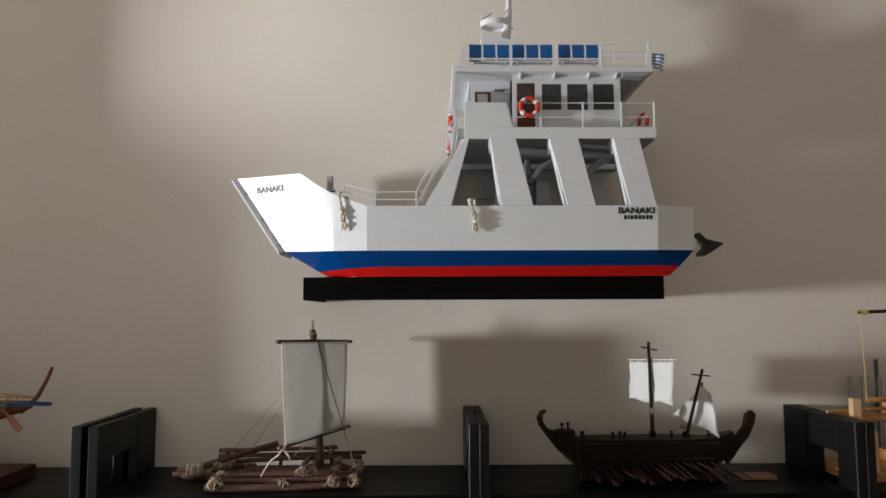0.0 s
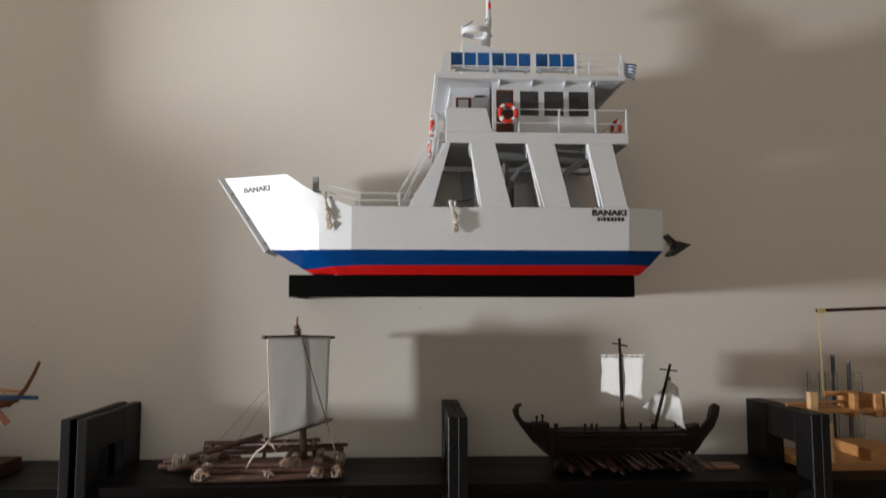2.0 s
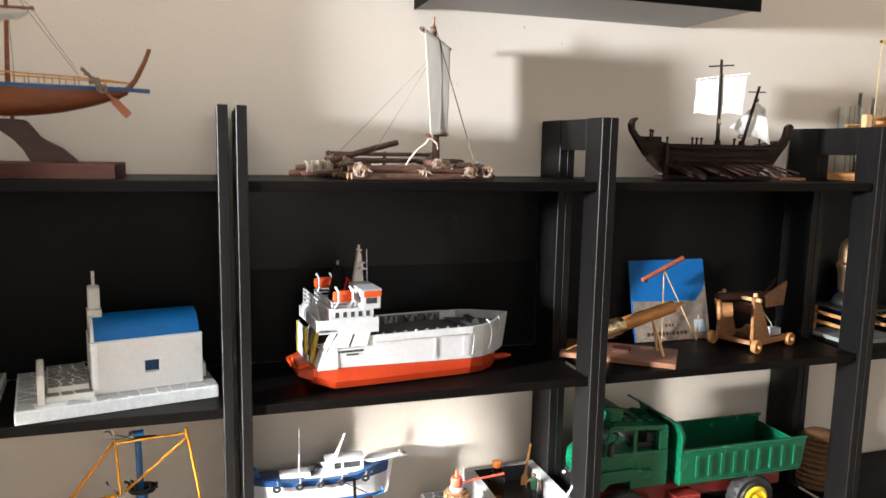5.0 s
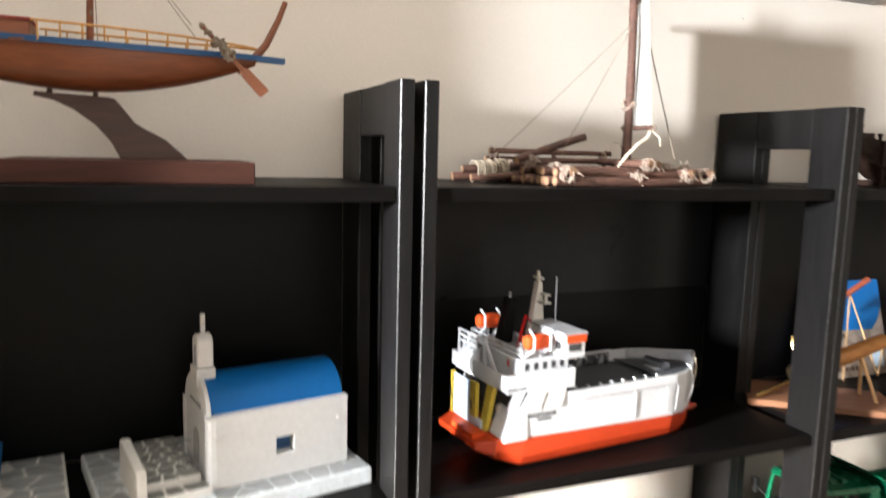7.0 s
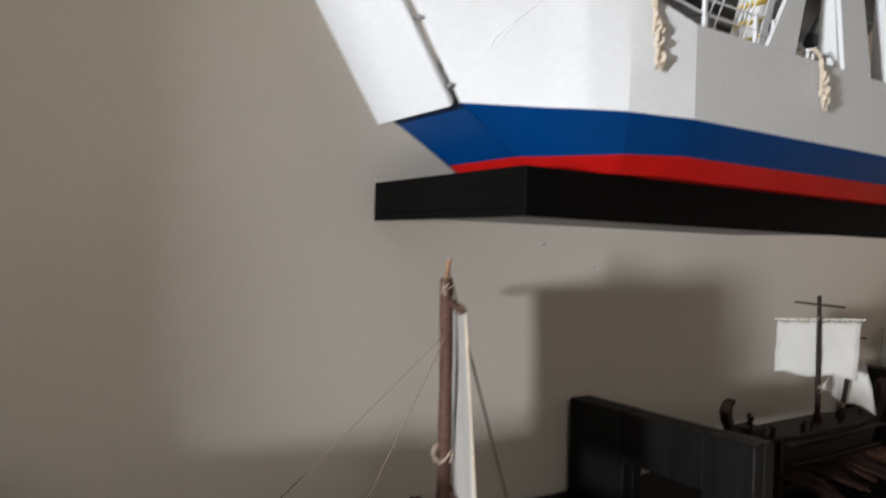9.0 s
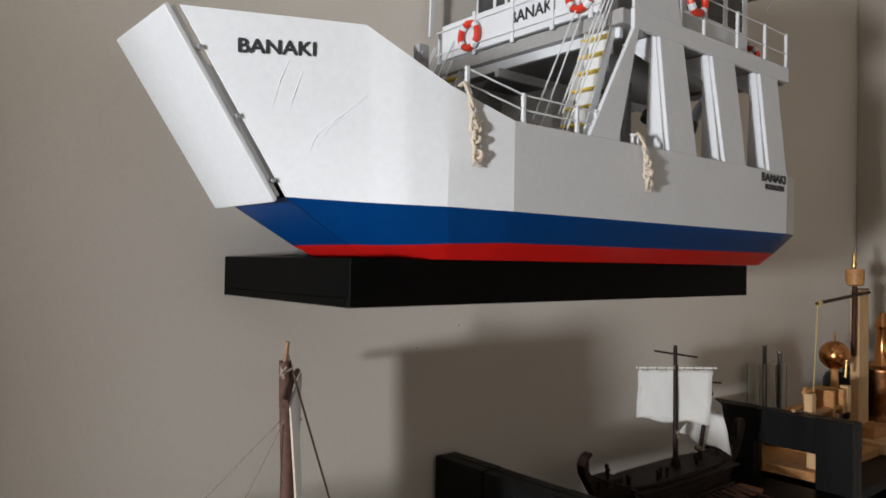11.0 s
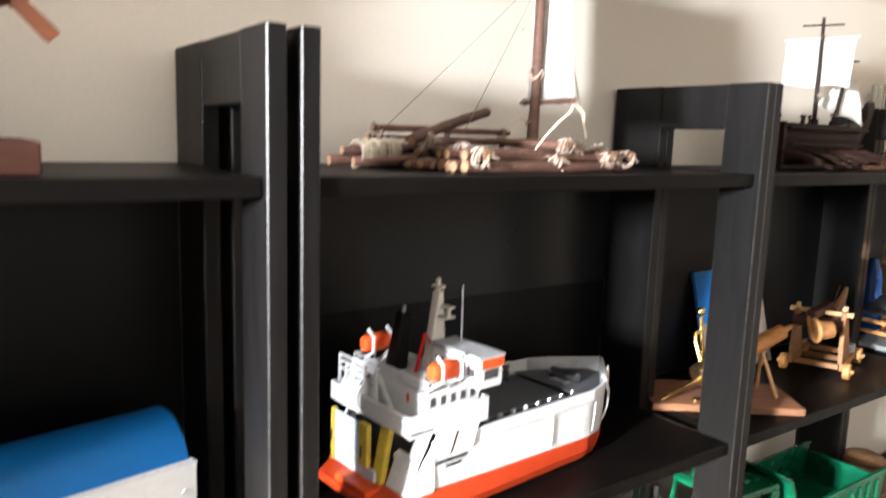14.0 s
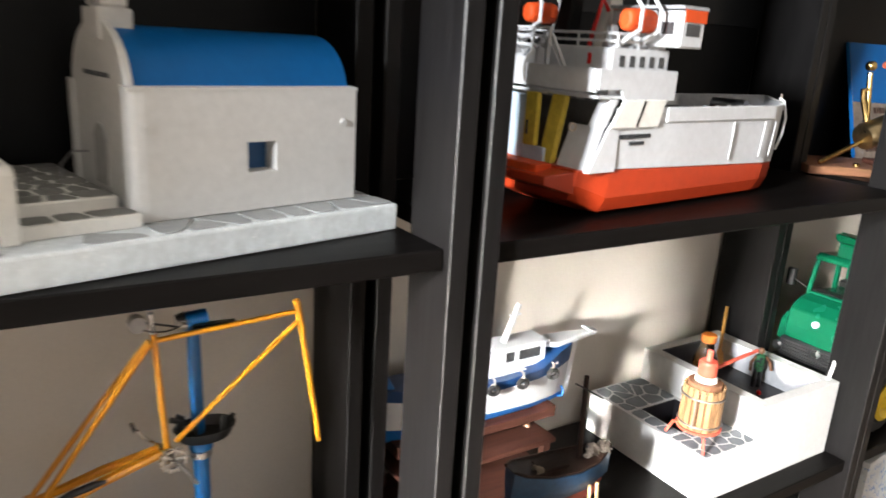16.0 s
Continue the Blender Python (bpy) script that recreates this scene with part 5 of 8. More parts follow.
def pump_model():
    """Wooden piston pump with two glass cylinders and a beam on a post."""
    at = (1.40, 1.95, SH1)
    p = worldly(thing("piston_pump_model", "wooden model of an ancient water pump with glass cylinders", "technical model", at), at)
    base = part("base_board", box(B(), 1.272, 1.640, 1.870, 2.060, 1.1935, 1.2140), PINE, p, "honey-coloured wooden base", bevel=0.0015)
    part("base_block", box(B(), 1.300, 1.335, 1.872, 1.900, 1.2142, 1.3060), PALEPINE, base, bevel=0.001)
    part("base_block", box(B(), 1.430, 1.520, 1.880, 2.050, 1.2142, 1.2420), PINE, base, bevel=0.001)
    for y in (1.895, 1.945):
        part("cross_bar", box(B(), 1.262, 1.500, y - 0.008, y + 0.008, 1.3290, 1.3390), PINE, p, "pine cross bar", bevel=0.001)
    for x, w in ((1.286, 0.020), (1.395, 0.012), (1.450, 0.018), (1.476, 0.020)):
        part("upright_block", box(B(), x, x + w, 1.882, 1.900 + 0.05 * (w < 0.02), 1.3180, 1.3800 - 0.3 * (w % 0.02)), PINE if w < 0.02 else PALEPINE, p, "small pine block", bevel=0.001)
    part("drive_rod", cyl(B(), (1.235, 1.900, 1.3480), (1.470, 1.930, 1.3560), 0.0040, n=8), PINE, p, smooth=True)
    part("spindle", cyl(B(), (1.345, 1.925, 1.372), (1.425, 1.925, 1.374), 0.0062, n=10), PINE, p, smooth=True)
    for x, y, zt in ((1.462, 2.075, 1.455), (1.490, 2.050, 1.440)):
        rod = part("piston", cyl(B(), (x, y, 1.2150), (x, y, zt), 0.0052, n=10), DARKGREY, p, "dark piston rod", smooth=True)
        part("piston_cap", cyl(B(), (x, y, zt), (x, y, zt + 0.004), 0.0065, n=12), STEEL, rod)
    for x, y in ((1.405, 2.075), (1.515, 2.06), (1.44, 2.05)):
        prof = [(0.0160, 0), (0.0160, 0.20), (0.0142, 0.20), (0.0142, 0.004)]
        part("glass_cylinder", turned(B(), (x, y, 1.2150), prof, 18), GLASS, p, "clear glass cylinder", smooth=True)
    return p


def tower_model():
    at = (1.70, 1.95, SH1)
    t = worldly(thing("water_lift_model", "tall wooden post model with copper ball and beam", "technical model", at), at)
    part("base_board", box(B(), 1.655, 1.880, 1.860, 2.045, 1.1935, 1.2200), PALEPINE, t, "pale wooden base", bevel=0.0015)
    part("base_block", box(B(), 1.690, 1.790, 1.900, 1.990, 1.2202, 1.2480), PINE, t, bevel=0.001)
    post = part("post", box(B(), 1.700, 1.765, 1.940, 1.962, 1.2482, 1.6020), PALEPINE, t, "pale square post", bevel=0.0012)
    part("back_plank", box(B(), 1.766, 1.778, 1.945, 1.975, 1.3200, 1.6050), STANDTOP, post)
    part("beam", cyl(B(), (1.313, 1.885, 1.5790), (1.760, 1.938, 1.5950), 0.0042, n=8), STANDTOP, t, "thin dark beam", smooth=True)
    bm = B()
    for i in range(5):
        torus(bm, (1.316 + 0.004 * i, 1.8855, 1.5790), (1, 0.1, 0.2), 0.0052, 0.0012, 10, 5)
    tube(bm, sag((1.318, 1.885, 1.575), (1.330, 1.900, 1.350), 0.0), 0.0012, 5)
    part("twine", bm, TWINE, t, "yellow twine")
    part("cup", turned(B(), (1.684, 1.945, 1.6120), [(0.012, 0), (0.021, 0.004), (0.023, 0.040), (0.022, 0.045), (0.019, 0.045), (0.017, 0.010)], 16), PINE, t, "small turned wooden cup", smooth=True)
    part("cup_rod", cyl(B(), (1.676, 1.945, 1.4300), (1.682, 1.945, 1.6118), 0.0065, n=8), STANDTOP, t, smooth=True)
    part("finial", turned(B(), (1.678, 1.945, 1.6575), [(0.005, 0), (0.0075, 0.012), (0.0045, 0.022), (0.0060, 0.030), (0.0020, 0.048)], 12), BRASS, t, "brass finial", smooth=True)
    return t


def copper_boiler():
    at = (1.585, 1.955, SH1)
    c = worldly(thing("copper_ball_boiler", "polished copper ball on a wooden stand", "technical model", at), at)
    part("stand", turned(B(), (1.585, 1.955, 1.2142), [(0.030, 0.0), (0.032, 0.006), (0.012, 0.012), (0.009, 0.182), (0.012, 0.192)], 16), PINE, c, "turned wooden stand", smooth=True)
    part("ball", ball(B(), (1.585, 1.955, 1.4380), 0.0365, 22), COPPER, c, "polished copper ball", smooth=True)
    part("spout", cyl(B(), (1.585, 1.955, 1.4720), (1.590, 1.955, 1.4980), 0.0030, 0.0022, 8), COPPER, c)
    part("tap", cyl(B(), (1.560, 1.920, 1.388), (1.562, 1.918, 1.432), 0.0042, 0.0032, 8), BRASS, c)


def urn():
    at = (1.935, 1.965, SH1)
    u = worldly(thing("copper_urn", "dark copper urn with spiral neck on top shelf", "vessel", at), at)
    part("body", turned(B(), (1.935, 1.965, 1.1935), [(0.062, 0), (0.070, 0.010), (0.066, 0.030), (0.045, 0.045), (0.042, 0.055), (0.052, 0.150), (0.056, 0.175), (0.060, 0.176), (0.060, 0.182), (0.054, 0.184), (0.048, 0.190)], 24), surface("aged_copper", (0.30, 0.13, 0.055), 0.35, metal=1.0, grain=0.3, fine=80, coarse=20), u, "dark aged copper body", smooth=True)
    part("neck", turned(B(), (1.935, 1.965, 1.3836), [(0.030, 0), (0.020, 0.02), (0.016, 0.10), (0.022, 0.11), (0.008, 0.15)], 16), COPPER, u, smooth=True)


def dark_jar():
    at = (1.835, 2.035, SH1)
    solo("black_jar", turned(B(), (0, 0, 0.0005), [(0.045, 0), (0.048, 0.01), (0.048, 0.150), (0.040, 0.168), (0.030, 0.172), (0.030, 0.19)], 20), BLACK, "black glazed jar beside the wooden post", "jar", smooth=True, at=at)


pump_model()
tower_model()
copper_boiler()
dark_jar()
urn()


# ---- things on the middle shelves ----
CHALK = surface("whitewash", (0.635, 0.637, 0.628), 0.7, grain=0.05, fine=110, coarse=16, bump=0.2)
ROOFBLUE = surface("blue_roof_paint", (0.002, 0.110, 0.34), 0.5, spec=0.3, grain=0.06, fine=90, coarse=14, bump=0.12)
FLAGPALE = surface("pale_grey_flagstone", (0.30, 0.312, 0.315), 0.7, grain=0.10, fine=150, coarse=40, bump=0.15, vary=0.12)
FLAGDULL = surface("olive_grey_flagstone", (0.205, 0.205, 0.192), 0.7, grain=0.12, fine=150, coarse=40, bump=0.15, vary=0.12)
FLAG = surface("grey_painted_flagstone", (0.165, 0.18, 0.195), 0.7, grain=0.12, fine=150, coarse=40, bump=0.15, vary=0.18)
HULLORANGE = surface("orange_red_hull_paint", (0.44, 0.042, 0.010), 0.38, grain=0.08, fine=80, coarse=14, bump=0.1)
ORANGE = surface("bright_orange_paint", (0.62, 0.075, 0.014), 0.55, spec=0.25, grain=0.06, fine=120, coarse=30)
PALEBLUE = surface("pale_blue_panel", (0.50, 0.62, 0.74), 0.5, grain=0.05, fine=120, coarse=20)
STRAW = surface("dull_yellow_paint", (0.55, 0.42, 0.05), 0.5, grain=0.15, fine=120, coarse=30)
BAMBOO = surface("varnished_bamboo", (0.46, 0.19, 0.045), 0.35, grain=0.25, fine=110, coarse=18, stretch=(0.15, 1, 1), bump=0.1)
COVERBLUE = surface("blue_printed_cover", (0.003, 0.125, 0.40), 0.5, spec=0.25, grain=0.04, fine=60, coarse=8, bump=0.03)
COVERTAN = surface("tan_printed_photograph", (0.29, 0.235, 0.195), 0.5, grain=0.25, fine=70, coarse=25, bump=0.03, worn=(0.38, 0.345, 0.315), worn_at=(0.55, 0.7))


BASEPAINT = surface("pale_blue_grey_paint", (0.58, 0.62, 0.64), 0.6, grain=0.10, fine=120, coarse=30, bump=0.2, worn=(0.72, 0.74, 0.75), worn_at=(0.55, 0.68))


def flagstones(parent, x0, x1, y0, y1, z, size, seed, skip=(), gap=0.0032, stone=None):
    """Irregular paving stones, each a low slab with blunt corners, with recessed joints between them."""
    rnd = random.Random(seed)
    nx, ny = max(1, round((x1 - x0) / size)), max(1, round((y1 - y0) / size))
    seeds = [(x0 + (x1 - x0) * (i + 0.5 + rnd.uniform(-0.42, 0.42)) / nx, y0 + (y1 - y0) * (j + 0.5 + rnd.uniform(-0.42, 0.42)) / ny) for i in range(nx) for j in range(ny)]
    for a in seeds:
        cell = [(x0, y0), (x1, y0), (x1, y1), (x0, y1)]
        for b in seeds:
            dx, dy = b[0] - a[0], b[1] - a[1]
            far = math.hypot(dx, dy)
            if b is a or far > 4 * size:
                continue
            lim = far / 2 - gap / 2
            side = [((p[0] - a[0]) * dx + (p[1] - a[1]) * dy) / far - lim for p in cell]
            cut = []
            for k, p in enumerate(cell):
                q, d0, d1 = cell[k - 1], side[k - 1], side[k]
                if d0 * d1 < 0:
                    f = d0 / (d0 - d1)
                    cut.append((q[0] + (p[0] - q[0]) * f, q[1] + (p[1] - q[1]) * f))
                if d1 <= 0:
                    cut.append(p)
            cell = cut
            if len(cell) < 3:
                break
        if len(cell) < 3 or any(u < a[0] < v and d < a[1] < e for u, v, d, e in skip):
            continue
        soft = []
        for k, p in enumerate(cell):
            for q in (cell[k - 1], cell[(k + 1) % len(cell)]):
                soft.append((p[0] + (q[0] - p[0]) * 0.14, p[1] + (q[1] - p[1]) * 0.14))
        part("flagstone", prism(B(), soft, "z", z - 0.0005, z + 0.0008), stone or FLAG, parent)


DOORGREY = surface("door_recess_grey", (0.40, 0.40, 0.40), 0.7, grain=0.08, fine=110, coarse=20, bump=0.15)


def chapel_model():
    at = (-0.841, 1.795, SH2)
    c = thing("chapel_model", "whitewashed island chapel model with blue barrel roof", "building model", at, 11.5)
    base = part("base", box(B(), 0.006, 0.388, -0.011, 0.262, 0.0005, 0.027), BASEPAINT, c, "white base painted with grey flagstones", bevel=0.003, seg=2)
    flagstones(base, 0.150, 0.384, -0.007, 0.0275, 0.0275, 0.031, 6, gap=0.0034, stone=FLAGPALE)
    flagstones(base, 0.010, 0.386, -0.007, 0.257, 0.0270, 0.031, 5, ((0.136, 0.366, -0.01, 0.172), (0.040, 0.145, 0.016, 0.215)), gap=0.0036, stone=FLAGPALE)
    terrace = part("terrace", box(B(), 0.064, 0.1395, 0.048, 0.215, 0.0271, 0.0490), OFFWHITE, c, "raised terrace with flagstones", bevel=0.0012)
    flagstones(terrace, 0.066, 0.1385, 0.051, 0.213, 0.0490, 0.021, 9, gap=0.0040, stone=FLAGDULL)
    step = part("step", box(B(), 0.060, 0.1480, 0.022, 0.0478, 0.0271, 0.0385), OFFWHITE, c, bevel=0.001)
    flagstones(step, 0.063, 0.1460, 0.0245, 0.0470, 0.0385, 0.026, 4, gap=0.0036, stone=FLAGDULL)
    part("parapet", prism(B(), [(0.014, 0.0271), (0.145, 0.0271), (0.145, 0.086), (0.135, 0.0880), (0.024, 0.084), (0.017, 0.079)], "x", 0.046, 0.0595), OFFWHITE, c, bevel=0.0015)
    w0, w1, d0, d1, zt = 0.144, 0.363, 0.029, 0.168, 0.1340
    bm = B()
    wx0, wx1, wz0, wz1 = 0.2460, 0.2750, 0.0625, 0.0895
    for x0, x1, z0, z1 in ((w0 + 0.0125, wx0, 0.0285, zt), (wx1, w1, 0.0285, zt), (wx0, wx1, 0.0285, wz0), (wx0, wx1, wz1, zt)):
        box(bm, x0, x1, d0, d0 + 0.020, z0, z1)
    prism(bm, [(w0 + 0.0124, d0), (w0 + 0.0124, d0 + 0.020), (w0, d0 + 0.020), (w0, d0 + 0.011), (w0 + 0.002, d0 + 0.005), (w0 + 0.006, d0 + 0.0015)], "z", 0.0285, zt)
    part("front_wall", bm, CHALK, c, "whitewashed long wall with a small window opening")
    part("window_panel", box(B(), wx0 - 0.004, wx1 + 0.004, d0 + 0.0204, d0 + 0.024, wz0 - 0.004, wz1 + 0.004), TRIMBLUE, c, "dark blue recessed window")
    part("back_wall", box(B(), w0, w1, d1 - 0.012, d1, 0.0285, zt), CHALK, c)
    part("end_wall", box(B(), w1 - 0.012, w1 - 0.0005, d0 + 0.0205, d1 - 0.0125, 0.0285, zt), CHALK, c)
    yc, R = (d0 + d1) / 2, 0.0600
    gable = [(d0 + 0.0125, 0.0285), (d1 - 0.0125, 0.0285), (d1 - 0.0125, zt - 0.004)] + [(yc + (R + 0.003) * math.cos(radians(a)), zt - 0.004 + (R * 0.86 + 0.006) * math.sin(radians(a))) for a in range(5, 180, 10)] + [(d0 + 0.0125, zt - 0.004)]
    part("gable_wall", prism(B(), gable, "x", w0 + 0.002, w0 + 0.0085), CHALK, c, "arched whitewashed gable", bevel=0.001)
    # flat door panel; its grey is the painted shade of a recess
    door = [(yc - 0.016, 0.050), (yc + 0.012, 0.050), (yc + 0.012, 0.088)] + [(yc - 0.002 + 0.014 * math.cos(radians(a)), 0.088 + 0.014 * math.sin(radians(a))) for a in range(10, 180, 20)] + [(yc - 0.016, 0.088)]
    part("door", prism(B(), door, "x", w0 + 0.0005, w0 + 0.0018), DOORGREY, c, "flat door panel, grey put in for the shade of its recess")
    part("door_wire", tube(B(), [(w0 - 0.001, yc + 0.02, 0.075), (w0 - 0.012, yc + 0.03, 0.074), (w0 - 0.020, yc + 0.038, 0.062), (w0 - 0.021, yc + 0.040, 0.0505)], 0.0011, 6), STEEL, c)
    for k in range(11):
        y = yc - 0.027 + 0.0054 * k
        part("gable_letter", box(B(), w0 + 0.0014, w0 + 0.0019, y - 0.0016 - 0.0003 * (k % 3), y + 0.0016, zt + 0.0065, zt + 0.0105), DARKGREY, c)
    arc = [(yc + R * math.cos(radians(a)), zt - 0.006 + R * 0.91 * math.sin(radians(a))) for a in range(0, 181, 10)]
    inner = [(yc + (R - 0.005) * math.cos(radians(a)), zt - 0.006 + (R - 0.005) * 0.91 * math.sin(radians(a))) for a in range(180, -1, -10)]
    part("barrel_roof", prism(B(), arc + inner, "x", w0 + 0.0088, w1 - 0.004), ROOFBLUE, c, "blue painted barrel roof", smooth=True)
    part("end_gable", prism(B(), [(yc + (R - 0.006) * math.cos(radians(a)), zt - 0.006 + (R - 0.006) * 0.86 * math.sin(radians(a))) for a in range(0, 181, 10)], "x", w1 - 0.012, w1 - 0.0055), CHALK, c)
    for x in (w0 + 0.013, w1 - 0.015):
        part("spout", cyl(B(), (x, d0 + 0.001, 0.1045), (x, d0 - 0.0022, 0.1043), 0.0032, n=10), CHALK, c)
    part("cornice", prism(B(), [(d0 - 0.0005, zt), (d0 + 0.013, zt), (d0 + 0.013, zt + 0.0035), (d0 - 0.0005, zt + 0.0025)], "x", w0 - 0.001, w1 + 0.001), CHALK, c)
    bz = zt + R * 0.91 - 0.019
    w0 += 0.002
    bell = part("bell_tower", box(B(), w0 - 0.002, w0 + 0.026, yc - 0.019, yc + 0.019, bz, bz + 0.026), CHALK, c, "white bell tower", bevel=0.0015)
    prof = [(yc - 0.0165, bz + 0.0262), (yc + 0.0165, bz + 0.0262), (yc + 0.0165, bz + 0.062)] + [(yc + 0.0165 * math.cos(radians(a)), bz + 0.062 + 0.014 * math.sin(radians(a))) for a in range(15, 180, 15)] + [(yc - 0.0165, bz + 0.062)]
    part("bell_arch", prism(B(), prof, "x", w0 + 0.001, w0 + 0.0235), CHALK, bell, bevel=0.002)
    # no hole here: grey piece paints the shade of the open arch
    part("bell_slot", prism(B(), [(yc - 0.005, bz + 0.028), (yc + 0.005, bz + 0.028), (yc + 0.005, bz + 0.056), (yc, bz + 0.0605), (yc - 0.005, bz + 0.056)], "x", w0 + 0.0004, w0 + 0.0009), GREY, bell, "flat grey piece painted in for the shaded bell opening")
    part("cross_post", box(B(), w0 + 0.0095, w0 + 0.0155, yc - 0.003, yc + 0.003, bz + 0.0750, bz + 0.1050), CHALK, bell)
    part("cross_wire", tube(B(), [(w0 + 0.0125, yc - 0.010, bz + 0.092), (w0 + 0.0125, yc + 0.010, bz + 0.093)], 0.0010), STEEL, bell)
    part("annex", box(B(), 0.3665, 0.3755, 0.060, 0.130, 0.0281, 0.060), OFFWHITE, c, bevel=0.001)


def cottage_model():
    at = (-1.122, 1.800, SH2)
    c = thing("cottage_model", "whitewashed cottage model with blue roof on flagstone base", "building model", at, 8)
    base = part("base", box(B(), -0.04, 0.245, 0, 0.235, 0.0005, 0.028), OFFWHITE, c, bevel=0.003, seg=2)
    flagstones(base, -0.036, 0.241, 0.004, 0.231, 0.0280, 0.040, 21, ((-0.04, 0.165, 0.085, 0.235),), stone=FLAGPALE)
    part("wall", box(B(), -0.020, 0.158, 0.090, 0.225, 0.0285, 0.0620), CHALK, c, "whitewashed cottage walls", bevel=0.0015)
    roof = [[(-0.026, 0.084, 0.0622), (0.164, 0.084, 0.0622), (0.164, 0.231, 0.0622), (-0.026, 0.231, 0.0622)], [(0.03, 0.145, 0.098), (0.115, 0.145, 0.098), (0.115, 0.170, 0.098), (0.03, 0.170, 0.098)]]
    part("roof", loft(B(), roof), ROOFBLUE, c, "blue hipped roof", bevel=0.0015)
    part("door", box(B(), 0.060, 0.088, 0.0885, 0.0899, 0.0285, 0.056), TRIMBLUE, c)


FUNNEL = surface("matt_black_paint", (0.005, 0.005, 0.005), 0.6, spec=0.15, grain=0.2, fine=150, coarse=30)


SHIPWHITE = surface("white_ship_paint", (0.55, 0.565, 0.585), 0.45, spec=0.3, grain=0.06, fine=90, coarse=14, bump=0.12)


def cargo_ship():
    at = (-0.25, 1.917, SH2)
    s = thing("cargo_ship_model", "white and orange-red supply ship model on middle shelf", "ship model", at, 6)
    PLACED[s] = PLACED[s] @ Matrix.Translation((0, -0.1, 0)) @ Matrix.Diagonal((1, 0.91, 1, 1)) @ Matrix.Translation((0, 0.1, 0))
    st = [(-0.020, 0.092), (0.03, 0.098), (0.15, 0.100), (0.30, 0.099), (0.360, 0.0985), (0.395, 0.090), (0.430, 0.067), (0.467, 0.033), (0.500, 0.003)]

    def ring_at(x, w, levels):
        return [(x + dx, -w * k, z) for dx, k, z in levels] + [(x + dx, w * k, z) for dx, k, z in levels[::-1]]

    # orange lower hull
    rings = []
    for i, (x, w) in enumerate(st):
        rise = 0.018 if i == 0 else 0.0
        zt = 0.058 - 0.014 * min(1, max(0, x / 0.45))
        rings.append(ring_at(x - (0.05 if i == len(st) - 1 else 0.012 if i == len(st) - 2 else 0), w, [(0, 0.55, 0.002 + rise), (0, 0.86, 0.006 + rise), (0, 0.965, 0.024 + rise), (0.008 * (i == len(st) - 1), 0.985, zt)]))
    hull = part("lower_hull", loft(B(), rings), HULLORANGE, s, "orange-red lower hull", bevel=0.0015)
    part("stern_skeg", loft(B(), [[(-0.050, -0.070, 0.040), (-0.050, 0.070, 0.040), (-0.050, 0.070, 0.050), (-0.050, -0.070, 0.050)], [(-0.018, -0.088, 0.030), (-0.018, 0.088, 0.030), (-0.018, 0.088, 0.056), (-0.018, -0.088, 0.056)]]), HULLORANGE, hull, bevel=0.001)
    part("bulb", loft(B(), [ring_of(Vector((x, 0, 0.016)), Vector((0, 1, 0)), Vector((0, 0, 0.75)), r, 10) for x, r in ((0.43, 0.012), (0.48, 0.012), (0.503, 0.010), (0.518, 0.004))]), HULLORANGE, hull, smooth=True)
    part("stern_step", box(B(), -0.045, -0.020, -0.050, 0.030, 0.0505, 0.060), ORANGE, hull, bevel=0.001)
    # white plating, open on top
    def skin(zb, zt, k0, k1, a, b, thick=0.0035):
        bm = B()
        for sg in (-1, 1):
            rows = []
            for x, w in st[a:b]:
                lift = 0.007 * max(0, (x - 0.36) / 0.14)
                z0 = zb - 0.014 * min(1, max(0, x / 0.45))
                out = 1.0 + 0.10 * max(0, (x - 0.36) / 0.14)
                rows.append([(x - 0.010 * (x > 0.48), sg * w * k0, z0), (x + lift * 0.3, sg * w * k1 * out, zt + lift), (x + lift * 0.3 - 0.002, sg * max(w * k1 * out - thick, 0.0005), zt + lift), (x - 0.012 * (x > 0.48), sg * max(w * k0 - thick, 0.0005), z0)])
            loft(bm, rows)
        return bm
    part("side_plating", skin(0.0585, 0.1250, 0.99, 1.02, 1, 9), SHIPWHITE, s, "white hull plating with light dents", bevel=0.0006)
    for sg in (-1, 1):
        rows = []
        for x, w in st[5:9]:
            lift, out = 0.007 * max(0, (x - 0.36) / 0.14), 1.0 + 0.10 * max(0, (x - 0.36) / 0.14)
            y0, y1 = max(w * 0.98 - 0.0040, 0.0004), max(w * 1.02 * out - 0.0040, 0.0004)
            rows.append([(x - 0.0022, sg * y0, 0.104), (x + lift * 0.3 - 0.0022, sg * y1, 0.1245 + lift), (x + lift * 0.3 - 0.0030, sg * max(y1 - 0.0008, 0.0002), 0.1245 + lift), (x - 0.0030, sg * max(y0 - 0.0008, 0.0002), 0.104)])
        part("bow_lining", loft(B(), rows), GREY, s, "grey inner face of the bow bulwark")
    part("deck", prism(B(), [(x, -w * 0.94) for x, w in st[1:]] + [(x, w * 0.94) for x, w in st[:0:-1]], "z", 0.100, 0.103), DARKGREY, s, "dark grey cargo deck")
    for sg in (-1, 1):
        part("inner_bulwark", box(B(), 0.125, 0.350, *sorted((sg * 0.090, sg * 0.0945)), 0.1032, 0.1235), DARKGREY, s)
        part("rail_cap", box(B(), 0.115, 0.362, *sorted((sg * 0.0985, sg * 0.1040)), 0.1090, 0.1262), SHIPWHITE, s, bevel=0.0008)
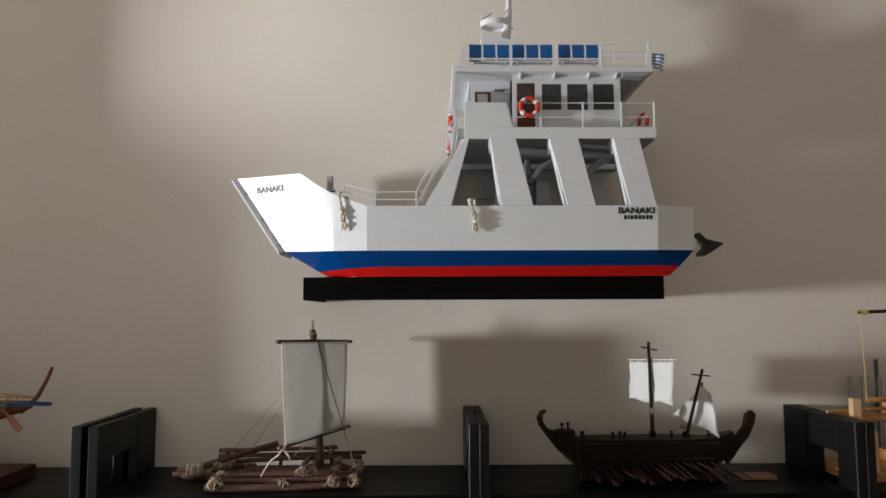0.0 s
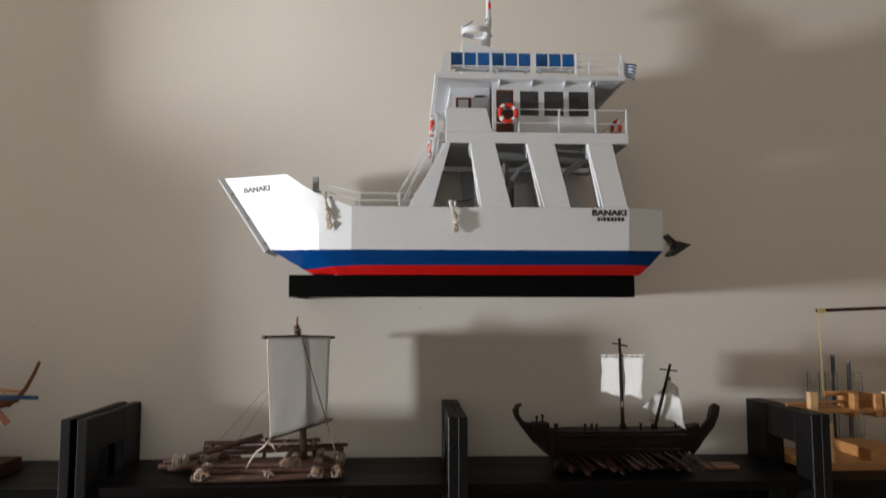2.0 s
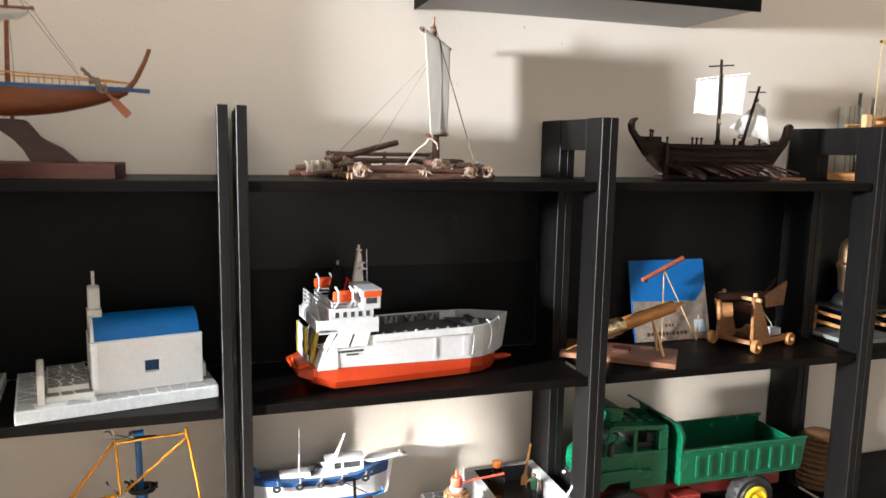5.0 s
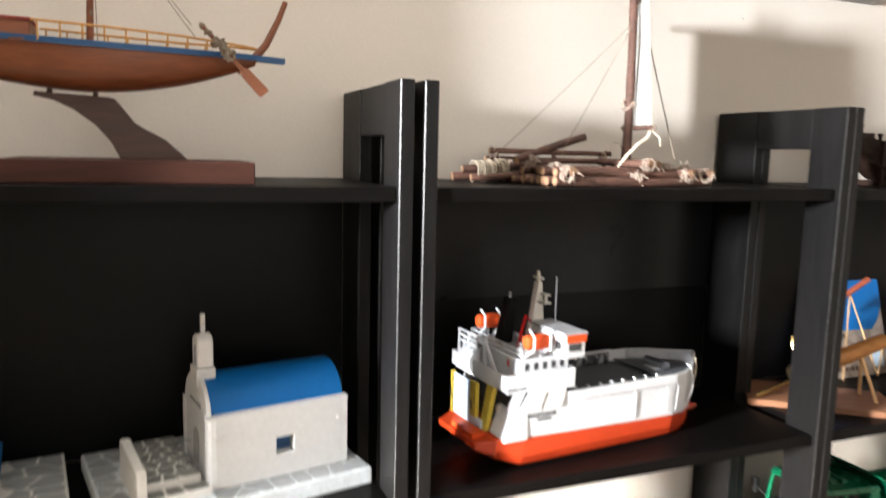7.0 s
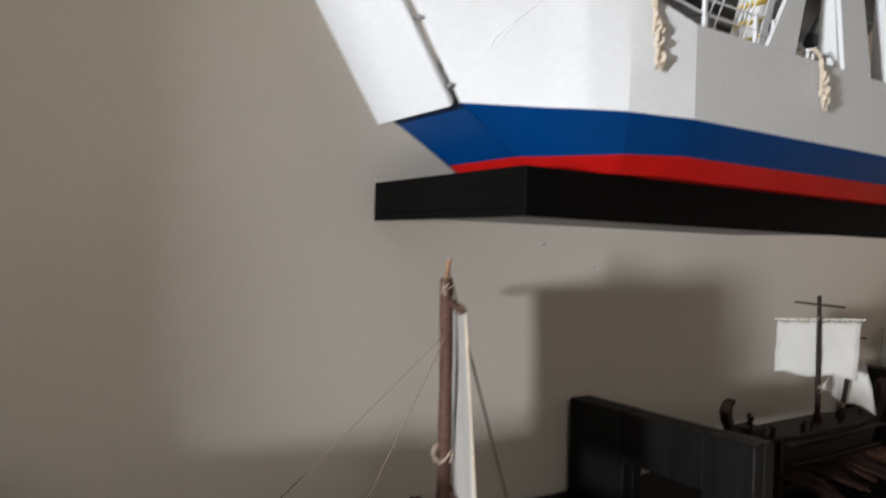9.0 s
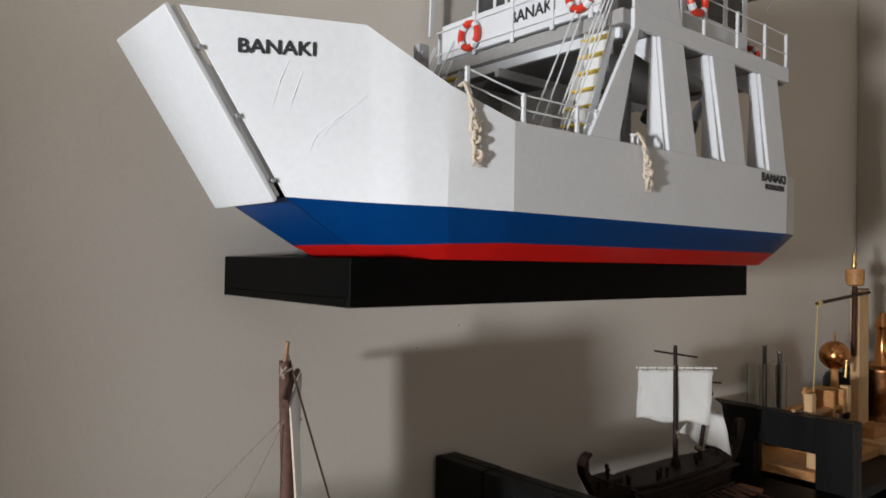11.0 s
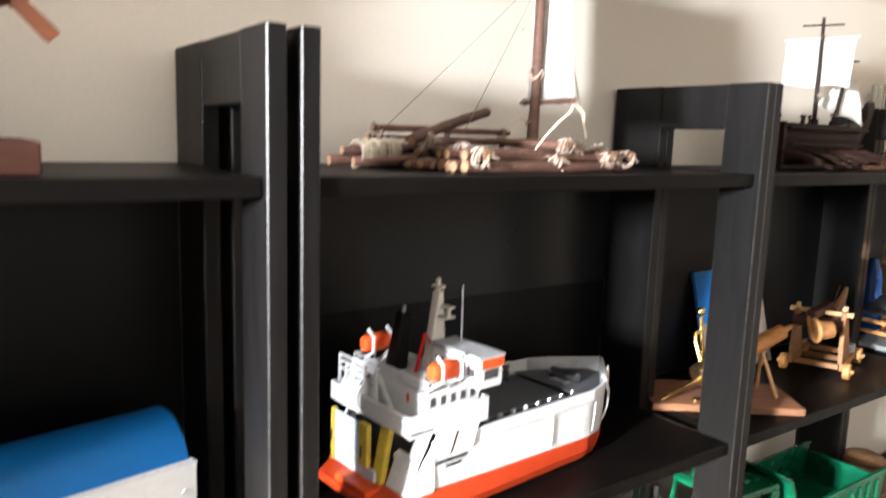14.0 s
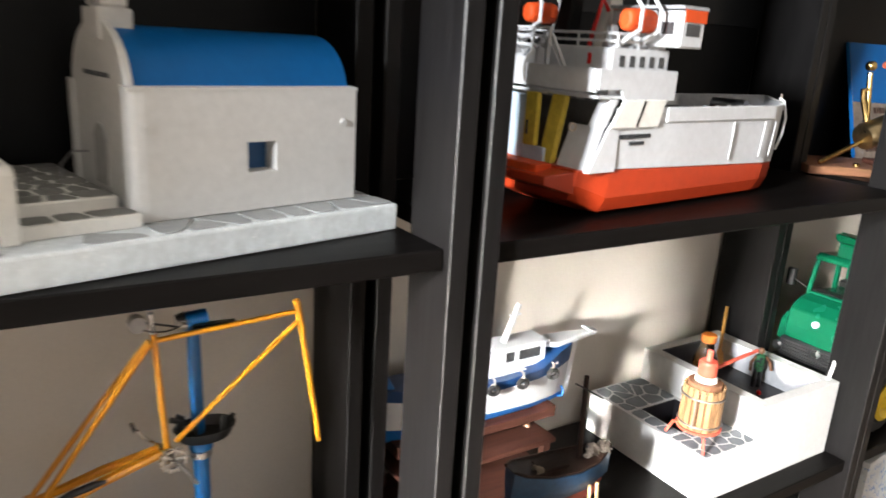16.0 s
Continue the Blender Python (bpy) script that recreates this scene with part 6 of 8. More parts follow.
        quarter = [(-0.011, 0.0550), (0.034, 0.0550), (0.034, 0.1235), (0.016, 0.1040)]
        part("quarter_plating", prism(B(), quarter, "y", sg * 0.0965, sg * 0.0998), SHIPWHITE, s, "white quarter plating", bevel=0.0006)
        part("stern_plating", loft(B(), [[(-0.0115, sg * y, 0.0550), (0.0085, sg * y, 0.1040), (0.0125, sg * y, 0.1040), (-0.0075, sg * y, 0.0550)] for y in (0.0460, 0.0963)]), SHIPWHITE, s, "white slanted stern plating", bevel=0.0005)
        part("side_panel", prism(B(), [(0.014, 0.1042), (0.098, 0.1042), (0.108, 0.1345), (0.034, 0.1345)], "y", sg * 0.1000, sg * 0.1042), OFFWHITE, s, bevel=0.0006)
        part("panel_groove", prism(B(), [(0.0560, 0.1052), (0.0592, 0.1052), (0.0705, 0.1335), (0.0670, 0.1335)], "y", sg * 0.1041, sg * 0.1047), BLACK, s)
        part("stern_post", prism(B(), [(0.004, 0.1042), (0.014, 0.1042), (0.030, 0.1345), (0.020, 0.1345)], "y", sg * 0.0770, sg * 0.0960), SHIPWHITE, s)
        part("tow_eye", torus(B(), (0.001, sg * 0.056, 0.1010), (0.4, 1, 0), 0.0042, 0.0010, 12, 5), ROPE, s)
        for x in (0.335, 0.362):
            part("fender_strip", tube(B(), [(x, sg * 0.1022, 0.058), (x + 0.002, sg * 0.1035, 0.085), (x + 0.003, sg * 0.1040, 0.105)], 0.0009, 6), SHIPWHITE, s)
    bars("name_lettering", (0.0036, 0.0030, 0.0036, 0.0030, 0.0000, 0.0038, 0.0032, 0.0034, 0.0032, 0.0036, 0.0032, 0.0018, 0.0036, 0.0032), 0.0050, 0.0011, pose(0.062, -0.1002, 0.0915, 90, 0, 0), INK, s)
    bars("port_lettering", (0.0030, 0.0032, 0.0018, 0.0032, 0.0034, 0.0032, 0.0034), 0.0042, 0.0010, pose(0.066, -0.1002, 0.0840, 90, 0, 0), INK, s)
    # open stern with the folded doors
    # dark sheet stands in for the shade of the stern cavity
    part("stern_bulkhead", box(B(), 0.024, 0.028, -0.092, 0.092, 0.0585, 0.1300), DARKGREY, s, "dark sheet put in for the shade inside the open stern")
    leaf = part("stern_door", box(B(), -0.0220, -0.0180, 0.002, 0.070, 0.0600, 0.1330), PALEBLUE, s, "pale blue stern door leaf with yellow edges", bevel=0.0012)
    part("door_edge", box(B(), -0.0235, -0.0165, 0.0705, 0.0780, 0.0600, 0.1345), STRAW, leaf, "dull yellow edge")
    part("door_edge", box(B(), -0.0240, -0.0165, -0.0190, 0.0015, 0.0760, 0.1360), STRAW, leaf, "dull yellow edge", bevel=0.0010)
    part("lower_leaf", box(B(), -0.0215, -0.0175, -0.0340, 0.0012, 0.0600, 0.0755), PALEBLUE, leaf)
    part("door_edge", prism(B(), [(-0.0180, 0.0590), (-0.0090, 0.0590), (0.0060, 0.1350), (-0.0030, 0.1350)], "y", -0.0440, -0.0215), STRAW, leaf, "dull yellow edge", bevel=0.0010)
    for y in (-0.006, 0.074):
        part("door_hinge", cyl(B(), (-0.0255, y, 0.088), (-0.0255, y, 0.104), 0.0014, n=6), BLACK, leaf)
    # bridge deck with bulwark
    part("bridge_deck", box(B(), -0.006, 0.124, -0.096, 0.096, 0.1350, 0.1385), SHIPWHITE, s, bevel=0.0006)
    bm = B()
    prism(bm, [(-0.009, 0.1450), (0.030, 0.1450), (0.036, 0.1335), (0.127, 0.1335), (0.127, 0.1665), (-0.009, 0.1665)], "y", -0.1000, -0.0962)
    prism(bm, [(-0.009, 0.1450), (0.030, 0.1450), (0.036, 0.1335), (0.127, 0.1335), (0.127, 0.1665), (-0.009, 0.1665)], "y", 0.0962, 0.1000)
    box(bm, -0.0128, -0.0092, -0.0975, 0.0975, 0.1420, 0.1665)
    box(bm, 0.1235, 0.1269, -0.0960, 0.0960, 0.1386, 0.1665)
    part("deck_bulwark", bm, SHIPWHITE, s, "white deck bulwark")
    part("deck_house", box(B(), 0.018, 0.118, -0.0900, 0.0900, 0.1387, 0.1890), SHIPWHITE, s, "white deckhouse with square windows", bevel=0.001)
    for sg in (-1, 1):
        for i in range(5):
            x = 0.030 + 0.0175 * i
            part("port", box(B(), x, x + 0.0085, *sorted((sg * 0.0898, sg * 0.0906)), 0.1690, 0.1810), GLASSDARK, s, "small square window")
    part("red_box", box(B(), 0.0174, 0.0182, -0.058, -0.052, 0.170, 0.182), HULLRED, s)
    bm = B()
    for z in (0.194, 0.202):
        box(bm, 0.022, 0.060, -0.092, -0.090, z, z + 0.003)
        box(bm, 0.022, 0.024, -0.090, 0.090, z, z + 0.003)
        box(bm, 0.022, 0.060, 0.090, 0.092, z, z + 0.003)
    for x, y in ((0.022, -0.092), (0.058, -0.092), (0.022, 0.09), (0.058, 0.09), (0.022, -0.03), (0.022, 0.03)):
        box(bm, x, x + 0.002, y, y + 0.002, 0.1892, 0.205)
    part("deck_rail", bm, SHIPWHITE, s)
    part("vent", box(B(), 0.030, 0.040, -0.075, -0.064, 0.1892, 0.212), SHIPWHITE, s, bevel=0.001)
    # wheelhouse
    y0, y1 = -0.1320, -0.0250
    wh = part("wheelhouse", box(B(), 0.080, 0.122, y0, y1, 0.1925, 0.2310), SHIPWHITE, s, "white wheelhouse with orange band", bevel=0.0020)
    part("wheelhouse_foot", box(B(), 0.080, 0.112, -0.088, -0.030, 0.1892, 0.1923), SHIPWHITE, wh)
    for y, sg in ((y0, -1), (y1, 1)):
        part("wheelhouse_window", box(B(), 0.088, 0.113, *sorted((y - sg * 0.0004, y + sg * 0.0006)), 0.2050, 0.2180), GLASSDARK, wh)
        part("orange_band", box(B(), 0.0835, 0.1226, *sorted((y - sg * 0.0002, y + sg * 0.0012)), 0.2195, 0.2325), ORANGE, wh, "orange band")
        part("aft_window", box(B(), 0.0792, 0.0802, *sorted((y - sg * 0.011, y - sg * 0.028)), 0.2060, 0.2190), GLASSDARK, wh)
    part("front_band", box(B(), 0.1218, 0.1232, y0, y1, 0.2195, 0.2325), ORANGE, wh)
    part("wheelhouse_roof", box(B(), 0.078, 0.1240, y0 - 0.0016, y1 + 0.0016, 0.2328, 0.2362), GREY, wh, "grey roof")
    # mast, whip aerial, radar
    mast = part("mast", prism(B(), [(0.086, 0.1892), (0.121, 0.1892), (0.112, 0.3000), (0.104, 0.3000)], "y", -0.008, 0.008), OFFWHITE, s, "cream mast with crosspiece", bevel=0.001)
    part("mast_top", box(B(), 0.1055, 0.1100, -0.003, 0.003, 0.3002, 0.3180), OFFWHITE, mast)
    part("crosspiece", box(B(), 0.1040, 0.1115, -0.013, 0.011, 0.3050, 0.3085), OFFWHITE, mast)
    part("radar_shelf", box(B(), 0.100, 0.118, -0.030, 0.000, 0.2640, 0.2665), OFFWHITE, mast)
    part("radar_post", box(B(), 0.107, 0.111, -0.027, -0.021, 0.2666, 0.2790), OFFWHITE, mast)
    part("radar_bar", box(B(), 0.104, 0.114, -0.034, -0.012, 0.2791, 0.2815), OFFWHITE, mast)
    part("whip_aerial", cyl(B(), (0.114, -0.050, 0.2363), (0.112, -0.052, 0.3150), 0.0013, 0.0009, 6), GREY, s)
    # funnel
    part("funnel", loft(B(), [[(0.042, 0.012, 0.1892), (0.066, 0.012, 0.1892), (0.066, 0.042, 0.1892), (0.042, 0.042, 0.1892)], [(0.058, 0.017, 0.2720), (0.076, 0.017, 0.2660), (0.076, 0.037, 0.2660), (0.058, 0.037, 0.2720)]]), FUNNEL, s, "black raked funnel", bevel=0.003)
    part("funnel_cap", cyl(B(), (0.0630, 0.023, 0.2700), (0.0640, 0.023, 0.2800), 0.0030, n=8), STEEL, s)
    part("red_stay", tube(B(), [(0.066, -0.006, 0.1893), (0.078, -0.010, 0.2440), (0.088, -0.012, 0.2300)], 0.0026), HULLRED, s)
    # lifeboats on davits
    for x, y, z in ((0.048, -0.096, 0.2180), (0.040, 0.058, 0.2240)):
        rings = []
        for dx, w, h in ((-0.024, 0.0075, 0.0085), (-0.0215, 0.0105, 0.0110), (-0.008, 0.0118, 0.0122), (0.012, 0.0118, 0.0122), (0.0215, 0.0100, 0.0105), (0.025, 0.0050, 0.0070)):
            rings.append([(x + dx, y + w * a, z + h * c) for a, c in ((-0.55, -1), (0.55, -1), (1, -0.35), (1, 0.45), (0.6, 1), (-0.6, 1), (-1, 0.45), (-1, -0.35))])
        lb = part("lifeboat", loft(B(), rings), ORANGE, s, "bright orange lifeboat", bevel=0.0018)
        for dx in (-0.016, 0.016):
            part("davit", tube(B(), [(x + dx + 0.003, y + 0.018, 0.1892), (x + dx, y - 0.004, z - 0.0165), (x + dx, y - 0.0165, z - 0.010), (x + dx, y - 0.0170, z + 0.012), (x + dx - 0.006, y - 0.010, z + 0.024)], 0.0024, 6), SHIPWHITE, lb)
            part("davit_foot", loft(B(), [[(x + dx - 0.002, y + 0.010, 0.1892), (x + dx + 0.002, y + 0.010, 0.1892), (x + dx + 0.002, y + 0.022, 0.1892), (x + dx - 0.002, y + 0.022, 0.1892)], [(x + dx - 0.0015, y - 0.010, 0.2040), (x + dx + 0.0015, y - 0.010, 0.2040), (x + dx + 0.0015, y - 0.004, 0.2040), (x + dx - 0.0015, y - 0.004, 0.2040)]]), SHIPWHITE, lb)
    # stern winches and net drum
    for y in (0.010, 0.074):
        for ya in (-0.012, 0.012):
            part("gantry_leg", tube(B(), [(0.001, y + ya, 0.1386), (0.004, y + ya * 0.5, 0.196)], 0.0024, 6), SHIPWHITE, s, "white stern gantry leg")
    for z in (0.186, 0.196, 0.205):
        part("gantry_rail", box(B(), -0.004, 0.000, -0.010, 0.092, z, z + 0.0028), SHIPWHITE, s)
    for y in (-0.008, 0.020, 0.050, 0.088):
        part("gantry_post", box(B(), -0.0045, -0.001, y, y + 0.0030, 0.1668, 0.2075), SHIPWHITE, s)
    part("drum", cyl(B(), (0.006, 0.020, 0.160), (0.006, 0.064, 0.160), 0.018, n=18), SHIPWHITE, s, "white net drum", smooth=True)
    for y in (0.018, 0.064):
        part("drum_flange", cyl(B(), (0.006, y, 0.160), (0.006, y + 0.0025, 0.160), 0.0240, n=20), SHIPWHITE, s, smooth=True)
    part("gantry_ladder", tube(B(), [(-0.004, 0.040, 0.1668), (0.000, 0.014, 0.1940)], 0.0024), DARKGREY, s)
    for y in (-0.020, -0.027):
        part("gantry_brace", tube(B(), [(0.010, y - 0.016, 0.1386), (0.000, y + 0.018, 0.2000)], 0.0019), SHIPWHITE, s)
    # deck fittings, hatch and windlass
    for i in range(8):
        x = 0.145 + 0.027 * i
        for y in (-0.078, 0.078):
            part("deck_bollard", turned(B(), (x, y, 0.1032), [(0.0038, 0), (0.0032, 0.016), (0.0048, 0.018), (0.0030, 0.022)], 8), STEEL if i > 3 else GREY, s, smooth=True)
    part("hatch", box(B(), 0.150, 0.330, -0.055, 0.055, 0.1032, 0.1130), DARKGREY, s, "dark hatch cover", bevel=0.002)
    part("windlass", cyl(B(), (0.400, -0.030, 0.118), (0.400, 0.030, 0.118), 0.009, n=12), STEEL, s, smooth=True)
    part("anchor_winch", box(B(), 0.380, 0.420, -0.020, 0.020, 0.1032, 0.112), GREY, s, bevel=0.001)
    part("fore_deck", prism(B(), [(0.360, -0.088), (0.40, -0.070), (0.44, -0.048), (0.480, -0.018), (0.480, 0.018), (0.44, 0.048), (0.40, 0.070), (0.360, 0.088)], "z", 0.1080, 0.1100), DARKGREY, s)
    part("bow_ring", torus(B(), (0.436, -0.0665, 0.118), (0.6, -0.8, 0), 0.0050, 0.0014, 14, 5), STEEL, s)
    part("hull_seam", tube(B(), [(0.262, -0.1012, 0.058), (0.264, -0.1020, 0.085), (0.262, -0.1030, 0.106)], 0.0011, 5), SHIPWHITE, s)
    for sg in (-1, 1):
        for x in (0.150, 0.205, 0.262, 0.318):
            part("bulwark_stay", prism(B(), [(x, 0.1033), (x + 0.016, 0.1033), (x + 0.016, 0.1225), (x + 0.012, 0.1225)], "y", sg * 0.0868, sg * 0.0898), GREY, s)
    part("bow_rope", tube(B(), [(0.408, -0.078, 0.1345), (0.412, -0.084, 0.1310), (0.418, -0.088, 0.108), (0.418, -0.086, 0.083), (0.412, -0.083, 0.062)], 0.0020, 6), SHIPWHITE, s, "white mooring line", smooth=True)
    part("bow_rope", tube(B(), [(0.450, -0.057, 0.138), (0.458, -0.054, 0.115), (0.456, -0.053, 0.095)], 0.0014, 6), ROPE, s, smooth=True)


PALEBRASS = surface("pale_tarnished_brass", (0.58, 0.46, 0.27), 0.3, metal=1.0, grain=0.2, fine=90, coarse=30)


def steam_cannon():
    at = (0.640, 1.782, SH2)
    c = thing("steam_cannon_model", "bamboo and brass steam cannon model on brown board", "technical model", at, 143)
    part("board", box(B(), 0, 0.295, -0.150, 0, 0.0005, 0.0150), OAK, c, "brown wooden board", bevel=0.0015)
    inv = (Matrix.Translation(at) @ Matrix.Rotation(radians(143), 4, "Z")).inverted()
    P = lambda x, y, z: inv @ Vector((x, y, z))
    lo, hi = Vector((0.507, 1.918, 0.796)), Vector((0.722, 1.868, 0.876))
    d = (hi - lo).normalized()
    body = B()
    u, v = frame_of(d)
    loft(body, [[P(*p) for p in ring_of(lo + d * s, u, v, r, 16)] for s, r in ((0.055, 0.0185), (0.100, 0.0180), (0.104, 0.0192), (0.110, 0.0178), (0.170, 0.0165), (0.200, 0.0155))])
    part("bamboo_barrel", body, BAMBOO, c, "varnished bamboo barrel", smooth=True)
    body = B()
    loft(body, [[P(*p) for p in ring_of(lo + d * s, u, v, r, 18)] for s, r in ((-0.024, 0.010), (-0.023, 0.0215), (-0.018, 0.0235), (0.000, 0.0235), (0.040, 0.0225), (0.042, 0.0235), (0.048, 0.0235), (0.050, 0.0210), (0.060, 0.0190))])
    part("brass_chamber", body, PALEBRASS, c, "pale brass steam chamber", smooth=True)
    part("tip", cyl(B(), P(*(lo + d * 0.200)), P(*(lo + d * 0.226)), 0.0075, 0.0050, 10), BAMBOO, c, smooth=True)
    part("valve_stem", cyl(B(), P(0.529, 1.945, 0.812), P(0.527, 1.955, 0.897), 0.0056, 0.0046, 10), BRASS, c, "brass valve stem", smooth=True)
    part("valve_knob", ball(B(), P(0.527, 1.956, 0.908), 0.0098, 12), BRASS, c, smooth=True)
    part("valve_pipe", tube(B(), [P(0.505, 1.932, 0.814), P(0.502, 1.945, 0.852), P(0.506, 1.950, 0.866), P(0.527, 1.953, 0.868)], 0.0042, 8), BRASS, c, smooth=True)
    part("back_leg", tube(B(), [P(0.500, 1.920, 0.787), P(0.424, 1.955, 0.742)], 0.0040, 8), BRASS, c, "brass back leg", smooth=True)
    for e in ((0.650, 1.850, 0.7372), (0.668, 1.905, 0.7372)):
        part("front_leg", cyl(B(), P(0.632, 1.880, 0.830), P(*e), 0.0036, n=8), PALEPINE, c, "golden front leg", smooth=True)
    part("base_fitting", box(B(), 0.120, 0.165, -0.095, -0.055, 0.0152, 0.0240), STANDTOP, c, bevel=0.001)
    part("brass_stud", turned(B(), P(0.490, 1.925, 0.7372), [(0.006, 0), (0.006, 0.004), (0.003, 0.006)], 10), BRASS, c, smooth=True)


def crossbow_arm():
    """Small lever arm on a thin brass frame standing before the book."""
    at = (0.760, 2.010, SH2)
    a = worldly(thing("lever_model", "red-brown wooden lever on thin brass rods", "technical model", at), at)
    lever = part("lever", cyl(B(), (0.678, 2.010, 0.910), (0.818, 2.026, 0.966), 0.0062, 0.0068, 8), surface("reddish_wood", (0.42, 0.10, 0.05), 0.5, grain=0.2), a, "red-brown lever", smooth=True)
    part("lever_foot", cyl(B(), (0.690, 2.011, 0.912), (0.693, 2.010, 0.902), 0.0030, n=7), STANDTOP, lever)
    for p, q in (((0.752, 2.018, 0.936), (0.762, 2.022, 0.7225)), ((0.752, 2.018, 0.936), (0.878, 2.020, 0.7225)), ((0.878, 2.020, 0.7235), (0.872, 2.010, 0.800))):
        part("rod", cyl(B(), p, q, 0.0019, n=7), PALEPINE, a, "thin pale gold rod", smooth=True)
    part("cord_loop", knot(B(), (0.752, 2.017, 0.938), 0.006, 77, 3, 0.0009), TWINE, a)


def picture_book():
    at = (0.808, 2.030, SH2)
    b = thing("hardback_book", "hardback book with blue and tan cover against back panel", "book", at)
    lean = pose(0, 0, 0.0015, -15, 0, 0)
    lay = lambda x0, x1, z0, z1, y0, y1: box(B(), x0, x1, y0, y1, z0, z1, lean)
    part("cover", lay(-0.126, 0.126, 0, 0.236, 0.0, 0.003), COVERTAN, b, "tan photographic lower cover", bevel=0.0006)
    part("page_block", lay(-0.120, 0.122, 0.004, 0.232, 0.0032, 0.0052), OFFWHITE, b)
    part("back_cover", lay(-0.126, 0.126, 0, 0.236, 0.0054, 0.0072), COVERTAN, b, bevel=0.0006)
    part("spine", lay(-0.1272, -0.1262, 0, 0.236, 0.0, 0.0072), COVERBLUE, b, "blue spine")
    blue = prism(B(), [(-0.1255, 0.118), (0.085, 0.112), (0.112, 0.140), (0.1255, 0.170), (0.1255, 0.2355), (-0.1255, 0.2355)], "y", -0.0006, -0.0001)
    blue.transform(lean)
    part("blue_panel", blue, COVERBLUE, b, "blue upper cover")
    bars("cover_lettering", (0.010, 0.009, 0.004, 0.010, 0.009, 0.010, 0.004, 0.009, 0.010, 0.009, 0.010), 0.010, 0.004, lean @ pose(-0.02, -0.0004, 0.016, 90, 0, 0), STANDWOOD, b)
    bars("cover_lettering", (0.008, 0.006, 0.008), 0.008, 0.004, lean @ pose(-0.01, -0.0004, 0.040, 90, 0, 0), STANDWOOD, b)
    bars("cover_lettering", (0.010, 0.003, 0.010, 0.006), 0.012, 0.004, lean @ pose(-0.03, -0.0004, 0.094, 90, 0, 0), STANDWOOD, b)
    part("cover_photo_pale", lay(0.075, 0.110, 0.020, 0.056, -0.0006, -0.0001), PALEBLUE, b)


CATWOOD = surface("brown_oiled_wood", (0.30, 0.135, 0.05), 0.5, grain=0.25, fine=110, coarse=20, stretch=(0.3, 1, 1), bump=0.15)


def catapult():
    at = (1.020, 1.940, SH2)
    c = worldly(thing("catapult_model", "brown wooden torsion catapult model on small wheels", "technical model", at), at)
    PLACED[c] = Matrix.Translation((-0.008, -0.018, 0)) @ PLACED[c]

    def beam(name, p, q, w, h, mat=CATWOOD, par=c, lab=""):
        p, q = Vector(p), Vector(q)
        d = (q - p).normalized()
        u, v = frame_of(d)
        ring = lambda o: [o + u * a * w / 2 + v * b * h / 2 for a, b in ((-1, -1), (1, -1), (1, 1), (-1, 1))]
        return part(name, loft(B(), [ring(p), ring(q)]), mat, par, lab, bevel=0.0008)
    fl, fr, bl, br = (0.956, 1.888, 0.746), (1.116, 1.940, 0.746), (0.914, 1.990, 0.746), (1.074, 2.032, 0.746)
    beam("chassis_rail", fl, fr, 0.012, 0.016, lab="brown chassis rail")
    beam("chassis_rail", bl, br, 0.012, 0.016)
    for s in (0.04, 0.5, 0.96):
        p, q = Vector(fl).lerp(Vector(fr), s), Vector(bl).lerp(Vector(br), s)
        beam("cross_beam", p + (q - p) * 0.08, p + (q - p) * 0.92, 0.012, 0.012)
    for p, out in ((fl, -1), (fr, -1), (bl, 1), (br, 1)):
        ax = Vector((-0.28, 0.96, 0)) * out
        o = Vector((p[0], p[1], SH2 + 0.0185)) + ax * 0.010
        wheel = part("wheel", B_wheel(o, ax), PINE, c, "pale turned wooden wheel", smooth=True)
        part("axle_end", cyl(B(), o + ax * 0.010, o + ax * 0.015, 0.0045, n=8), PINE, wheel)
    for base, top in (((0.985, 1.902, 0.757), (0.962, 1.898, 0.880)), ((0.945, 1.996, 0.757), (0.932, 1.990, 0.875))):
        p, q = Vector(base), Vector(top)
        d2 = Vector((0.96, 0.28, 0))
        p, q = p - Vector((0, 0, 0.003)), q - Vector((0, 0, 0.006))
        quad = [p - d2 * 0.032, p + d2 * 0.052, q + d2 * 0.014, q - d2 * 0.011]
        n = Vector((-0.28, 0.96, 0)) * 0.005
        part("upright", loft(B(), [[a - n for a in quad], [a + n for a in quad]]), CATWOOD, c, "tapered brown upright", bevel=0.0012)
        part("upright_knob", cyl(B(), q + Vector((0, 0, 0.002)), q + Vector((0, 0, 0.012)), 0.0065, 0.0050, 8), PALEPINE, c)
    part("torsion_drum", cyl(B(), (0.957, 1.895, 0.842), (0.925, 1.995, 0.842), 0.0145, n=16), STANDTOP, c, "dark torsion drum", smooth=True)
    part("cross_shaft", cyl(B(), (0.966, 1.880, 0.868), (0.928, 2.006, 0.866), 0.0055, n=10), PALEPINE, c, smooth=True)
    part("barrel_ring", torus(B(), (0.845, 1.900, 0.846), (0.80, -0.55, 0.1), 0.0225, 0.0052, 22, 8), PINE, c, "round wooden hoop", smooth=True)
    part("hoop_board", cyl(B(), (0.849, 1.8975, 0.846), (0.874, 1.8800, 0.849), 0.0215, 0.018, n=20), CATWOOD, c, smooth=True)
    part("second_hoop", torus(B(), (0.862, 1.926, 0.862), (0.5, -0.8, 0.2), 0.0160, 0.0036, 20, 7), PINE, c, smooth=True)
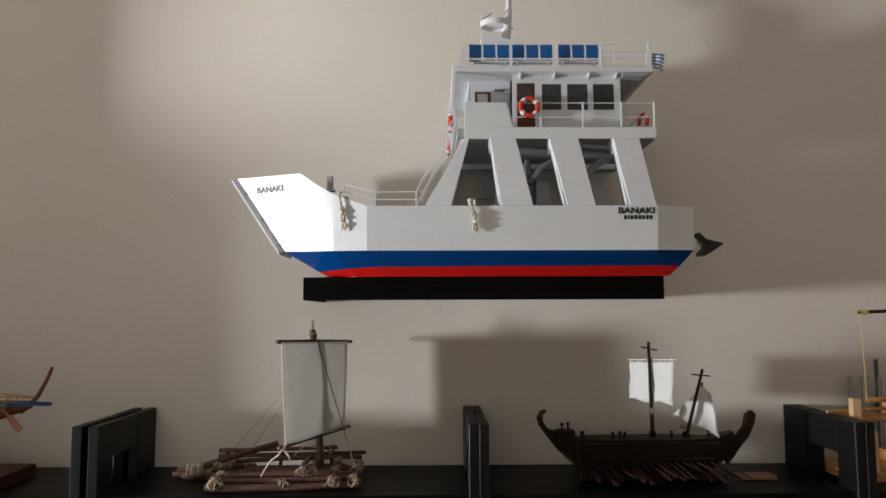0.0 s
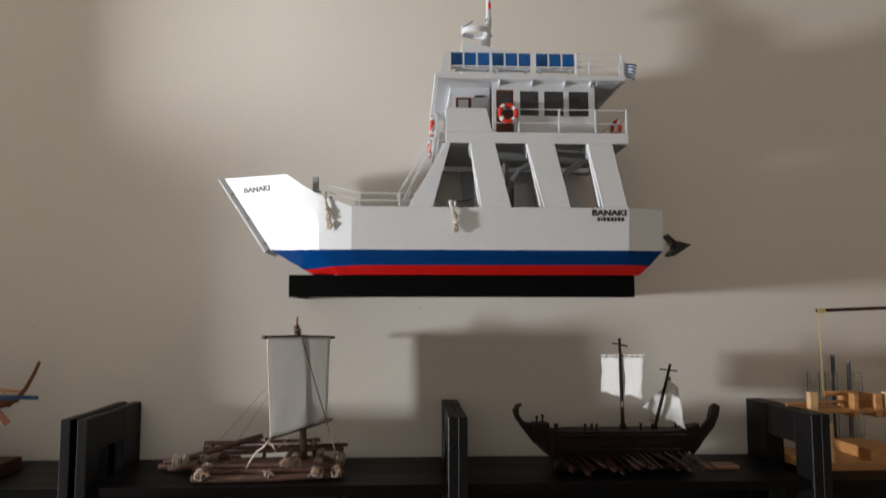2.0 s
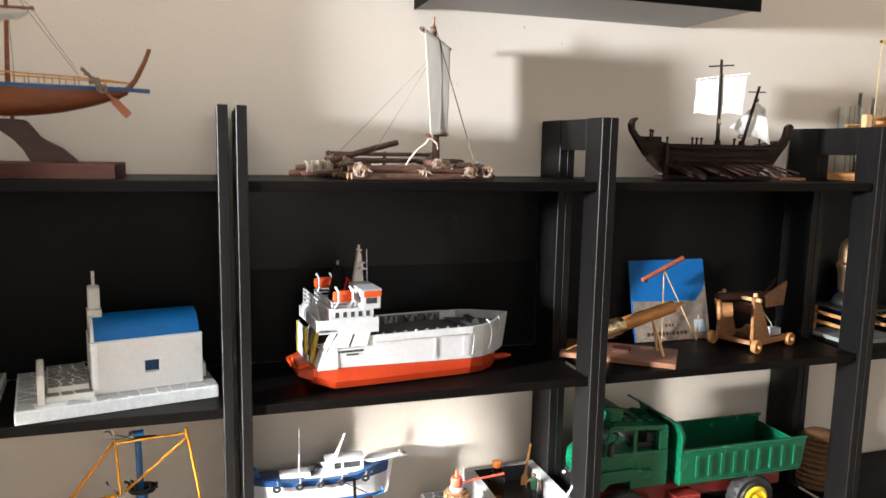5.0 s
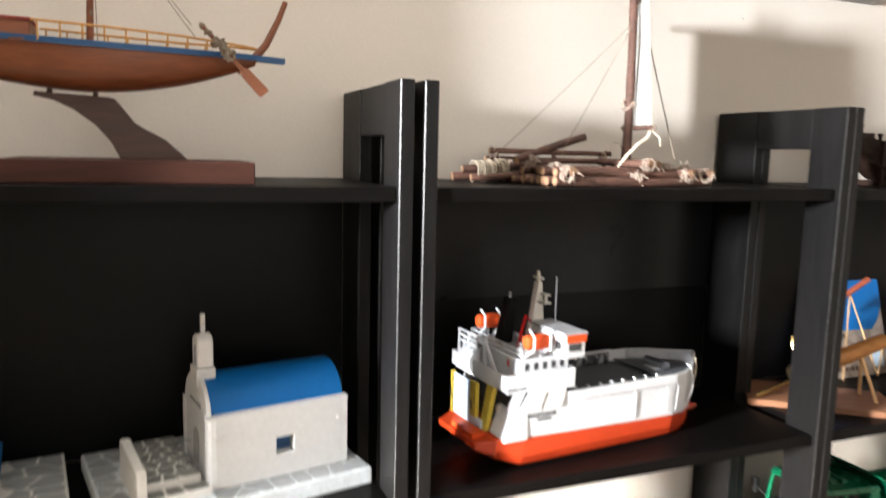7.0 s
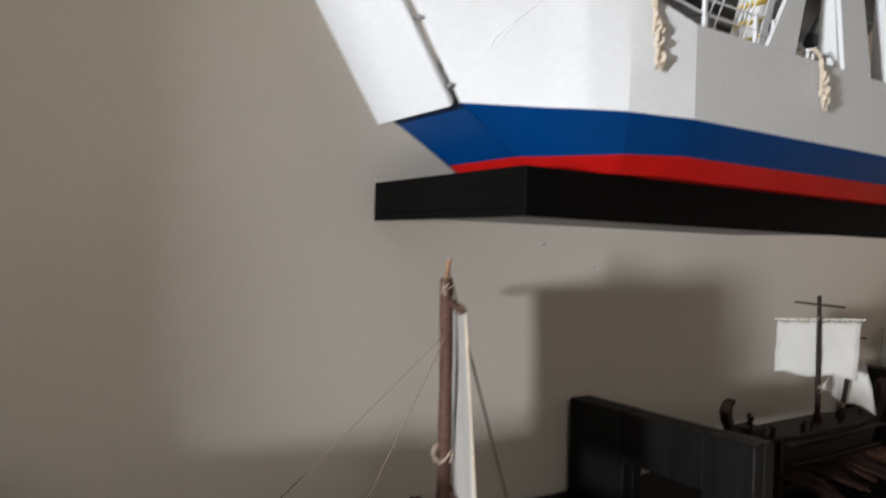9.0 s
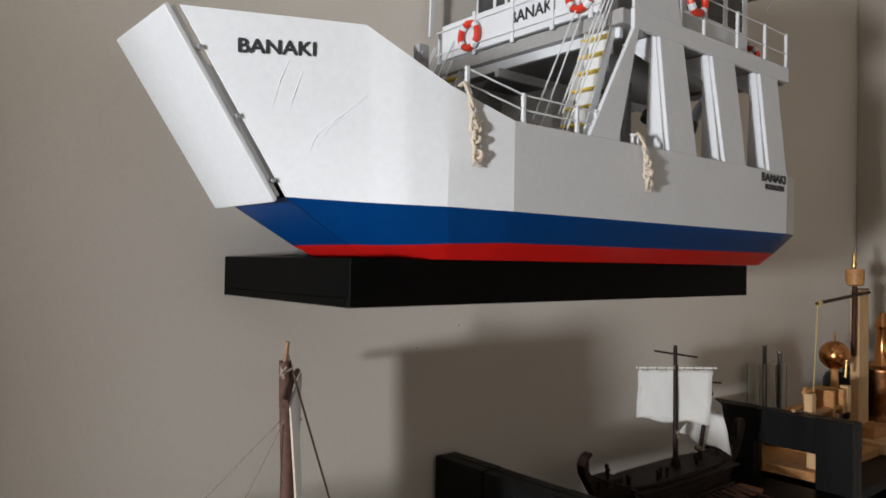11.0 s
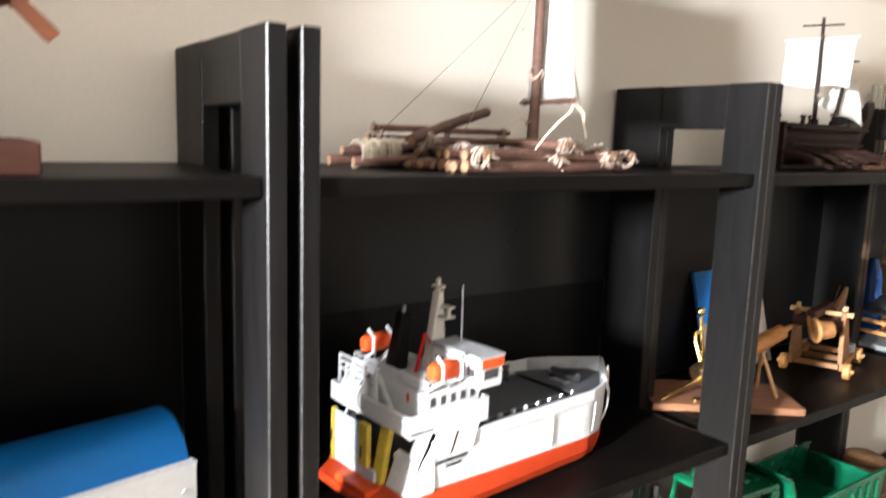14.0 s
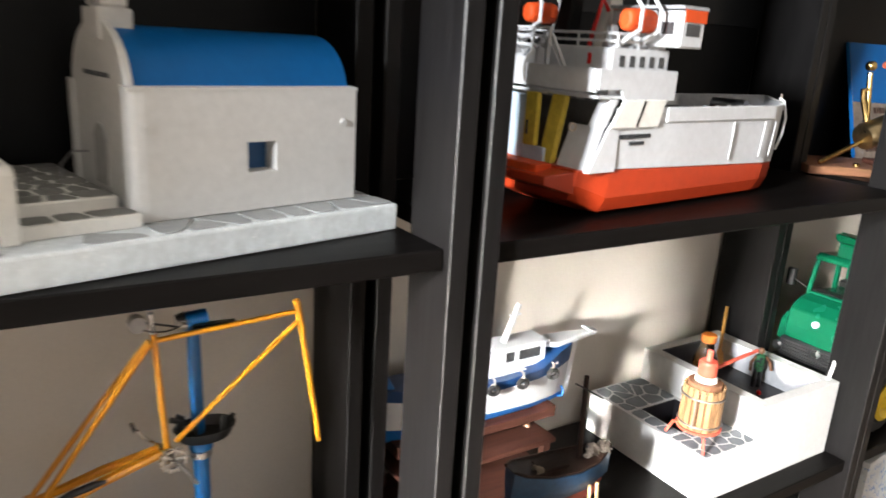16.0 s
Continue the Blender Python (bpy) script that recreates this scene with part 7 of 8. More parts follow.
    beam("stock", (0.850, 1.915, 0.878), (1.075, 1.985, 0.862), 0.020, 0.018, STANDTOP, lab="dark stained stock")
    beam("arm", (1.020, 1.965, 0.845), (1.105, 1.990, 0.905), 0.010, 0.010, DARKWOOD)
    part("sling_pouch", loft(B(), [[(1.050, 1.955, 0.862), (1.150, 1.985, 0.898), (1.150, 1.995, 0.898), (1.050, 1.970, 0.862)], [(1.056, 1.958, 0.828), (1.142, 1.985, 0.826), (1.142, 1.995, 0.826), (1.056, 1.970, 0.828)]]), OAK, c, "brown leather sling", bevel=0.002)
    part("cord", tube(B(), [(1.020, 1.945, 0.835), (1.050, 1.930, 0.790), (1.060, 1.935, 0.775)], 0.0016, 5), ROPE, c)
    part("stone_block", box(B(), 1.045, 1.078, 1.918, 1.945, 0.757, 0.778), GREY, c, bevel=0.003)


def B_wheel(o, ax):
    bm = B()
    u, v = frame_of(ax)
    loft(bm, [ring_of(o + ax * s, u, v, r, 20) for s, r in ((-0.006, 0.0060), (-0.006, 0.0175), (-0.004, 0.0184), (0.006, 0.0184), (0.008, 0.0175), (0.008, 0.0120), (0.006, 0.0110), (0.006, 0.0065), (0.010, 0.0060))])
    return bm


STILLGOLD = surface("pale_polished_copper", (0.76, 0.50, 0.29), 0.34, metal=1.0, grain=0.12, fine=90, coarse=25, bump=0.08)


def copper_still():
    at = (1.375, 1.945, SH2)
    s = worldly(thing("small_bench", "low orange-brown wooden bench with slats", "bench", at), at)
    for x in (1.290, 1.450):
        for y in (1.885, 2.010):
            part("leg", box(B(), x, x + 0.010, y - 0.005, y + 0.005, 0.7345, 0.8120), PINE, s, bevel=0.0008)
    for z in (0.758, 0.786):
        for x in (1.2915, 1.4525):
            part("slat", box(B(), x, x + 0.006, 1.8906, 2.0044, z, z + 0.010), PINE, s)
    part("seat", box(B(), 1.284, 1.466, 1.876, 2.020, 0.8122, 0.8200), BLACK, s, "black bench top", bevel=0.001)
    part("base_sheet", box(B(), 1.276, 1.480, 1.862, 2.022, SH2 + 0.0005, 0.7340), surface("grey_glass_sheet", (0.28, 0.30, 0.30), 0.3), s, "grey sheet below the bench")
    at = (1.360, 1.945, 0.8202)
    k = worldly(thing("copper_still_model", "polished copper alembic still on a black bench", "vessel", at), at)
    part("pot", turned(B(), (1.360, 1.945, 0.8580), [(0.032, 0.0), (0.036, 0.004), (0.038, 0.040), (0.042, 0.064), (0.047, 0.078), (0.047, 0.086), (0.030, 0.090)], 24), STILLGOLD, k, "polished copper pot", smooth=True)
    part("head", turned(B(), (1.360, 1.945, 0.9482), [(0.040, 0), (0.0435, 0.004), (0.042, 0.010), (0.0435, 0.034), (0.038, 0.058), (0.026, 0.071), (0.012, 0.0770)], 24), STILLGOLD, k, "domed copper head", smooth=True)
    part("spout", turned(B(), (1.360, 1.945, 1.0255), [(0.010, 0), (0.006, 0.012), (0.009, 0.022), (0.004, 0.034), (0.002, 0.080)], 12), BRASS, k, smooth=True)
    part("burner", turned(B(), (1.360, 1.945, 0.8203), [(0.050, 0), (0.052, 0.008), (0.046, 0.022), (0.034, 0.036), (0.030, 0.0375)], 20), BLACK, k, smooth=True)
    solo("blue_bottle", turned(B(), (0, 0, 0), [(0.034, 0), (0.038, 0.006), (0.038, 0.105), (0.030, 0.128), (0.034, 0.150), (0.031, 0.176), (0.016, 0.196), (0.013, 0.212)], 20), surface("blue_glass", (0.01, 0.08, 0.32), 0.2), "blue bottle behind the copper still", "bottle", smooth=True, at=(1.462, 2.058, SH2))


def side_pieces():
    """Small things in the end bay."""
    at = (1.475, 1.900, SH2)
    l = worldly(thing("toy_windlass", "small brown wooden windlass with orange cap", "technical model", at), at)
    part("stand", box(B(), 1.495, 1.545, 1.825, 1.885, SH2 + 0.0005, 0.795), STANDTOP, l, bevel=0.002)
    part("drum", cyl(B(), (1.520, 1.820, 0.815), (1.520, 1.890, 0.815), 0.020, n=14), BLACK, l, smooth=True)
    part("cap", turned(B(), (1.520, 1.855, 0.8355), [(0.016, 0), (0.016, 0.018), (0.010, 0.024)], 14), ORANGE, l, "orange cap", smooth=True)
    part("arms", tube(B(), [(1.535, 1.835, 0.8360), (1.565, 1.825, 0.880), (1.595, 1.820, 0.895)], 0.0075, 7), DARKWOOD, l, smooth=True)
    solo("green_yellow_toy", box(box(B(), -0.035, 0.035, -0.02, 0.02, 0.0003, 0.016), -0.03, 0.028, -0.015, 0.015, 0.0161, 0.040, slot=1), [YELLOW, surface("bottle_green", (0.01, 0.22, 0.13), 0.35)], "small green and yellow plastic toy", "toy", at=(1.70, 1.83, SH2), rz=20, bevel=0.003)


chapel_model()
cottage_model()
cargo_ship()
steam_cannon()
crossbow_arm()
picture_book()
catapult()
copper_still()
side_pieces()


# ---- things on the lowest shelves ----
BIKE = surface("amber_yellow_enamel", (0.66, 0.27, 0.012), 0.3, grain=0.06, fine=120, coarse=30, bump=0.04, coat=0.3)
STANDBLUE = surface("bright_blue_enamel", (0.006, 0.135, 0.40), 0.3, grain=0.06, fine=100, coarse=20, bump=0.05, coat=0.3)
SILVER = surface("bright_alloy", (0.62, 0.62, 0.62), 0.28, metal=1.0, grain=0.15, fine=160, coarse=50)
RUBBER = surface("black_rubber", (0.016, 0.016, 0.017), 0.6, grain=0.2, fine=150, coarse=40, bump=0.2)
MARINE = surface("deep_marine_blue_paint", (0.008, 0.052, 0.17), 0.38, grain=0.12, fine=110, coarse=25)
BOATBLUE = surface("clear_blue_boot_stripe", (0.008, 0.13, 0.42), 0.4, grain=0.06, fine=110, coarse=25)
NAVY = surface("dull_navy_paint", (0.010, 0.050, 0.115), 0.45, grain=0.25, fine=110, coarse=25, bump=0.2)
BRICKRED = surface("brick_red_paint", (0.22, 0.045, 0.03), 0.5, grain=0.2, fine=110, coarse=25)
PRESSRED = surface("coral_red_enamel", (0.66, 0.10, 0.06), 0.4, grain=0.08, fine=110, coarse=25)
AMBER = surface("amber_bottle", (0.42, 0.11, 0.02), 0.15, grain=0.15, fine=60, coarse=20, bump=0.02, coat=0.5)
TANKBLACK = surface("dark_tank_interior", (0.020, 0.018, 0.022), 0.5, grain=0.35, fine=110, coarse=20, bump=0.2)
TRUCKGREEN = surface("green_moulded_plastic", (0.002, 0.088, 0.042), 0.26, grain=0.05, fine=60, coarse=10, bump=0.03)
CHASSIS = surface("red_brown_plastic", (0.20, 0.022, 0.018), 0.4, grain=0.08, fine=100, coarse=20)
GREYTWINE = surface("weathered_twine", (0.13, 0.105, 0.085), 0.9, grain=0.3, fine=400, coarse=90, bump=0.5)
DOLLGREEN = surface("green_painted_clay", (0.03, 0.16, 0.06), 0.6, grain=0.25, fine=140, coarse=60, worn=(0.02, 0.02, 0.03), worn_at=(0.5, 0.56))
WICKER = surface("brown_willow", (0.20, 0.10, 0.045), 0.6, grain=0.3, fine=150, coarse=40, bump=0.3)
PRINT = surface("pale_printed_paper", (0.62, 0.66, 0.70), 0.5, grain=0.12, fine=70, coarse=22, worn=(0.10, 0.25, 0.55), worn_at=(0.54, 0.58))


def bicycle():
    at = (-0.632, 1.960, SH3)
    s = worldly(thing("repair_stand", "blue enamelled miniature bicycle repair stand", "bicycle stand", at), at)
    x, y = -0.632, 1.974
    part("foot_plate", turned(B(), (x, y, SH3 + 0.0005), [(0.070, 0), (0.072, 0.004), (0.060, 0.008), (0.015, 0.012)], 24), STANDBLUE, s, smooth=True)
    part("lower_pole", cyl(B(), (x, y, SH3 + 0.0126), (x, y, 0.468), 0.0090, n=16), STANDBLUE, s, smooth=True)
    part("upper_pole", cyl(B(), (x - 0.002, y, 0.4684), (x - 0.004, y, 0.602), 0.0072, n=16), STANDBLUE, s, smooth=True)
    part("pole_collar", turned(B(), (x, y, 0.449), [(0.0092, 0), (0.0118, 0.002), (0.0118, 0.009), (0.0092, 0.010)], 18), SILVER, s, "silver clamp ring", smooth=True)
    part("blue_collar", turned(B(), (x, y, 0.4595), [(0.0092, 0), (0.0128, 0.001), (0.0128, 0.010), (0.009, 0.012)], 18), STANDBLUE, s, smooth=True)
    tray = part("tool_tray", loft(B(), [[(x + a * math.cos(t) * 0.9 + 0.002, y - 0.012 + a * 0.62 * math.sin(t), z) for t in [k * math.pi / 10 for k in range(20)]] for a, z in ((0.012, 0.4740), (0.030, 0.4800), (0.037, 0.4930), (0.034, 0.4930), (0.027, 0.4835), (0.010, 0.4800))]), BLACK, s, "black round tool tray", smooth=True)
    for dx, dy, h, lean in ((-0.027, -0.020, 0.026, -0.010), (-0.012, -0.030, 0.018, -0.012), (0.022, -0.024, 0.020, 0.002), (0.036, -0.012, 0.014, 0.001), (-0.020, 0.004, 0.018, -0.006)):
        part("tool_hook", tube(B(), [(x + dx * 0.9, y + dy * 0.8, 0.4840), (x + dx * 0.9, y + dy * 0.8, 0.484 + h * 0.8), (x + dx * 0.9 + lean, y + dy * 0.8, 0.484 + h)], 0.0032, 6), BLACK, tray, smooth=True)
    part("clamp_head", cyl(B(), (x - 0.012, y - 0.004, 0.6120), (x + 0.010, y - 0.004, 0.6150), 0.0105, 0.0090, 14), STANDBLUE, s, "blue clamp housing", smooth=True)
    part("clamp_knob", cyl(B(), (x - 0.0215, y - 0.004, 0.6130), (x - 0.0125, y - 0.004, 0.6135), 0.0080, 0.0104, 12), SILVER, s, "ribbed silver knob", smooth=True)
    part("clamp_jaw", prism(B(), [(x - 0.010, 0.6040), (x + 0.034, 0.6045), (x + 0.038, 0.6110), (x + 0.012, 0.6120), (x - 0.008, 0.6120)], "y", y - 0.022, y - 0.0095), BLACK, s, "black clamp jaw", bevel=0.0015)
    part("clamp_arm", cyl(B(), (x - 0.020, y - 0.010, 0.6100), (x - 0.056, y - 0.013, 0.6220), 0.0012, n=6), BLACK, s)
    at = (-0.640, 1.950, 0.5)
    b = worldly(thing("bicycle_frame", "amber-yellow miniature bicycle frame clamped in a stand", "bicycle frame", at), at)
    yb = 1.945
    PLACED[b] = Matrix.Translation((0.0, 0, 0.0105)) @ PLACED[b]

    def P(px, pz, dy=0.0):
        return Vector((px, yb + dy, pz))
    seat, head, bb = P(-0.680, 0.604), P(-0.533, 0.6185), P(-0.673, 0.474)
    part("seat_tube", cyl(B(), seat, bb, 0.0033, n=10), BIKE, b, smooth=True)
    part("top_tube", cyl(B(), P(-0.6795, 0.5965), P(-0.5315, 0.6055), 0.0029, n=10), BIKE, b, smooth=True)
    part("down_tube", cyl(B(), P(-0.664, 0.481), P(-0.5280, 0.596), 0.0030, n=10), BIKE, b, smooth=True)
    part("head_tube", cyl(B(), head, P(-0.5255, 0.578), 0.0042, 0.0040, 12), BIKE, b, smooth=True)
    part("fork_blade", tube(B(), [P(-0.5255, 0.5775), P(-0.518, 0.530), P(-0.509, 0.470), P(-0.505, 0.440)], [0.0034, 0.0034, 0.0031, 0.0028], 10), BIKE, b, smooth=True)
    for d in (-0.010, 0.010):
        part("seat_stay", tube(B(), [P(-0.684, 0.596, d * 0.4), P(-0.735, 0.530, d), P(-0.798, 0.446, d * 1.5)], 0.0030, 8), BIKE, b, smooth=True)
        part("chain_stay", tube(B(), [P(-0.680, 0.474, d * 0.5), P(-0.735, 0.461, d), P(-0.800, 0.440, d * 1.5)], [0.0048, 0.0050, 0.0044], 8), BIKE, b, smooth=True)
        part("dropout", prism(B(), [(-0.808, 0.434), (-0.796, 0.436), (-0.793, 0.449), (-0.803, 0.450)], "y", yb + d * 1.5 - 0.001, yb + d * 1.5 + 0.001), BIKE, b)
    part("bottom_bracket", cyl(B(), P(-0.673, 0.470, -0.010), P(-0.673, 0.470, 0.010), 0.0062, n=14), SILVER, b, smooth=True)
    bm = B()
    for k in range(14):
        a = 2 * math.pi * k / 14
        box(bm, 0.0125, 0.0150, -0.0013, 0.0013, -0.001, 0.001, Matrix.Translation(P(-0.669, 0.468, -0.0132)) @ Matrix.Rotation(math.pi / 2, 4, "X") @ Matrix.Rotation(a, 4, "Z"))
    torus(bm, P(-0.669, 0.468, -0.0132), (0, 1, 0), 0.0112, 0.0020, 20, 6)
    for k in range(5):
        a = 2 * math.pi * k / 5
        cyl(bm, P(-0.669, 0.468, -0.0132), P(-0.669 + 0.011 * math.cos(a), 0.468 + 0.011 * math.sin(a), -0.0132), 0.0018, n=5)
    part("chainring", bm, SILVER, b, "silver toothed chainring")
    part("crank_arm", tube(B(), [P(-0.669, 0.468, -0.0168), P(-0.657, 0.452, -0.0175), P(-0.648, 0.436, -0.0180)], 0.0022, 7), SILVER, b, smooth=True)
    part("crank_arm", tube(B(), [P(-0.676, 0.472, 0.0120), P(-0.690, 0.484, 0.0125), P(-0.700, 0.496, 0.0130)], 0.0020, 7), SILVER, b, smooth=True)
    part("pedal_stub", cyl(B(), P(-0.6995, 0.492, 0.0165), P(-0.7035, 0.503, 0.0165), 0.0022, n=6), BLACK, b)
    part("chain_guard", loft(B(), [ring_of(P(px, pz, -0.016), Vector((0, 1, 0)), Vector((-0.3, 0, 1)), r, 8) for px, pz, r in ((-0.785, 0.452, 0.0015), (-0.765, 0.459, 0.0038), (-0.745, 0.463, 0.0038), (-0.733, 0.464, 0.0015))]), BLACK, b, "black chain strip", smooth=True)
    part("seat_clamp", cyl(B(), P(-0.6945, 0.6170, -0.006), P(-0.6945, 0.6170, 0.006), 0.0085, n=12), STEEL, b, "steel seat clamp", smooth=True)
    part("seat_pin", cyl(B(), P(-0.6805, 0.6045), P(-0.6815, 0.6260), 0.0030, n=8), SILVER, b, smooth=True)
    part("cable", tube(B(), sag(P(-0.690, 0.6120, -0.006), P(-0.648, 0.6155, -0.008), 0.006), 0.0009, 5), BLACK, b, "thin black cable")


def fishing_boat():
    yc = 2.026
    at = (-0.19, yc, SH3)
    t = worldly(thing("boat_stand", "brown wooden display table with legs", "display stand", at), at)
    part("ground_board", box(B(), -0.385, -0.100, 1.936, 2.090, SH3 + 0.0005, SH3 + 0.014), STANDTOP, t, "red-brown base board", bevel=0.001)
    part("plank", box(B(), -0.372, -0.108, 1.967, 2.078, 0.3290, 0.3375), STANDTOP, t, "brown wide plank", bevel=0.001)
    for x in (-0.355, -0.122):
        for y in (1.976, 2.066):
            part("leg", box(B(), x - 0.006, x + 0.006, y - 0.006, y + 0.006, SH3 + 0.0142, 0.3288), STANDTOP, t)
    for x in (-0.330, -0.128):
        part("post", turned(B(), (x, yc - 0.012, 0.3377), [(0.0060, 0), (0.0045, 0.004), (0.0045, 0.013), (0.0060, 0.0165)], 12), OAK, t, smooth=True)
    part("cradle", prism(B(), [(-0.368, 0.3544), (-0.088, 0.3544), (-0.088, 0.3730), (-0.100, 0.3730), (-0.118, 0.3680), (-0.340, 0.3680), (-0.352, 0.3730), (-0.368, 0.3730)], "y", yc - 0.030, yc + 0.030), STANDTOP, t, "notched brown cradle", bevel=0.001)
    at = (-0.19, yc, 0.38)
    LOW = Matrix.Translation((0, 0, -0.012))
    b = worldly(thing("fishing_boat_model", "white and blue Greek fishing boat on brown stand", "boat model", at), at)
    PLACED[b] = PLACED[b] @ LOW @ Matrix.Translation((0, 0, 0.383)) @ Matrix.Diagonal((1, 1, 0.89, 1)) @ Matrix.Translation((0, 0, -0.383))
    st = [(-0.378, 0.012), (-0.350, 0.028), (-0.290, 0.036), (-0.200, 0.039), (-0.130, 0.036), (-0.085, 0.024), (-0.060, 0.010), (-0.0520, 0.0025)]

    def sheer(x):
        return 0.4640 + 0.45 * (x + 0.20) ** 2 + 0.014 * max(0, min(1, (x + 0.135) / 0.05))

    def band(x):
        return 0.4470 + 0.35 * (x + 0.20) ** 2

    def skin(z_of, inset):
        rings = []
        for x, hb in st:
            zs = z_of(x)
            ring = []
            for z in zs:
                u = min(max((z - 0.3820) / (sheer(x) - 0.3820), 0.0), 1.0)
                ring.append((x + (0.012 * u if x < -0.37 else 0) * -1 + (0.010 * u if x > -0.07 else 0), yc - (hb * (0.35 + 0.65 * u ** 0.55) + inset), z))
            rings.append(ring + [(p[0], 2 * yc - p[1], p[2]) for p in ring[::-1]])
        return loft(B(), rings)
    part("boot_stripe", skin(lambda x: [0.3825, 0.3890, 0.3990 - 0.04 * (x + 0.2)], 0.0), BOATBLUE, b, "clear blue bottom stripe", smooth=True)
    part("hull", skin(lambda x: [0.3992 - 0.04 * (x + 0.2), 0.410, 0.425, band(x)], 0.0006), WHITE, b, "white hull side", smooth=True)
    part("gunwale_band", skin(lambda x: [band(x) + 0.0002, band(x) * 0.5 + sheer(x) * 0.5, sheer(x)], 0.0012), MARINE, b, "dark blue gunwale band", smooth=True)
    part("stern_post", prism(B(), [(-0.386, 0.478), (-0.372, 0.462), (-0.363, 0.470), (-0.378, 0.500), (-0.394, 0.507), (-0.392, 0.495)], "y", yc - 0.012, yc + 0.012), BOATBLUE, b, "bright blue raised stern", bevel=0.0015)
    part("stem", prism(B(), [(-0.0560, 0.386), (-0.0440, 0.386), (-0.0300, 0.490), (-0.0420, 0.490)], "y", yc - 0.0035, yc + 0.0035), WHITE, b, "white stem post", bevel=0.001)
    part("bowsprit", loft(B(), [[(x, yc + s * w, z + k) for s, k in ((-1, -0.004), (1, -0.004), (1, 0.004), (-1, 0.004))] for x, w, z in ((-0.108, 0.004, 0.4920), (-0.088, 0.020, 0.4935), (-0.045, 0.014, 0.4945), (-0.020, 0.0075, 0.4950), (0.006, 0.0065, 0.4955))]), WHITE, b, "white foredeck with bowsprit", bevel=0.0015)
    part("bow_bitt", box(B(), -0.0130, -0.0070, yc - 0.012, yc + 0.012, 0.4998, 0.5040), WHITE, b, bevel=0.0008)
    part("deck", box(B(), -0.350, -0.0900, yc - 0.026, yc + 0.026, 0.4625, 0.4665), WHITE, b, "white deck")
    cx0, cx1, cy, zb, zt = -0.200, -0.112, 0.018, 0.4670, 0.5050
    part("cabin_core", box(B(), cx0 + 0.003, cx1 - 0.003, yc - cy + 0.003, yc + cy - 0.003, zb, zt - 0.002), GLASSDARK, b, "dark cabin windows")
    bm = B()
    for s in (-1, 1):
        y0, y1 = sorted((yc + s * cy, yc + s * (cy - 0.0026)))
        box(bm, cx0, cx1, y0, y1, zb, zb + 0.013)
        box(bm, cx0, cx1, y0, y1, zt - 0.006, zt)
        for x, w in ((cx0, 0.014), (-0.168, 0.006), (cx1 - 0.007, 0.007)):
            box(bm, x, x + w, y0, y1, zb + 0.0131, zt - 0.0061)
    box(bm, cx0, cx0 + 0.0026, yc - cy + 0.0027, yc + cy - 0.0027, zb, zt)
    box(bm, cx1 - 0.0026, cx1, yc - cy + 0.0027, yc + cy - 0.0027, zb, zt)
    part("cabin", bm, WHITE, b, "white wheelhouse frame")
    part("cabin_roof", box(B(), cx0 - 0.008, cx1 + 0.004, yc - cy - 0.004, yc + cy + 0.004, zt + 0.0002, zt + 0.0042), WHITE, b, bevel=0.0012)
    part("windscreen_post", loft(B(), [[(x - w, yc - 0.020, z), (x + w, yc - 0.020, z), (x + w, yc - 0.014, z), (x - w, yc - 0.014, z)] for x, z, w in ((-0.206, 0.470, 0.011), (-0.209, 0.490, 0.004), (-0.212, 0.505, 0.009))]), WHITE, b)
    part("mast", tube(B(), [(-0.1800, yc, 0.5094), (-0.1660, yc, 0.5440), (-0.1560, yc, 0.5740)], [0.0052, 0.0046, 0.0040], 10), WHITE, b, "leaning white mast", smooth=True)
    part("mast_arm", box(B(), -0.1715, -0.1515, yc - 0.002, yc + 0.002, 0.5540, 0.5570), WHITE, b)
    part("aerial", cyl(B(), (-0.272, yc - 0.012, 0.4667), (-0.272, yc - 0.012, 0.607), 0.0022, 0.0018, 7), WHITE, b)
    part("engine_cover", box(B(), -0.320, -0.245, yc - 0.018, yc + 0.018, 0.4667, 0.4800), WHITE, b, bevel=0.002)
    part("winch", turned(B(), (-0.240, yc - 0.006, 0.4667), [(0.008, 0), (0.010, 0.004), (0.006, 0.012), (0.010, 0.020), (0.006, 0.026)], 12), BLACK, b, "small black winch", smooth=True)
    for k, x in enumerate((-0.330, -0.275, -0.224, -0.172, -0.110)):
        hb = 0.037 if x < -0.12 else 0.031
        y = yc - hb - 0.0075
        part("tyre_fender", torus(B(), (x, y, 0.4545), (0.15, 1, 0.1), 0.0072, 0.0038, 14, 7), RUBBER, b, "black tyre fender", smooth=True)
        part("fender_rope", tube(B(), [(x, y + 0.003, 0.4545), (x + 0.001, y, 0.464), (x + 0.003, y + 0.004, 0.471), (x + 0.001, y + 0.012, 0.4730)], 0.0014, 5), ROPE, b)
        part("rope_knot", knot(B(), (x, y + 0.001, 0.4620), 0.0040, 40 + k, 4, 0.0012), ROPE, b)
    part("anchor_hook", tube(B(), [(-0.064, yc - 0.006, 0.4100), (-0.058, yc - 0.010, 0.3960), (-0.062, yc - 0.012, 0.3870), (-0.070, yc - 0.012, 0.3890)], 0.0016, 6), BOATBLUE, b)


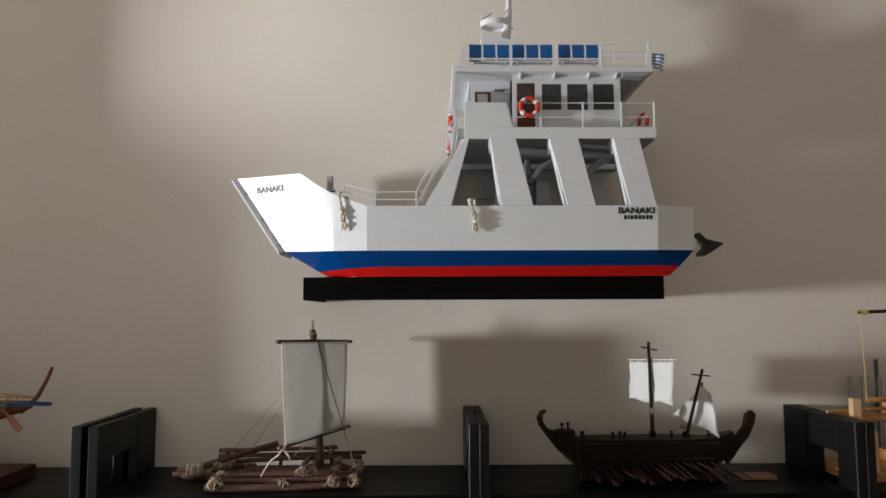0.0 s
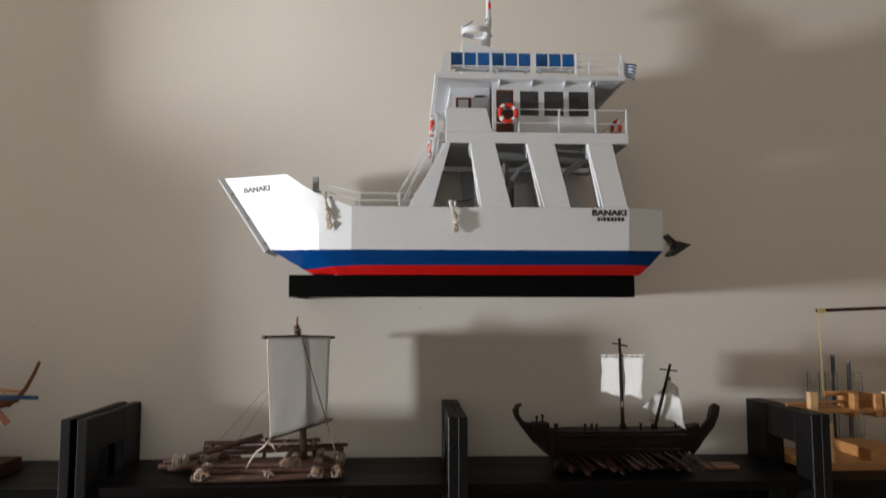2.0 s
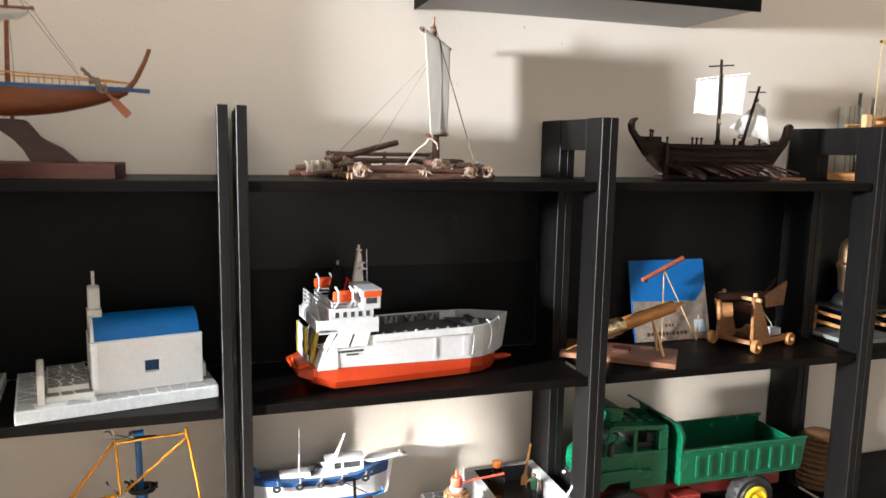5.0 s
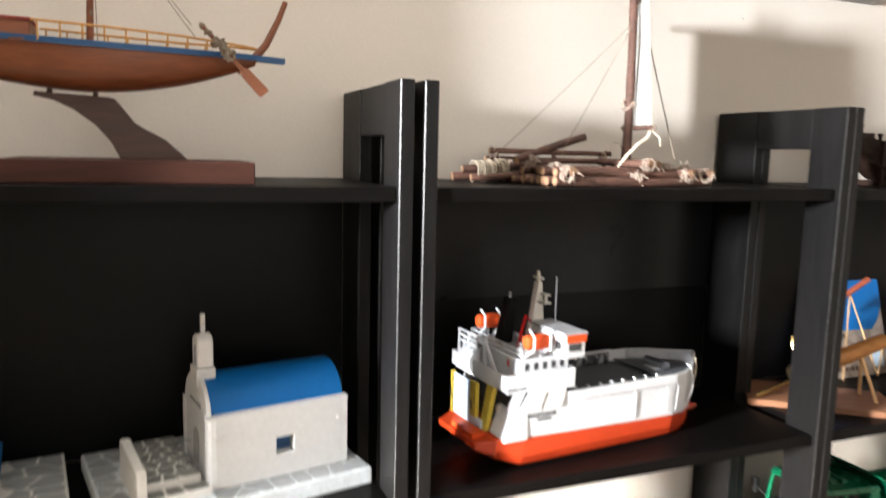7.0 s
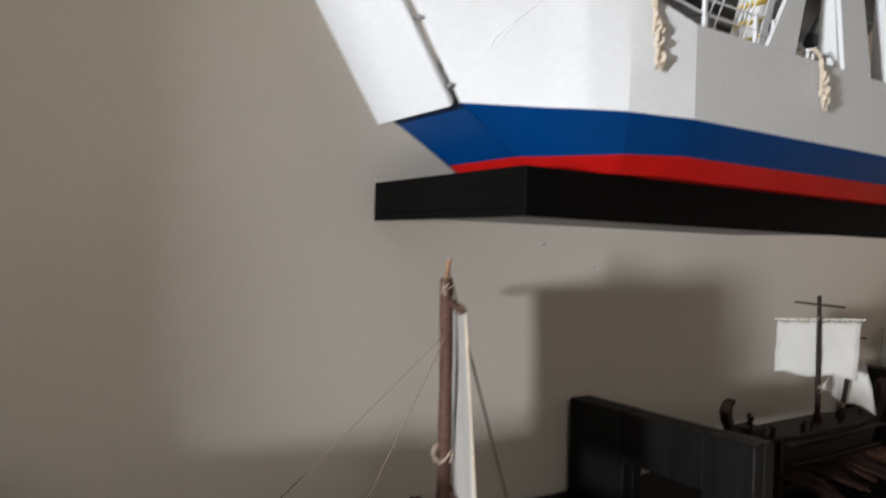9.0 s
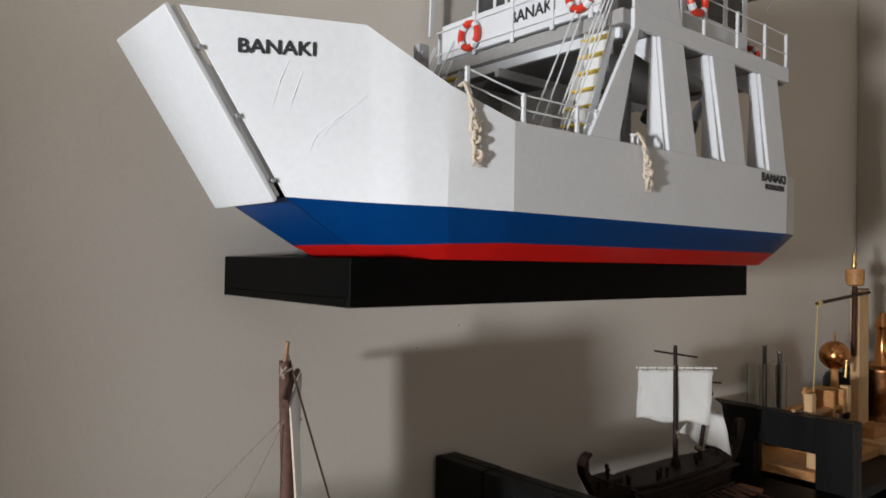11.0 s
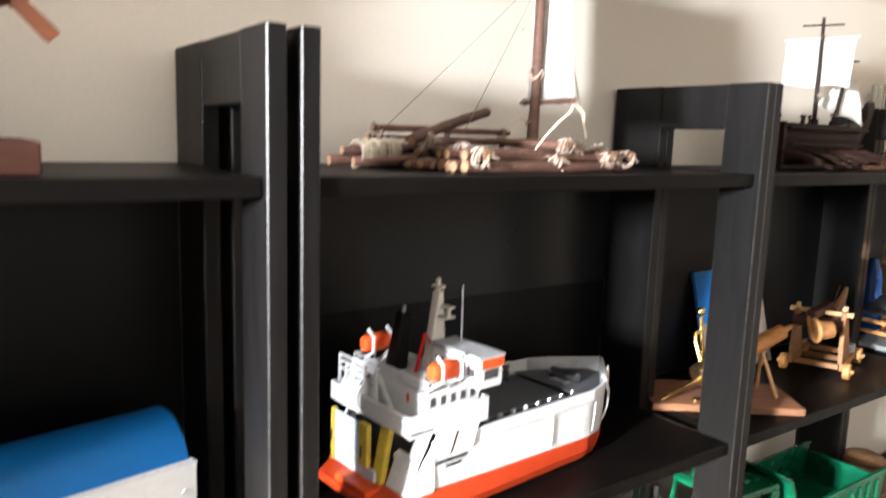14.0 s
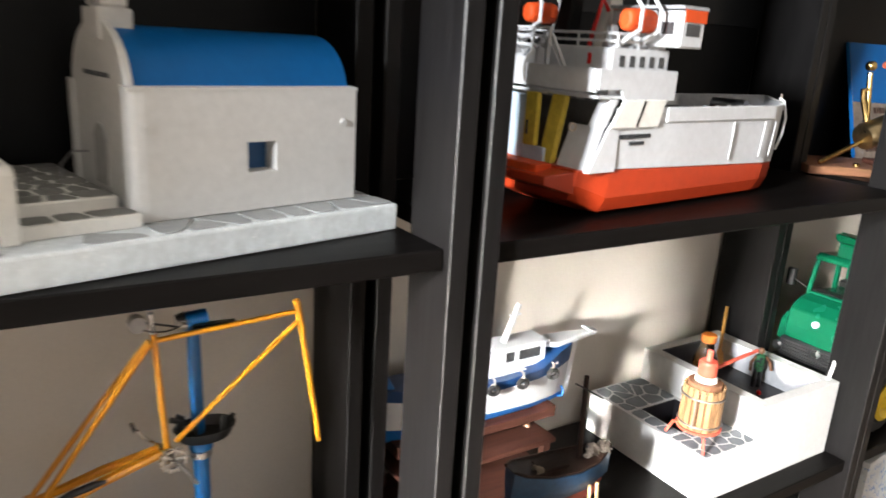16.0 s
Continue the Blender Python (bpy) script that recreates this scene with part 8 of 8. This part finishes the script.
def small_boat():
    yc = 1.868
    at = (-0.18, yc, SH3)
    b = worldly(thing("small_boat_model", "small navy wooden sailing boat on red legs", "boat model", at), at)
    st = [(-0.276, 0.010), (-0.262, 0.020), (-0.225, 0.027), (-0.180, 0.029), (-0.140, 0.023), (-0.112, 0.010), (-0.098, 0.0015)]

    def rim(x):
        return 0.3700 + 1.3 * (x + 0.185) ** 2 - 0.06 * (x + 0.185)
    rings = []
    for x, hb in st:
        k, g = 0.3220 + 0.35 * max(0, abs(x + 0.185) - 0.05), rim(x)
        half = [(0.30, 0), (0.62, 0.30), (0.86, 0.62), (1.0, 1.0)]
        rings.append([(x, yc - hb * w, k + (g - k) * h) for w, h in half] + [(x, yc + hb * w, k + (g - k) * h) for w, h in half[::-1]])
    part("hull", loft(B(), rings), NAVY, b, "navy painted hull", smooth=True)
    part("deck", loft(B(), [[(x, yc - hb * 0.93, rim(x) + 0.0004), (x, yc + hb * 0.93, rim(x) + 0.0004), (x, yc + hb * 0.9, rim(x) + 0.0024), (x, yc - hb * 0.9, rim(x) + 0.0024)] for x, hb in st]), DARKWOOD, b, "dark brown deck")
    for s in (-1, 1):
        part("gunwale", tube(B(), [(x, yc + s * hb * 0.96, rim(x) + 0.003) for x, hb in st], 0.0022, 6), DARKWOOD, b, smooth=True)
    part("hatch", box(B(), -0.230, -0.185, yc - 0.014, yc + 0.014, 0.3735, 0.3800), DARKWOOD, b, "dark hatch", bevel=0.001)
    part("keel", prism(B(), [(-0.255, 0.316), (-0.245, 0.3065), (-0.128, 0.3065), (-0.112, 0.330), (-0.130, 0.3255), (-0.240, 0.3255)], "y", yc - 0.005, yc + 0.005), BRICKRED, b, "brick-red keel")
    part("mast", cyl(B(), (-0.157, yc, 0.3730), (-0.161, yc, 0.4950), 0.0042, 0.0034, 10), DARKWOOD, b, "dark brown mast", smooth=True)
    part("yard", cyl(B(), (-0.187, yc - 0.007, 0.4930), (-0.133, yc - 0.007, 0.4595), 0.0012, n=6), BLACK, b)
    knots(b, "twine_tangle", GREYTWINE, (((-0.132, yc, 0.3785), 0.0110, 5, 12, 0.0011), ((-0.114, yc - 0.003, 0.3790), 0.0115, 8, 14, 0.0009), ((-0.145, yc - 0.006, 0.3780), 0.0080, 9, 9, 0.0011)), "heap of grey twine")
    part("coil", knot(B(), (-0.238, yc - 0.010, 0.3820), 0.0080, 15, 7, 0.0014), STRING, b)
    part("stand_block", loft(B(), [[(-0.205, yc - 0.010, SH3 + 0.0005), (-0.168, yc - 0.010, SH3 + 0.0005), (-0.168, yc + 0.010, SH3 + 0.0005), (-0.205, yc + 0.010, SH3 + 0.0005)], [(-0.200, yc - 0.009, 0.3063), (-0.150, yc - 0.009, 0.3063), (-0.150, yc + 0.009, 0.3063), (-0.200, yc + 0.009, 0.3063)]]), BRICKRED, b, "brick-red stand block", bevel=0.001)
    for x in (-0.236, -0.212, -0.148, -0.134):
        part("support_stick", cyl(B(), (x, yc - 0.024, SH3 + 0.0005), (x + 0.004, yc - 0.014, 0.3330), 0.0024, n=7), PALEPINE, b, "pale wooden support stick")
    solo("grey_stone_slab", prism(B(), [(-0.055, -0.045), (0.040, -0.050), (0.058, -0.010), (0.030, 0.045), (-0.040, 0.050)], "z", 0.0004, 0.0060), FLAG, "flat grey stone slab on the shelf", "stone", at=(-0.130, 1.850, SH3), bevel=0.0015)


def wine_press():
    x0, x1, x2, y0, y1, z0, z1, z2 = 0.0590, 0.1835, 0.3885, 1.8205, 2.0690, SH3 + 0.0005, 0.3310, 0.3900
    at = (0.22, 1.945, SH3)
    w = worldly(thing("winery_model", "whitewashed treading vat with flagstone step", "building model", at), at)
    rx0, rx1, ry0, ry1 = 0.0915, 0.1770, 1.8960, 1.9820
    bm = B()
    for a, b_, c, d in ((x0, x1, y0, ry0), (x0, x1, ry1, y1), (x0, rx0, ry0, ry1), (rx1, x1, ry0, ry1)):
        box(bm, a, b_, c, d, z0, z1)
    part("step_block", bm, CHALK, w, "low white block with a square pit")
    # pit floor and linings are near-black
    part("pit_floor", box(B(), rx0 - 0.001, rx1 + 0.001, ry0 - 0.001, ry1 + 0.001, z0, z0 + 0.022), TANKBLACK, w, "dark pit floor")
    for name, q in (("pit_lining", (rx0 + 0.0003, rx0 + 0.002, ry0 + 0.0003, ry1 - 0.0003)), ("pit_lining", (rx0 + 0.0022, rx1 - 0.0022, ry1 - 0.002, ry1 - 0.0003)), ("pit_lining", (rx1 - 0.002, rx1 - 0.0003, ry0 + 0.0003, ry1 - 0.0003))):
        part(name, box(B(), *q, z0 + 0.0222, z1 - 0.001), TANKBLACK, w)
    flagstones(w, x0 + 0.006, x1 - 0.002, ry1 + 0.004, y1 - 0.004, z1, 0.027, 31, gap=0.0036)
    flagstones(w, x0 + 0.006, x1 - 0.002, y0 + 0.006, ry0 - 0.003, z1, 0.025, 32, gap=0.0036)
    flagstones(w, x0 + 0.006, rx0 - 0.002, ry0 + 0.002, ry1 - 0.002, z1, 0.025, 33, gap=0.0034)
    ix0, ix1, iy0, iy1 = 0.2050, 0.3640, 1.8400, 2.0520
    bm = B()
    for q in ((x1 + 0.0003, ix0, y0, y1), (ix1, x2, y0, y1), (ix0, ix1, y0, iy0), (ix0, ix1, iy1, y1)):
        box(bm, *q, z0, z2)
    part("vat_wall", bm, CHALK, w, "thick whitewashed vat walls")
    part("vat_floor", box(B(), ix0 - 0.001, ix1 + 0.001, iy0 - 0.001, iy1 + 0.001, z0, 0.3420), TANKBLACK, w, "dark vat floor")
    # right lining is mid grey, the others near-black
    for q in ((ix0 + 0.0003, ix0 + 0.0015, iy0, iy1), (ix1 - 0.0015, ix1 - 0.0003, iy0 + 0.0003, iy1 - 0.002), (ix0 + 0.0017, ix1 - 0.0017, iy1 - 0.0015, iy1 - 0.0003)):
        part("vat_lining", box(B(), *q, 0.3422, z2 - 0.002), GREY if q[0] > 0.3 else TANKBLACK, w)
    solo("wooden_paddle", loft(B(), [[(x - a, y, z), (x + a, y, z), (x + a, y + 0.004, z), (x - a, y + 0.004, z)] for x, y, z, a in ((0.3440, 2.0200, 0.3426, 0.010), (0.3480, 2.0260, 0.3640, 0.009), (0.3505, 2.0290, 0.3720, 0.0026), (0.3720, 2.0440, 0.4500, 0.0022))]), RAILWOOD, "wooden treading paddle leaning in the vat", "paddle")
    solo("white_stick", cyl(B(), (0.3740, 1.8330, 0.3905), (0.4040, 1.8420, 0.4260), 0.0030, n=8), CHALK, "white round stick leaning on the vat", "stick")
    at = (0.247, 1.985, 0.3420)
    bt = worldly(thing("amber_bottle", "amber glass bottle with orange cap in the vat", "bottle", at), at)
    part("glass", turned(B(), (0.247, 1.985, 0.3424), [(0.0200, 0), (0.0215, 0.004), (0.0215, 0.050), (0.0125, 0.072), (0.0110, 0.082)], 22), clear("amber_glass", (0.90, 0.42, 0.10), 0.06), bt, "amber glass body", smooth=True)
    part("cap", turned(B(), (0.247, 1.985, 0.4246), [(0.0132, 0), (0.0140, 0.002), (0.0140, 0.012), (0.012, 0.014)], 20), AMBER, bt, "orange screw cap", smooth=True)
    solo("red_ball", ball(B(), (0, 0, 0.0046), 0.0046, 12), HULLRED, "tiny red ball in the vat", "ball", at=(0.306, 1.9100, 0.3420), smooth=True)
    bm = B()
    for s in (-1, 1):
        tube(bm, [(s * 0.005, 0, 0.0003), (s * 0.0055, 0, 0.018), (s * 0.004, 0, 0.032)], 0.0042, 8)
    legs = len(bm.faces)
    loft(bm, [ring_of(Vector((0, 0, z)), Vector((1, 0, 0)), Vector((0, 0.7, 0)), r, 10) for z, r in ((0.031, 0.008), (0.036, 0.0095), (0.050, 0.0100), (0.060, 0.0095), (0.063, 0.0045))])
    body = len(bm.faces)
    for s in (-1, 1):
        tube(bm, [(s * 0.009, 0, 0.059), (s * 0.018, -0.003, 0.048), (s * 0.020, -0.007, 0.034)], 0.0026, 7)
    ball(bm, (0, 0, 0.0690), 0.0062, 10)
    bm.faces.ensure_lookup_table()
    for k, f in enumerate(bm.faces):
        f.material_index = 1 if k < legs else 0 if k < body else 2
    doll = solo("clay_doll", bm, DOLLGREEN, "tiny clay doll in green jacket standing in the vat", "doll", at=(0.332, 1.935, 0.3420), rz=-25, smooth=True)
    doll.data.materials.append(BLACK)
    doll.data.materials.append(OAK)

    cx, cy, zt = 0.0930, 1.8690, 0.3330
    at = (cx, cy, zt)
    p = worldly(thing("wine_press_model", "slatted wooden wine press on red tripod", "wine press", at), at)
    for fx, fy in ((0.0690, 1.9090), (0.0630, 1.8310), (0.1330, 1.8690)):
        d = Vector((fx - cx, fy - cy, 0))
        part("leg", tube(B(), [Vector((cx, cy, 0.3560)) + d * 0.45, Vector((cx, cy, 0.3540)) + d * 0.80, Vector((cx, cy, 0.3420)) + d * 0.92, Vector((cx, cy, zt + 0.0012)) + d], 0.0024, 7), PRESSRED, p, "bent red steel leg", smooth=True)
    part("tray", turned(B(), (cx, cy, 0.3555), [(0.029, 0), (0.0338, 0.001), (0.0343, 0.0045), (0.029, 0.005)], 24), PRESSRED, p, "red round tray", smooth=True)
    n = 20
    STAVE = surface("weathered_stave_wood", (0.40, 0.225, 0.105), 0.6, grain=0.3, fine=120, coarse=30, stretch=(1, 1, 0.2), bump=0.2, vary=0.22)
    for k in range(n):
        a = 2 * math.pi * k / n
        m = Matrix.Translation((cx, cy, 0.3608)) @ Matrix.Rotation(a, 4, "Z")
        part("stave", box(box(B(), 0.0268, 0.0312, -0.0036, 0.0036, 0, 0.064, m), 0.0272, 0.0308, -0.0026, 0.0026, 0.0641, 0.0675 + 0.0012 * math.sin(7 * k), m), STAVE, p)
    for z in (0.3680, 0.4130):
        part("hoop", torus(B(), (cx, cy, z), (0, 0, 1), 0.0322, 0.0016, 28, 6), STEEL, p, "grey wire hoop", smooth=True)
    for k, a in enumerate((200, 340)):
        c = Vector((cx + 0.0338 * math.cos(radians(a)), cy + 0.0338 * math.sin(radians(a)), 0))
        part("hinge_wire", tube(B(), [c + Vector((0, 0, 0.3660)), c + Vector((0.001, 0, 0.390)), c + Vector((0, 0, 0.4150))], 0.0014, 5), STEEL, p)
    part("inner_basket", cyl(B(), (cx, cy, 0.3610), (cx, cy, 0.4180), 0.0262, n=20), DARKWOOD, p, smooth=True)
    part("press_block", prism(B(), [(cx + 0.0250 * math.cos(t), cy + 0.0250 * math.sin(t)) for t in [k * math.pi / 10 for k in range(20)]], "z", 0.4185, 0.4345), OAK, p, "brown wooden pressing disc", bevel=0.001)
    part("washer", turned(B(), (cx, cy, 0.4347), [(0.0165, 0), (0.0165, 0.006), (0.013, 0.0085)], 20), OFFWHITE, p, "pale washer", smooth=True)
    part("screw_nut", turned(B(), (cx, cy, 0.4434), [(0.0140, 0), (0.0142, 0.020), (0.0125, 0.0235)], 18), PRESSRED, p, "coral red nut")
    part("screw", cyl(B(), (cx, cy, 0.4672), (cx, cy, 0.4840), 0.0046, n=8), PRESSRED, p, smooth=True)
    part("lever", tube(B(), [(cx + 0.010, cy - 0.004, 0.4530), (cx + 0.050, cy + 0.000, 0.4545), (cx + 0.128, cy + 0.006, 0.4570)], 0.0030, 8), PRESSRED, p, "red lever", smooth=True)


def dump_truck():
    cy = 1.906
    at = (0.76, cy, SH3)
    t = worldly(thing("toy_dump_truck", "large green plastic toy dump truck", "toy truck", at), at)
    part("chassis", box(box(box(B(), 0.470, 1.085, cy - 0.030, cy + 0.030, 0.322, 0.368), 0.560, 0.640, cy - 0.074, cy + 0.074, 0.320, 0.350), 0.700, 0.780, cy - 0.078, cy + 0.078, 0.320, 0.350), CHASSIS, t, "red-brown plastic chassis", bevel=0.003)
    for x in (0.545, 0.945):
        for s in (-1, 1):
            y = cy + s * 0.072
            a, b = (y - 0.022, y + 0.022)
            prof = [(0.022, a), (0.043, a), (0.046, a + 0.004), (0.060, a + 0.002), (0.065, a + 0.008), (0.065, b - 0.008), (0.060, b - 0.002), (0.046, b - 0.004), (0.043, b), (0.022, b)]
            bm = B()
            loft(bm, [[(x + r * math.cos(k * math.pi / 16), yy, SH3 + 0.0660 + r * math.sin(k * math.pi / 16)) for k in range(32)] for r, yy in prof])
            wheel = part("wheel", bm, RUBBER, t, "black ribbed tyre", smooth=True)
            for k in range(20):
                m = Matrix.Translation((x, y, SH3 + 0.0660)) @ Matrix.Rotation(k * math.pi / 10, 4, "Y")
                part("tread_lug", box(B(), 0.0635, 0.0657, -0.017, 0.017, -0.0045, 0.0045, m), RUBBER, wheel)
            o = a if s < 0 else b
            part("hub", turned(B(), (x, o, SH3 + 0.0660), [(0.036, -0.0005 * -s), (0.038, s * 0.004), (0.030, s * 0.008), (0.022, s * 0.002), (0.015, s * 0.002), (0.011, s * 0.010), (0.005, s * 0.011)], 24, axis="y"), YELLOW, wheel, "yellow wheel hub", smooth=True)
    part("axle", cyl(B(), (0.945, cy - 0.09, SH3 + 0.0660), (0.945, cy + 0.09, SH3 + 0.0660), 0.008, n=10), BLACK, t)

    wn, wf = 0.076, 0.058
    part("bumper", box(B(), 0.430, 0.470, cy - 0.076, cy + 0.076, 0.330, 0.372), BLACK, t, "dark plastic bumper", bevel=0.005, seg=2)
    part("grille", box(B(), 0.440, 0.470, cy - 0.066, cy + 0.066, 0.3725, 0.4100), RUBBER, t, "black grille", bevel=0.004)
    for k in range(5):
        part("grille_bar", box(B(), 0.4375, 0.4400, cy - 0.056, cy + 0.056, 0.375 + 0.006 * k, 0.378 + 0.006 * k), BLACK, t)
    part("badge", turned(B(), (0.4370, cy - 0.010, 0.4010), [(0.0090, 0), (0.0086, -0.002), (0.004, -0.003)], 20, axis="x"), SILVER, t, "plain round silver badge", smooth=True)
    part("plate_panel", box(B(), 0.4270, 0.4298, cy - 0.024, cy + 0.024, 0.346, 0.360), GREY, t, "blank grey plate")
    part("front_panel", prism(B(), [(0.4390, 0.4110), (0.4360, 0.4400), (0.4400, 0.4690), (0.4620, 0.4850), (0.4880, 0.4930), (0.6700, 0.4890), (0.6700, 0.3900), (0.5600, 0.3900), (0.5600, 0.4110)], "y", cy - wn, cy + wf), TRUCKGREEN, t, "rounded green cab front with sloping hood", bevel=0.006, seg=3)
    part("front_lamp", cyl(B(), (0.4320, cy, 0.4540), (0.4400, cy, 0.4540), 0.0060, n=16), CHALK, t, "round white button", smooth=True)
    for s in (-1, 1):
        a, b = (cy - 0.0845, cy - wn - 0.0003) if s < 0 else (cy + wf + 0.0003, cy + 0.0780)
        part("fender", prism(B(), [(0.450, 0.400), (0.454, 0.436), (0.470, 0.450), (0.560, 0.450), (0.620, 0.440), (0.620, 0.430), (0.595, 0.420), (0.545, 0.428), (0.495, 0.420), (0.476, 0.400)], "y", a, b), TRUCKGREEN, t, "green fender over the front wheel", bevel=0.003, seg=2)
        part("headlight", turned(B(), (0.4420, cy + s * 0.066, 0.3900), [(0.010, 0), (0.010, -0.005), (0.006, -0.009)], 16, axis="x"), SILVER, t, "round headlight", smooth=True)
    # open cab: thin window frames, rear wall with an opening, roof
    for s in (-1, 1):
        y = cy - wn + 0.006 if s < 0 else cy + wf - 0.006
        part("windscreen_pillar", loft(B(), [[(x - 0.004, y - 0.004, z), (x + 0.004, y - 0.004, z), (x + 0.004, y + 0.004, z), (x - 0.004, y + 0.004, z)] for x, z in ((0.482, 0.4920), (0.488, 0.5250), (0.496, 0.5560))]), TRUCKGREEN, t, bevel=0.002)
        part("rear_pillar", box(B(), 0.640, 0.668, y - 0.006, y + 0.006, 0.4892, 0.5440), TRUCKGREEN, t, bevel=0.003)
        part("door_pillar", box(B(), 0.565, 0.576, y - 0.004, y + 0.004, 0.4902, 0.5500), TRUCKGREEN, t, bevel=0.002)
        part("mirror", box(B(), 0.480, 0.492, cy + s * 0.092 - 0.008, cy + s * 0.092 + 0.008, 0.496, 0.530), BLACK, t, "black side mirror", bevel=0.004, seg=2)
        part("mirror_arm", cyl(B(), (0.486, cy + s * 0.057, 0.500), (0.486, cy + s * 0.092, 0.512), 0.0014, n=6), BLACK, t)
    part("windscreen_sill", box(B(), 0.479, 0.488, cy - wn + 0.010, cy + wf - 0.010, 0.4932, 0.4985), TRUCKGREEN, t, bevel=0.001)
    bm = B()
    box(bm, 0.644, 0.650, cy - wn + 0.012, cy + 0.012, 0.4895, 0.5440)
    box(bm, 0.644, 0.650, cy + 0.012, cy + wf - 0.012, 0.5340, 0.5440)
    part("rear_wall", bm, TRUCKGREEN, t, "green rear wall with a window opening", bevel=0.002)
    part("roof", prism(B(), [(0.490, 0.5560), (0.492, 0.5640), (0.502, 0.5690), (0.662, 0.5570), (0.668, 0.5500), (0.664, 0.5430)], "y", cy - wn, cy + wf), TRUCKGREEN, t, "sloping green cab roof", bevel=0.005, seg=2)
    for k in range(3):
        x = 0.550 + 0.036 * k
        zr = 0.5690 - 0.075 * (x - 0.502)
        part("roof_ridge", prism(B(), [(x, zr - 0.001), (x + 0.018, zr - 0.0024), (x + 0.018, zr + 0.0050), (x, zr + 0.0064)], "y", cy - 0.046, cy + 0.046), TRUCKGREEN, t, bevel=0.002)
    part("roof_scoop", prism(B(), [(0.504, 0.5680), (0.540, 0.5655), (0.546, 0.5960), (0.532, 0.6080), (0.486, 0.6140), (0.490, 0.6010), (0.508, 0.5930)], "y", cy - 0.050, cy + 0.028), TRUCKGREEN, t, "raised green roof scoop", bevel=0.003)
    part("seat", box(box(B(), 0.585, 0.636, cy - 0.055, cy + 0.055, 0.4892, 0.505), 0.618, 0.638, cy - 0.055, cy + 0.055, 0.5051, 0.535), BLACK, t, "black cab seat", bevel=0.004)
    part("dashboard", box(B(), 0.4895, 0.515, cy - 0.054, cy + 0.054, 0.4935, 0.5000), BLACK, t, bevel=0.004)
    part("steering_wheel", torus(B(), (0.528, cy - 0.03, 0.5160), (-0.7, 0, 0.7), 0.016, 0.0028, 16, 6), BLACK, t, smooth=True)

    part("bed_floor", box(B(), 0.705, 1.100, cy - 0.086, cy + 0.100, 0.3870, 0.3950), TRUCKGREEN, t, "green tipping bed", bevel=0.002)
    for s, yy in ((-1, cy - 0.088), (1, cy + 0.102)):
        y0, y1 = sorted((yy, yy - s * 0.005))
        part("bed_side", prism(B(), [(0.705, 0.3952), (1.100, 0.3952), (1.112, 0.4770), (0.705, 0.4850)], "y", y0, y1), TRUCKGREEN, t, bevel=0.0015)
        part("bed_rim", box(B(), 0.715, 1.116, y0 - 0.003, y1 + 0.003, 0.4775, 0.4840), TRUCKGREEN, t, bevel=0.002)
        for k in range(9):
            x = 0.745 + 0.040 * k
            part("rib", box(B(), x, x + 0.014, (yy + s * 0.0051) if s > 0 else yy - 0.0050, (yy + s * 0.0002) if s < 0 else yy + 0.0058, 0.4070, 0.4670), TRUCKGREEN, t, bevel=0.002)
    part("tailgate", box(B(), 1.098, 1.103, cy - 0.0825, cy + 0.0965, 0.3952, 0.4650), TRUCKGREEN, t, bevel=0.0015)
    part("bed_shield", prism(B(), [(0.700, 0.3870), (0.7048, 0.3870), (0.7048, 0.4850), (0.712, 0.5250), (0.694, 0.5600), (0.650, 0.5830), (0.646, 0.5800), (0.686, 0.5560), (0.700, 0.5200)], "y", cy - 0.088, cy + 0.102), TRUCKGREEN, t, "raised green shield behind the cab", bevel=0.0015)


def lower_clutter():
    at = (1.295, 1.950, SH3)
    b = worldly(thing("wicker_basket", "small brown wicker basket", "basket", at), at)
    for k in range(9):
        z = SH3 + 0.008 + 0.017 * k
        part("willow_round", torus(B(), (1.300, 1.950, z), (0, 0, 1), 0.052 + 0.004 * math.sin(k * 0.5), 0.0088, 24, 7), WICKER, b, smooth=True)
    part("lid", turned(B(), (1.300, 1.950, SH3 + 0.154), [(0.055, 0), (0.058, 0.004), (0.040, 0.016), (0.010, 0.020)], 22), WICKER, b, "rounded wicker lid", smooth=True)


def paper_box(x, y, z, w, d, h, rz, mat, label):
    ob = thing("printed_box", label, "box", (x, y, z), rz)
    part("carton", box(B(), -w / 2, w / 2, -d / 2, d / 2, 0.0004, h), mat, ob, bevel=0.001)
    part("lid_edge", box(B(), -w / 2 - 0.001, w / 2 + 0.001, -d / 2 - 0.001, d / 2 + 0.001, h + 0.0002, h + 0.012), WHITE, ob, "white lid edge", bevel=0.001)


bicycle()
fishing_boat()
small_boat()
wine_press()
dump_truck()
lower_clutter()
paper_box(0.660, 1.905, 0.0, 0.19, 0.15, 0.165, 6, PRINT, "blue and white printed carton on the floor below the shelf")
